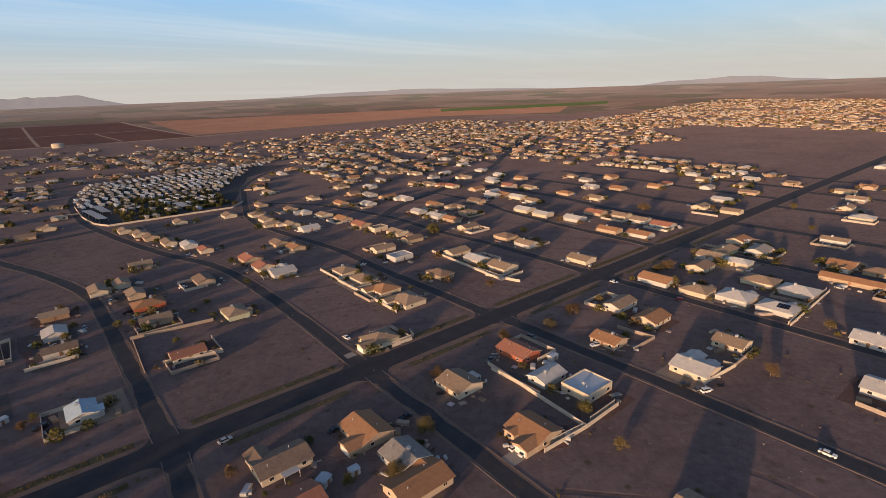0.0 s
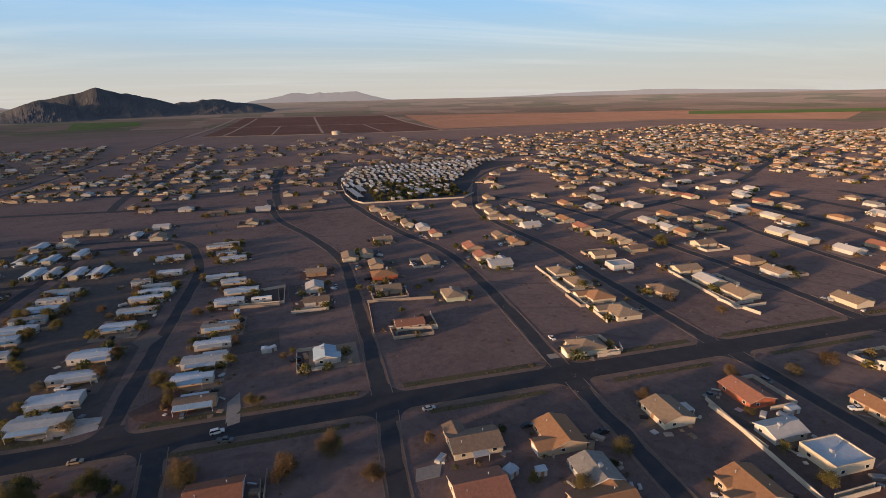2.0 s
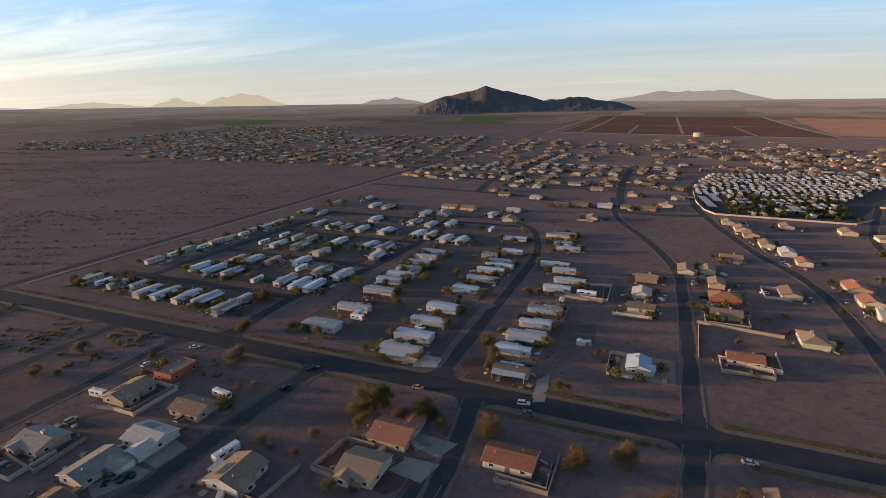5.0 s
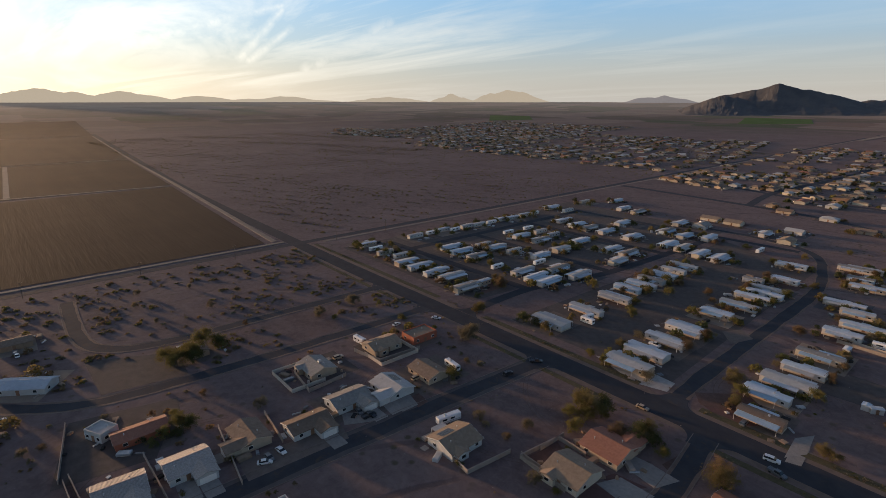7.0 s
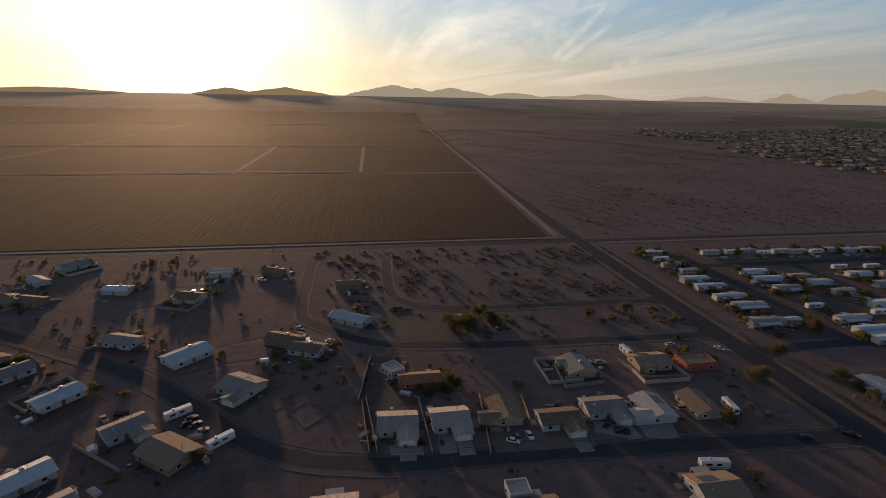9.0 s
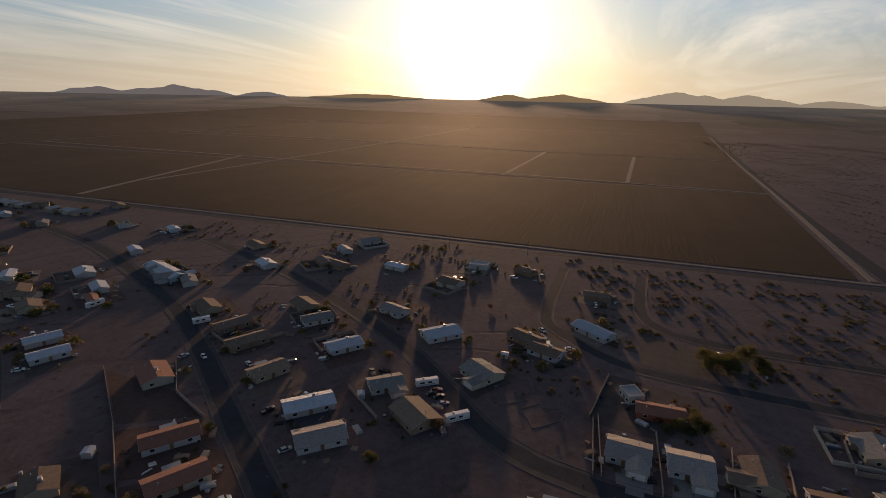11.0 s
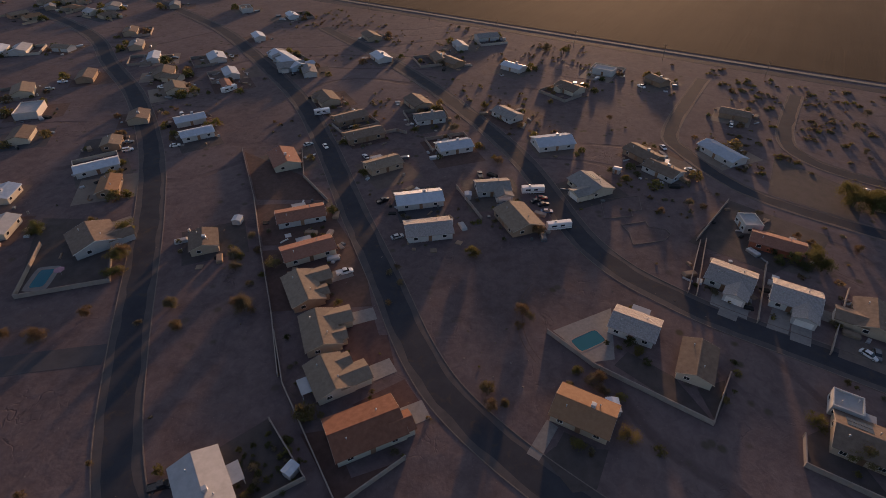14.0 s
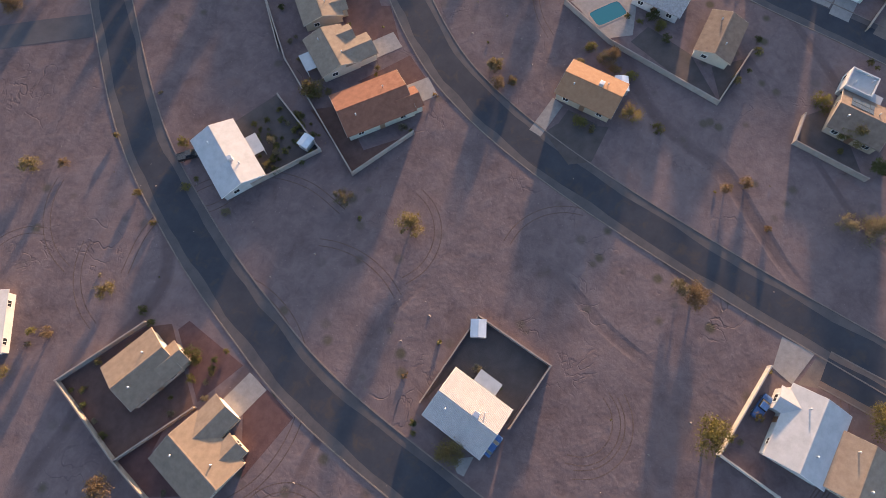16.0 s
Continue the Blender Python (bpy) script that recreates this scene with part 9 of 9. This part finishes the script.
park_trees = [(RNG.uniform(70, 178), RNG.uniform(562, 690), RNG.uniform(3, 7.0)) for k in range(330)] + [(RNG.uniform(62, 225), RNG.uniform(700, 850), RNG.uniform(3, 5)) for k in range(200)]
clumps("park_trees", park_trees, "dark green trees among the trailers", [FOLIAGE["green"], FOLIAGE["olive"]], 60, "trees", 0.14)


# ---- ranges on the horizon ----
def ridge(name, azimuth, span, height, material, seed, dist=4785.0, rough=0.45, label="", peak=0.5, sharp=0.5):
    """A range of hills across the view: azimuth and span in degrees, height of its top over the eye's level in degrees."""
    bm = bmesh.new()
    nu, nv = 150, 14
    top = (113.0 + dist * math.tan(radians(height)) - land_height(dist, 0)) / 0.84
    rows = []
    for i in range(nu + 1):
        u = i / nu
        a = radians(azimuth + (0.5 - u) * span)
        envelope = math.sin(math.pi * u) ** 0.7
        cone = max(0.0, 1.0 - abs(u - peak) / (peak if u < peak else 1.0 - peak))
        crest = sharp * cone ** 1.15 + (0.84 - sharp) * envelope + rough * 0.6 * envelope * noise.fractal((u * 4.0 + seed * 7.3, seed, 0.0), 1.15, 2.1, 6)
        crest = max(crest, 0.03 * envelope)
        row = []
        for j in range(nv + 1):
            v = j / nv
            r = dist - (420.0 if dist < 4000 else 60.0) * (1 - v)
            g = land_height(r, 0) - 3
            relief = 0.05 * noise.fractal((u * 14 + seed, v * 4.0, seed), 0.9, 2.0, 5) * math.sin(math.pi * v)
            z = g + top * max(crest * v ** 1.5 + relief * envelope * (0.3 + crest), 0.0)
            row.append(bm.verts.new((r * math.cos(a), r * math.sin(a), z)))
        rows.append(row)
    for a, b in zip(rows, rows[1:]):
        for j in range(nv):
            bm.faces.new((a[j], a[j + 1], b[j + 1], b[j]))
    bmesh.ops.recalc_face_normals(bm, faces=bm.faces)
    if sum(f.normal.z for f in bm.faces) < 0:
        bmesh.ops.reverse_faces(bm, faces=bm.faces)
    ob = part(name, bm, material)
    return tagged(ob, label or "hazy desert range on the horizon", "mountain", kind="structure")


ridge("hill", 107.4, 17.0, 1.3, ROCK_NEAR, 3, 3750.0, 0.3, "dark rocky hill rising from the plain", 0.48, 0.55)
ridge("hill", 98.5, 12.0, 0.16, ROCK_NEAR, 4, 3800.0, 0.5, "low dark foothills beside a rocky hill", 0.3, 0.3)
ridge("hill", 111.5, 8.0, 0.30, ROCK_NEAR, 9, 3600.0, 0.4, "low dark spur of a rocky hill", 0.4, 0.3)
# the ranges below glow with the haze emission of their rock materials
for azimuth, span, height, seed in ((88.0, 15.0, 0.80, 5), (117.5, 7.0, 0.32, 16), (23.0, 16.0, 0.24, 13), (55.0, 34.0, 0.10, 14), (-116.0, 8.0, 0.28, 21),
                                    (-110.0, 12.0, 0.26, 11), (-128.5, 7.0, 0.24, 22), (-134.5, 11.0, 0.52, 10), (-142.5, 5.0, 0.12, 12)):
    ridge("mountain", azimuth, span, height, ROCK_FAR_HAZE, seed)
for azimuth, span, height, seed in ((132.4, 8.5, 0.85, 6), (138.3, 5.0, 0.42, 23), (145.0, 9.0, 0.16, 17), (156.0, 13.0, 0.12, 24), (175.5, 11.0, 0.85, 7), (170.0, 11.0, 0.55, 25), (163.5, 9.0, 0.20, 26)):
    ridge("mountain", azimuth, span, height, ROCK_PALE_HAZE, seed, 4790.0)
ridge("mountain", -153.0, 13.0, 0.10, ROCK_WEST_HAZE, 18, 4780.0)
ridge("mountain", -167.6, 6.5, 0.30, ROCK_WEST_HAZE, 9, 4780.0)
ridge("mountain", -173.0, 10.0, 0.34, ROCK_WEST_HAZE, 8, 4770.0, 0.5, "dark rocky hill below the setting sun")

# water tank beyond the houses
tank = thing("water_tank", 97, 1679, label="large pale round water tank", category="water tank")
bm = bmesh.new()
bmesh.ops.create_cone(bm, cap_ends=True, segments=32, radius1=14, radius2=14, depth=11, matrix=Matrix.Translation((0, 0, 5.4)))
part("shell", bm, WALLS["cream"], tank)
bm = bmesh.new()
bmesh.ops.create_cone(bm, cap_ends=True, segments=32, radius1=14.3, radius2=0.5, depth=1.6, matrix=Matrix.Translation((0, 0, 11.7)))
part("lid", bm, ROOFS["white"], tank)
for k in range(9):
    pole(-364, 200 + k * 48.0, 90)
for k in range(8):
    pole(-366, 120 - k * 60.0, 90)

# back yard walls of the middle distance
for o in [o for o in scene.objects if o.parent is None and o.get("category") == "house"]:
    p = o.matrix_world.translation
    r = math.hypot(p.x, p.y)
    if 200 < r < 540 and RNG.random() < 0.42:
        a = o.matrix_world.to_euler().z
        side, w, d = RNG.choice((-1, 1)), RNG.uniform(8.5, 10.5), RNG.uniform(12, 16)
        c, s = math.cos(a), math.sin(a)
        pts = [(p.x + c * u - s * v * side, p.y + s * u + c * v * side) for u, v in ((-w, 1.0), (-w, d), (w, d), (w, 1.0))]
        if all(off_road(q[0], q[1], 1.5) for q in pts):
            block_wall(pts, RNG.choice((BLOCK, BLOCK, BLOCK_WHITE)), posts=False)


# ---- marks on the bare lots ----
def tyre_track(x, y, radius, a0, a1):
    """Two parallel wheel ruts bent to an arc."""
    arc = [(x + radius * math.cos(a0 + (a1 - a0) * k / 6), y + radius * math.sin(a0 + (a1 - a0) * k / 6)) for k in range(7)]
    arc2 = [(x + (radius + 1.6) * math.cos(a0 + (a1 - a0) * k / 6), y + (radius + 1.6) * math.sin(a0 + (a1 - a0) * k / 6)) for k in range(7)]
    for points in (arc, arc2):
        ribbon("wheel_rut", points, 0.26, RUT, "curved wheel rut in bare soil", "rut", lift=0.007)


TRACKS = random.Random(5)
for x, y, r, a0, a1 in ((30, -108, 6, 0.4, 5.2), (24, -95, 9, 3.4, 5.6), (4, -34, 22, 2.6, 3.6), (-26, -34, 12, 1.0, 3.0), (-14, 22, 7, 0.2, 2.8), (-14, 22, 9.5, 0.4, 2.6), (-40, 6, 14, 3.4, 4.8), (6, -70, 18, 5.0, 6.1)):
    tyre_track(x, y, r, a0, a1)
for k in range(34):
    tyre_track(TRACKS.uniform(-150, 220), TRACKS.uniform(-140, 230), TRACKS.uniform(5, 40), TRACKS.uniform(0, 6.28), TRACKS.uniform(0, 6.28) * 0.4 + TRACKS.uniform(0, 4))


def stones(name, spots, label):
    rng = random.Random(name)
    verts, faces = [], []
    for x, y, s in spots:
        o = len(verts)
        for a, b, c in ((1, 0, 0), (0, 1, 0), (-1, 0, 0), (0, -1, 0), (0, 0, 0.8)):
            verts.append((x + a * s * rng.uniform(0.6, 1.2), y + b * s * rng.uniform(0.6, 1.2), (c * s * rng.uniform(0.6, 1.1)) - 0.02))
        faces += [[o, o + 1, o + 4], [o + 1, o + 2, o + 4], [o + 2, o + 3, o + 4], [o + 3, o, o + 4]]
    mesh = bpy.data.meshes.new(name)
    mesh.from_pydata(verts, [], faces)
    mesh.materials.append(STONE)
    return tagged(new(name, mesh), label, "stones", kind="stuff")


loose = []
for k in range(5200):
    x, y = TRACKS.uniform(-170, 240), TRACKS.uniform(-170, 330)
    if noise.noise((x * 0.04, y * 0.04, 8.0)) > TRACKS.uniform(-0.1, 0.6):
        loose.append((x, y, TRACKS.choice((0.10, 0.14, 0.2, 0.34)) * TRACKS.uniform(0.8, 1.3)))
stones("loose_stones", loose, "loose stones scattered over bare lots")

# shrubs in the yards, bigger trees among the mobile homes, cars in the drives
PLANT = random.Random(21)
for o in [o for o in scene.objects if o.parent is None and o.get("category") in ("house", "mobile home")]:
    p = o.matrix_world.translation
    r = math.hypot(p.x, p.y)
    a0 = o.matrix_world.to_euler().z
    c, s = math.cos(a0), math.sin(a0)
    if o["category"] == "house" and r < 175:
        for k in range(4):
            u, v = PLANT.uniform(-9, 9), PLANT.choice((-1, 1)) * PLANT.uniform(7.5, 10)
            if not off_road(p.x + c * u - s * v, p.y + s * u + c * v, 1.0):
                continue
            tree(p.x + c * u - s * v, p.y + s * u + c * v, PLANT.uniform(0.9, 2.1), PLANT.choice(("olive", "green", "gold", "dusty")), PLANT.uniform(0.6, 0.9))
    for k in range(3 if o["category"] == "mobile home" else 0):
        u, v = PLANT.choice(((PLANT.uniform(-9, 9), PLANT.choice((-1, 1)) * PLANT.uniform(6.2, 7.6)), (PLANT.choice((-1, 1)) * PLANT.uniform(9.5, 11.5), PLANT.uniform(-5, 5))))
        q = (p.x + c * u - s * v, p.y + s * u + c * v)
        if off_road(q[0], q[1], 1.0):
            tree(q[0], q[1], PLANT.uniform(2.0, 5.8), PLANT.choice(("olive", "gold", "green", "brown", "olive", "dusty")), PLANT.uniform(0.7, 1.0))
    if 170 < r < 420 and PLANT.random() < (0.3 if o["category"] == "house" else 0.35):
        u, v = (PLANT.uniform(-4, 4), PLANT.choice((-1, 1)) * (12.5 if o["category"] == "house" else 6.0))
        q = (p.x + c * u - s * v, p.y + s * u + c * v)
        if off_road(q[0], q[1], 2.5):
            car(q[0], q[1], math.degrees(a0) + PLANT.choice((0, 90)), PLANT.choice(("sedan", "suv", "pickup")), PLANT.choice(("white", "white", "silver", "grey", "black", "tan")))


def yard_clutter(name, homes, label, least=4, most=11):
    """Bins, tables, crates, carts and tarpaulins lying about the yards: small boxes with a sloped lid, in one mesh."""
    rng = random.Random(name)
    verts, faces, mats = [], [], []
    for x, y in homes:
        for k in range(rng.randint(least, most)):
            t, q = rng.uniform(0, 6.28), rng.uniform(8.0, 13.0)
            px, py = x + q * math.cos(t), y + q * math.sin(t)
            if not off_road(px, py, 1.5):
                continue
            a, b, h = rng.choice(((0.4, 0.4, 1.1), (0.9, 0.5, 0.8), (1.4, 0.8, 0.6), (0.6, 0.6, 0.5), (2.2, 1.0, 1.2), (0.3, 1.6, 0.4), (1.1, 1.1, 0.25)))
            c, s = math.cos(t * 3), math.sin(t * 3)
            o = len(verts)
            for m, z in ((1.0, -0.05), (1.0, h * 0.8), (0.8, h)):
                verts += [(px + c * u * a * m - s * v * b * m, py + s * u * a * m + c * v * b * m, z) for u, v in ((-1, -1), (1, -1), (1, 1), (-1, 1))]
            tint = rng.randrange(7)
            for r in (0, 4):
                for i in range(4):
                    faces.append([o + r + i, o + r + (i + 1) % 4, o + r + 4 + (i + 1) % 4, o + r + 4 + i])
            faces.append([o + 8, o + 9, o + 10, o + 11])
            mats += [tint] * 9
    mesh = bpy.data.meshes.new(name)
    mesh.from_pydata(verts, [], faces)
    for m in (WOOD, METAL, RUBBER, ROOFS["white"], BLOCK, PAINTS["grey"], WALLS["brown"]):
        mesh.materials.append(m)
    mesh.polygons.foreach_set("material_index", mats)
    return tagged(new(name, mesh), label, "clutter", kind="stuff")


yard_clutter("yard_clutter", [o.matrix_world.translation.xy for o in scene.objects if o.parent is None and o.get("category") in ("house", "mobile home") and o.matrix_world.translation.length > 135], "bins, crates and garden things scattered in yards")
yard_clutter("distant_clutter", [(x, y) for x, y, a in far if math.hypot(x, y) < 1500], "cars, sheds and bins beside far houses", 1, 4)


def lots(name, spots, label):
    """Thin beds of gravel, bare soil or concrete on which the houses stand, each of its own tone."""
    rng = random.Random(name)
    verts, faces, mats = [], [], []
    for x, y, turn in spots:
        w, d = rng.uniform(8.5, 11.5), rng.uniform(9, 14)
        c, s = math.cos(turn), math.sin(turn)
        u0, v0 = rng.uniform(-2, 2), rng.uniform(-4, 4)
        z = land_height(x, y) + rng.uniform(0.010, 0.029)
        o = len(verts)
        verts += [(x + c * (u0 + a * w) - s * (v0 + b * d), y + s * (u0 + a * w) + c * (v0 + b * d), z) for a, b in ((-1, -1), (1, -1), (1, 1), (-1, 1))]
        faces.append([o, o + 1, o + 2, o + 3])
        mats.append(rng.choices(range(6), (3, 3, 2, 1.2, 2.4, 1))[0])
    mesh = bpy.data.meshes.new(name)
    mesh.from_pydata(verts, [], faces)
    for m in (GRAVEL_GREY, YARD_DARK, YARD_RED, GRAVEL_ROAD, SHOULDER, TRACK):
        mesh.materials.append(m)
    mesh.polygons.foreach_set("material_index", mats)
    return tagged(new(name, mesh), label, "yards", kind="stuff")


def bearing(o):
    return (o.matrix_world.translation.x, o.matrix_world.translation.y, o.matrix_world.to_euler().z)


lots("yard_ground", [bearing(o) for o in scene.objects if o.parent is None and o.get("category") in ("house", "mobile home") and o.matrix_world.translation.length > 165]
     + [p for p in far if math.hypot(p[0], p[1]) < 1950], "gravel and soil yards of differing tone")
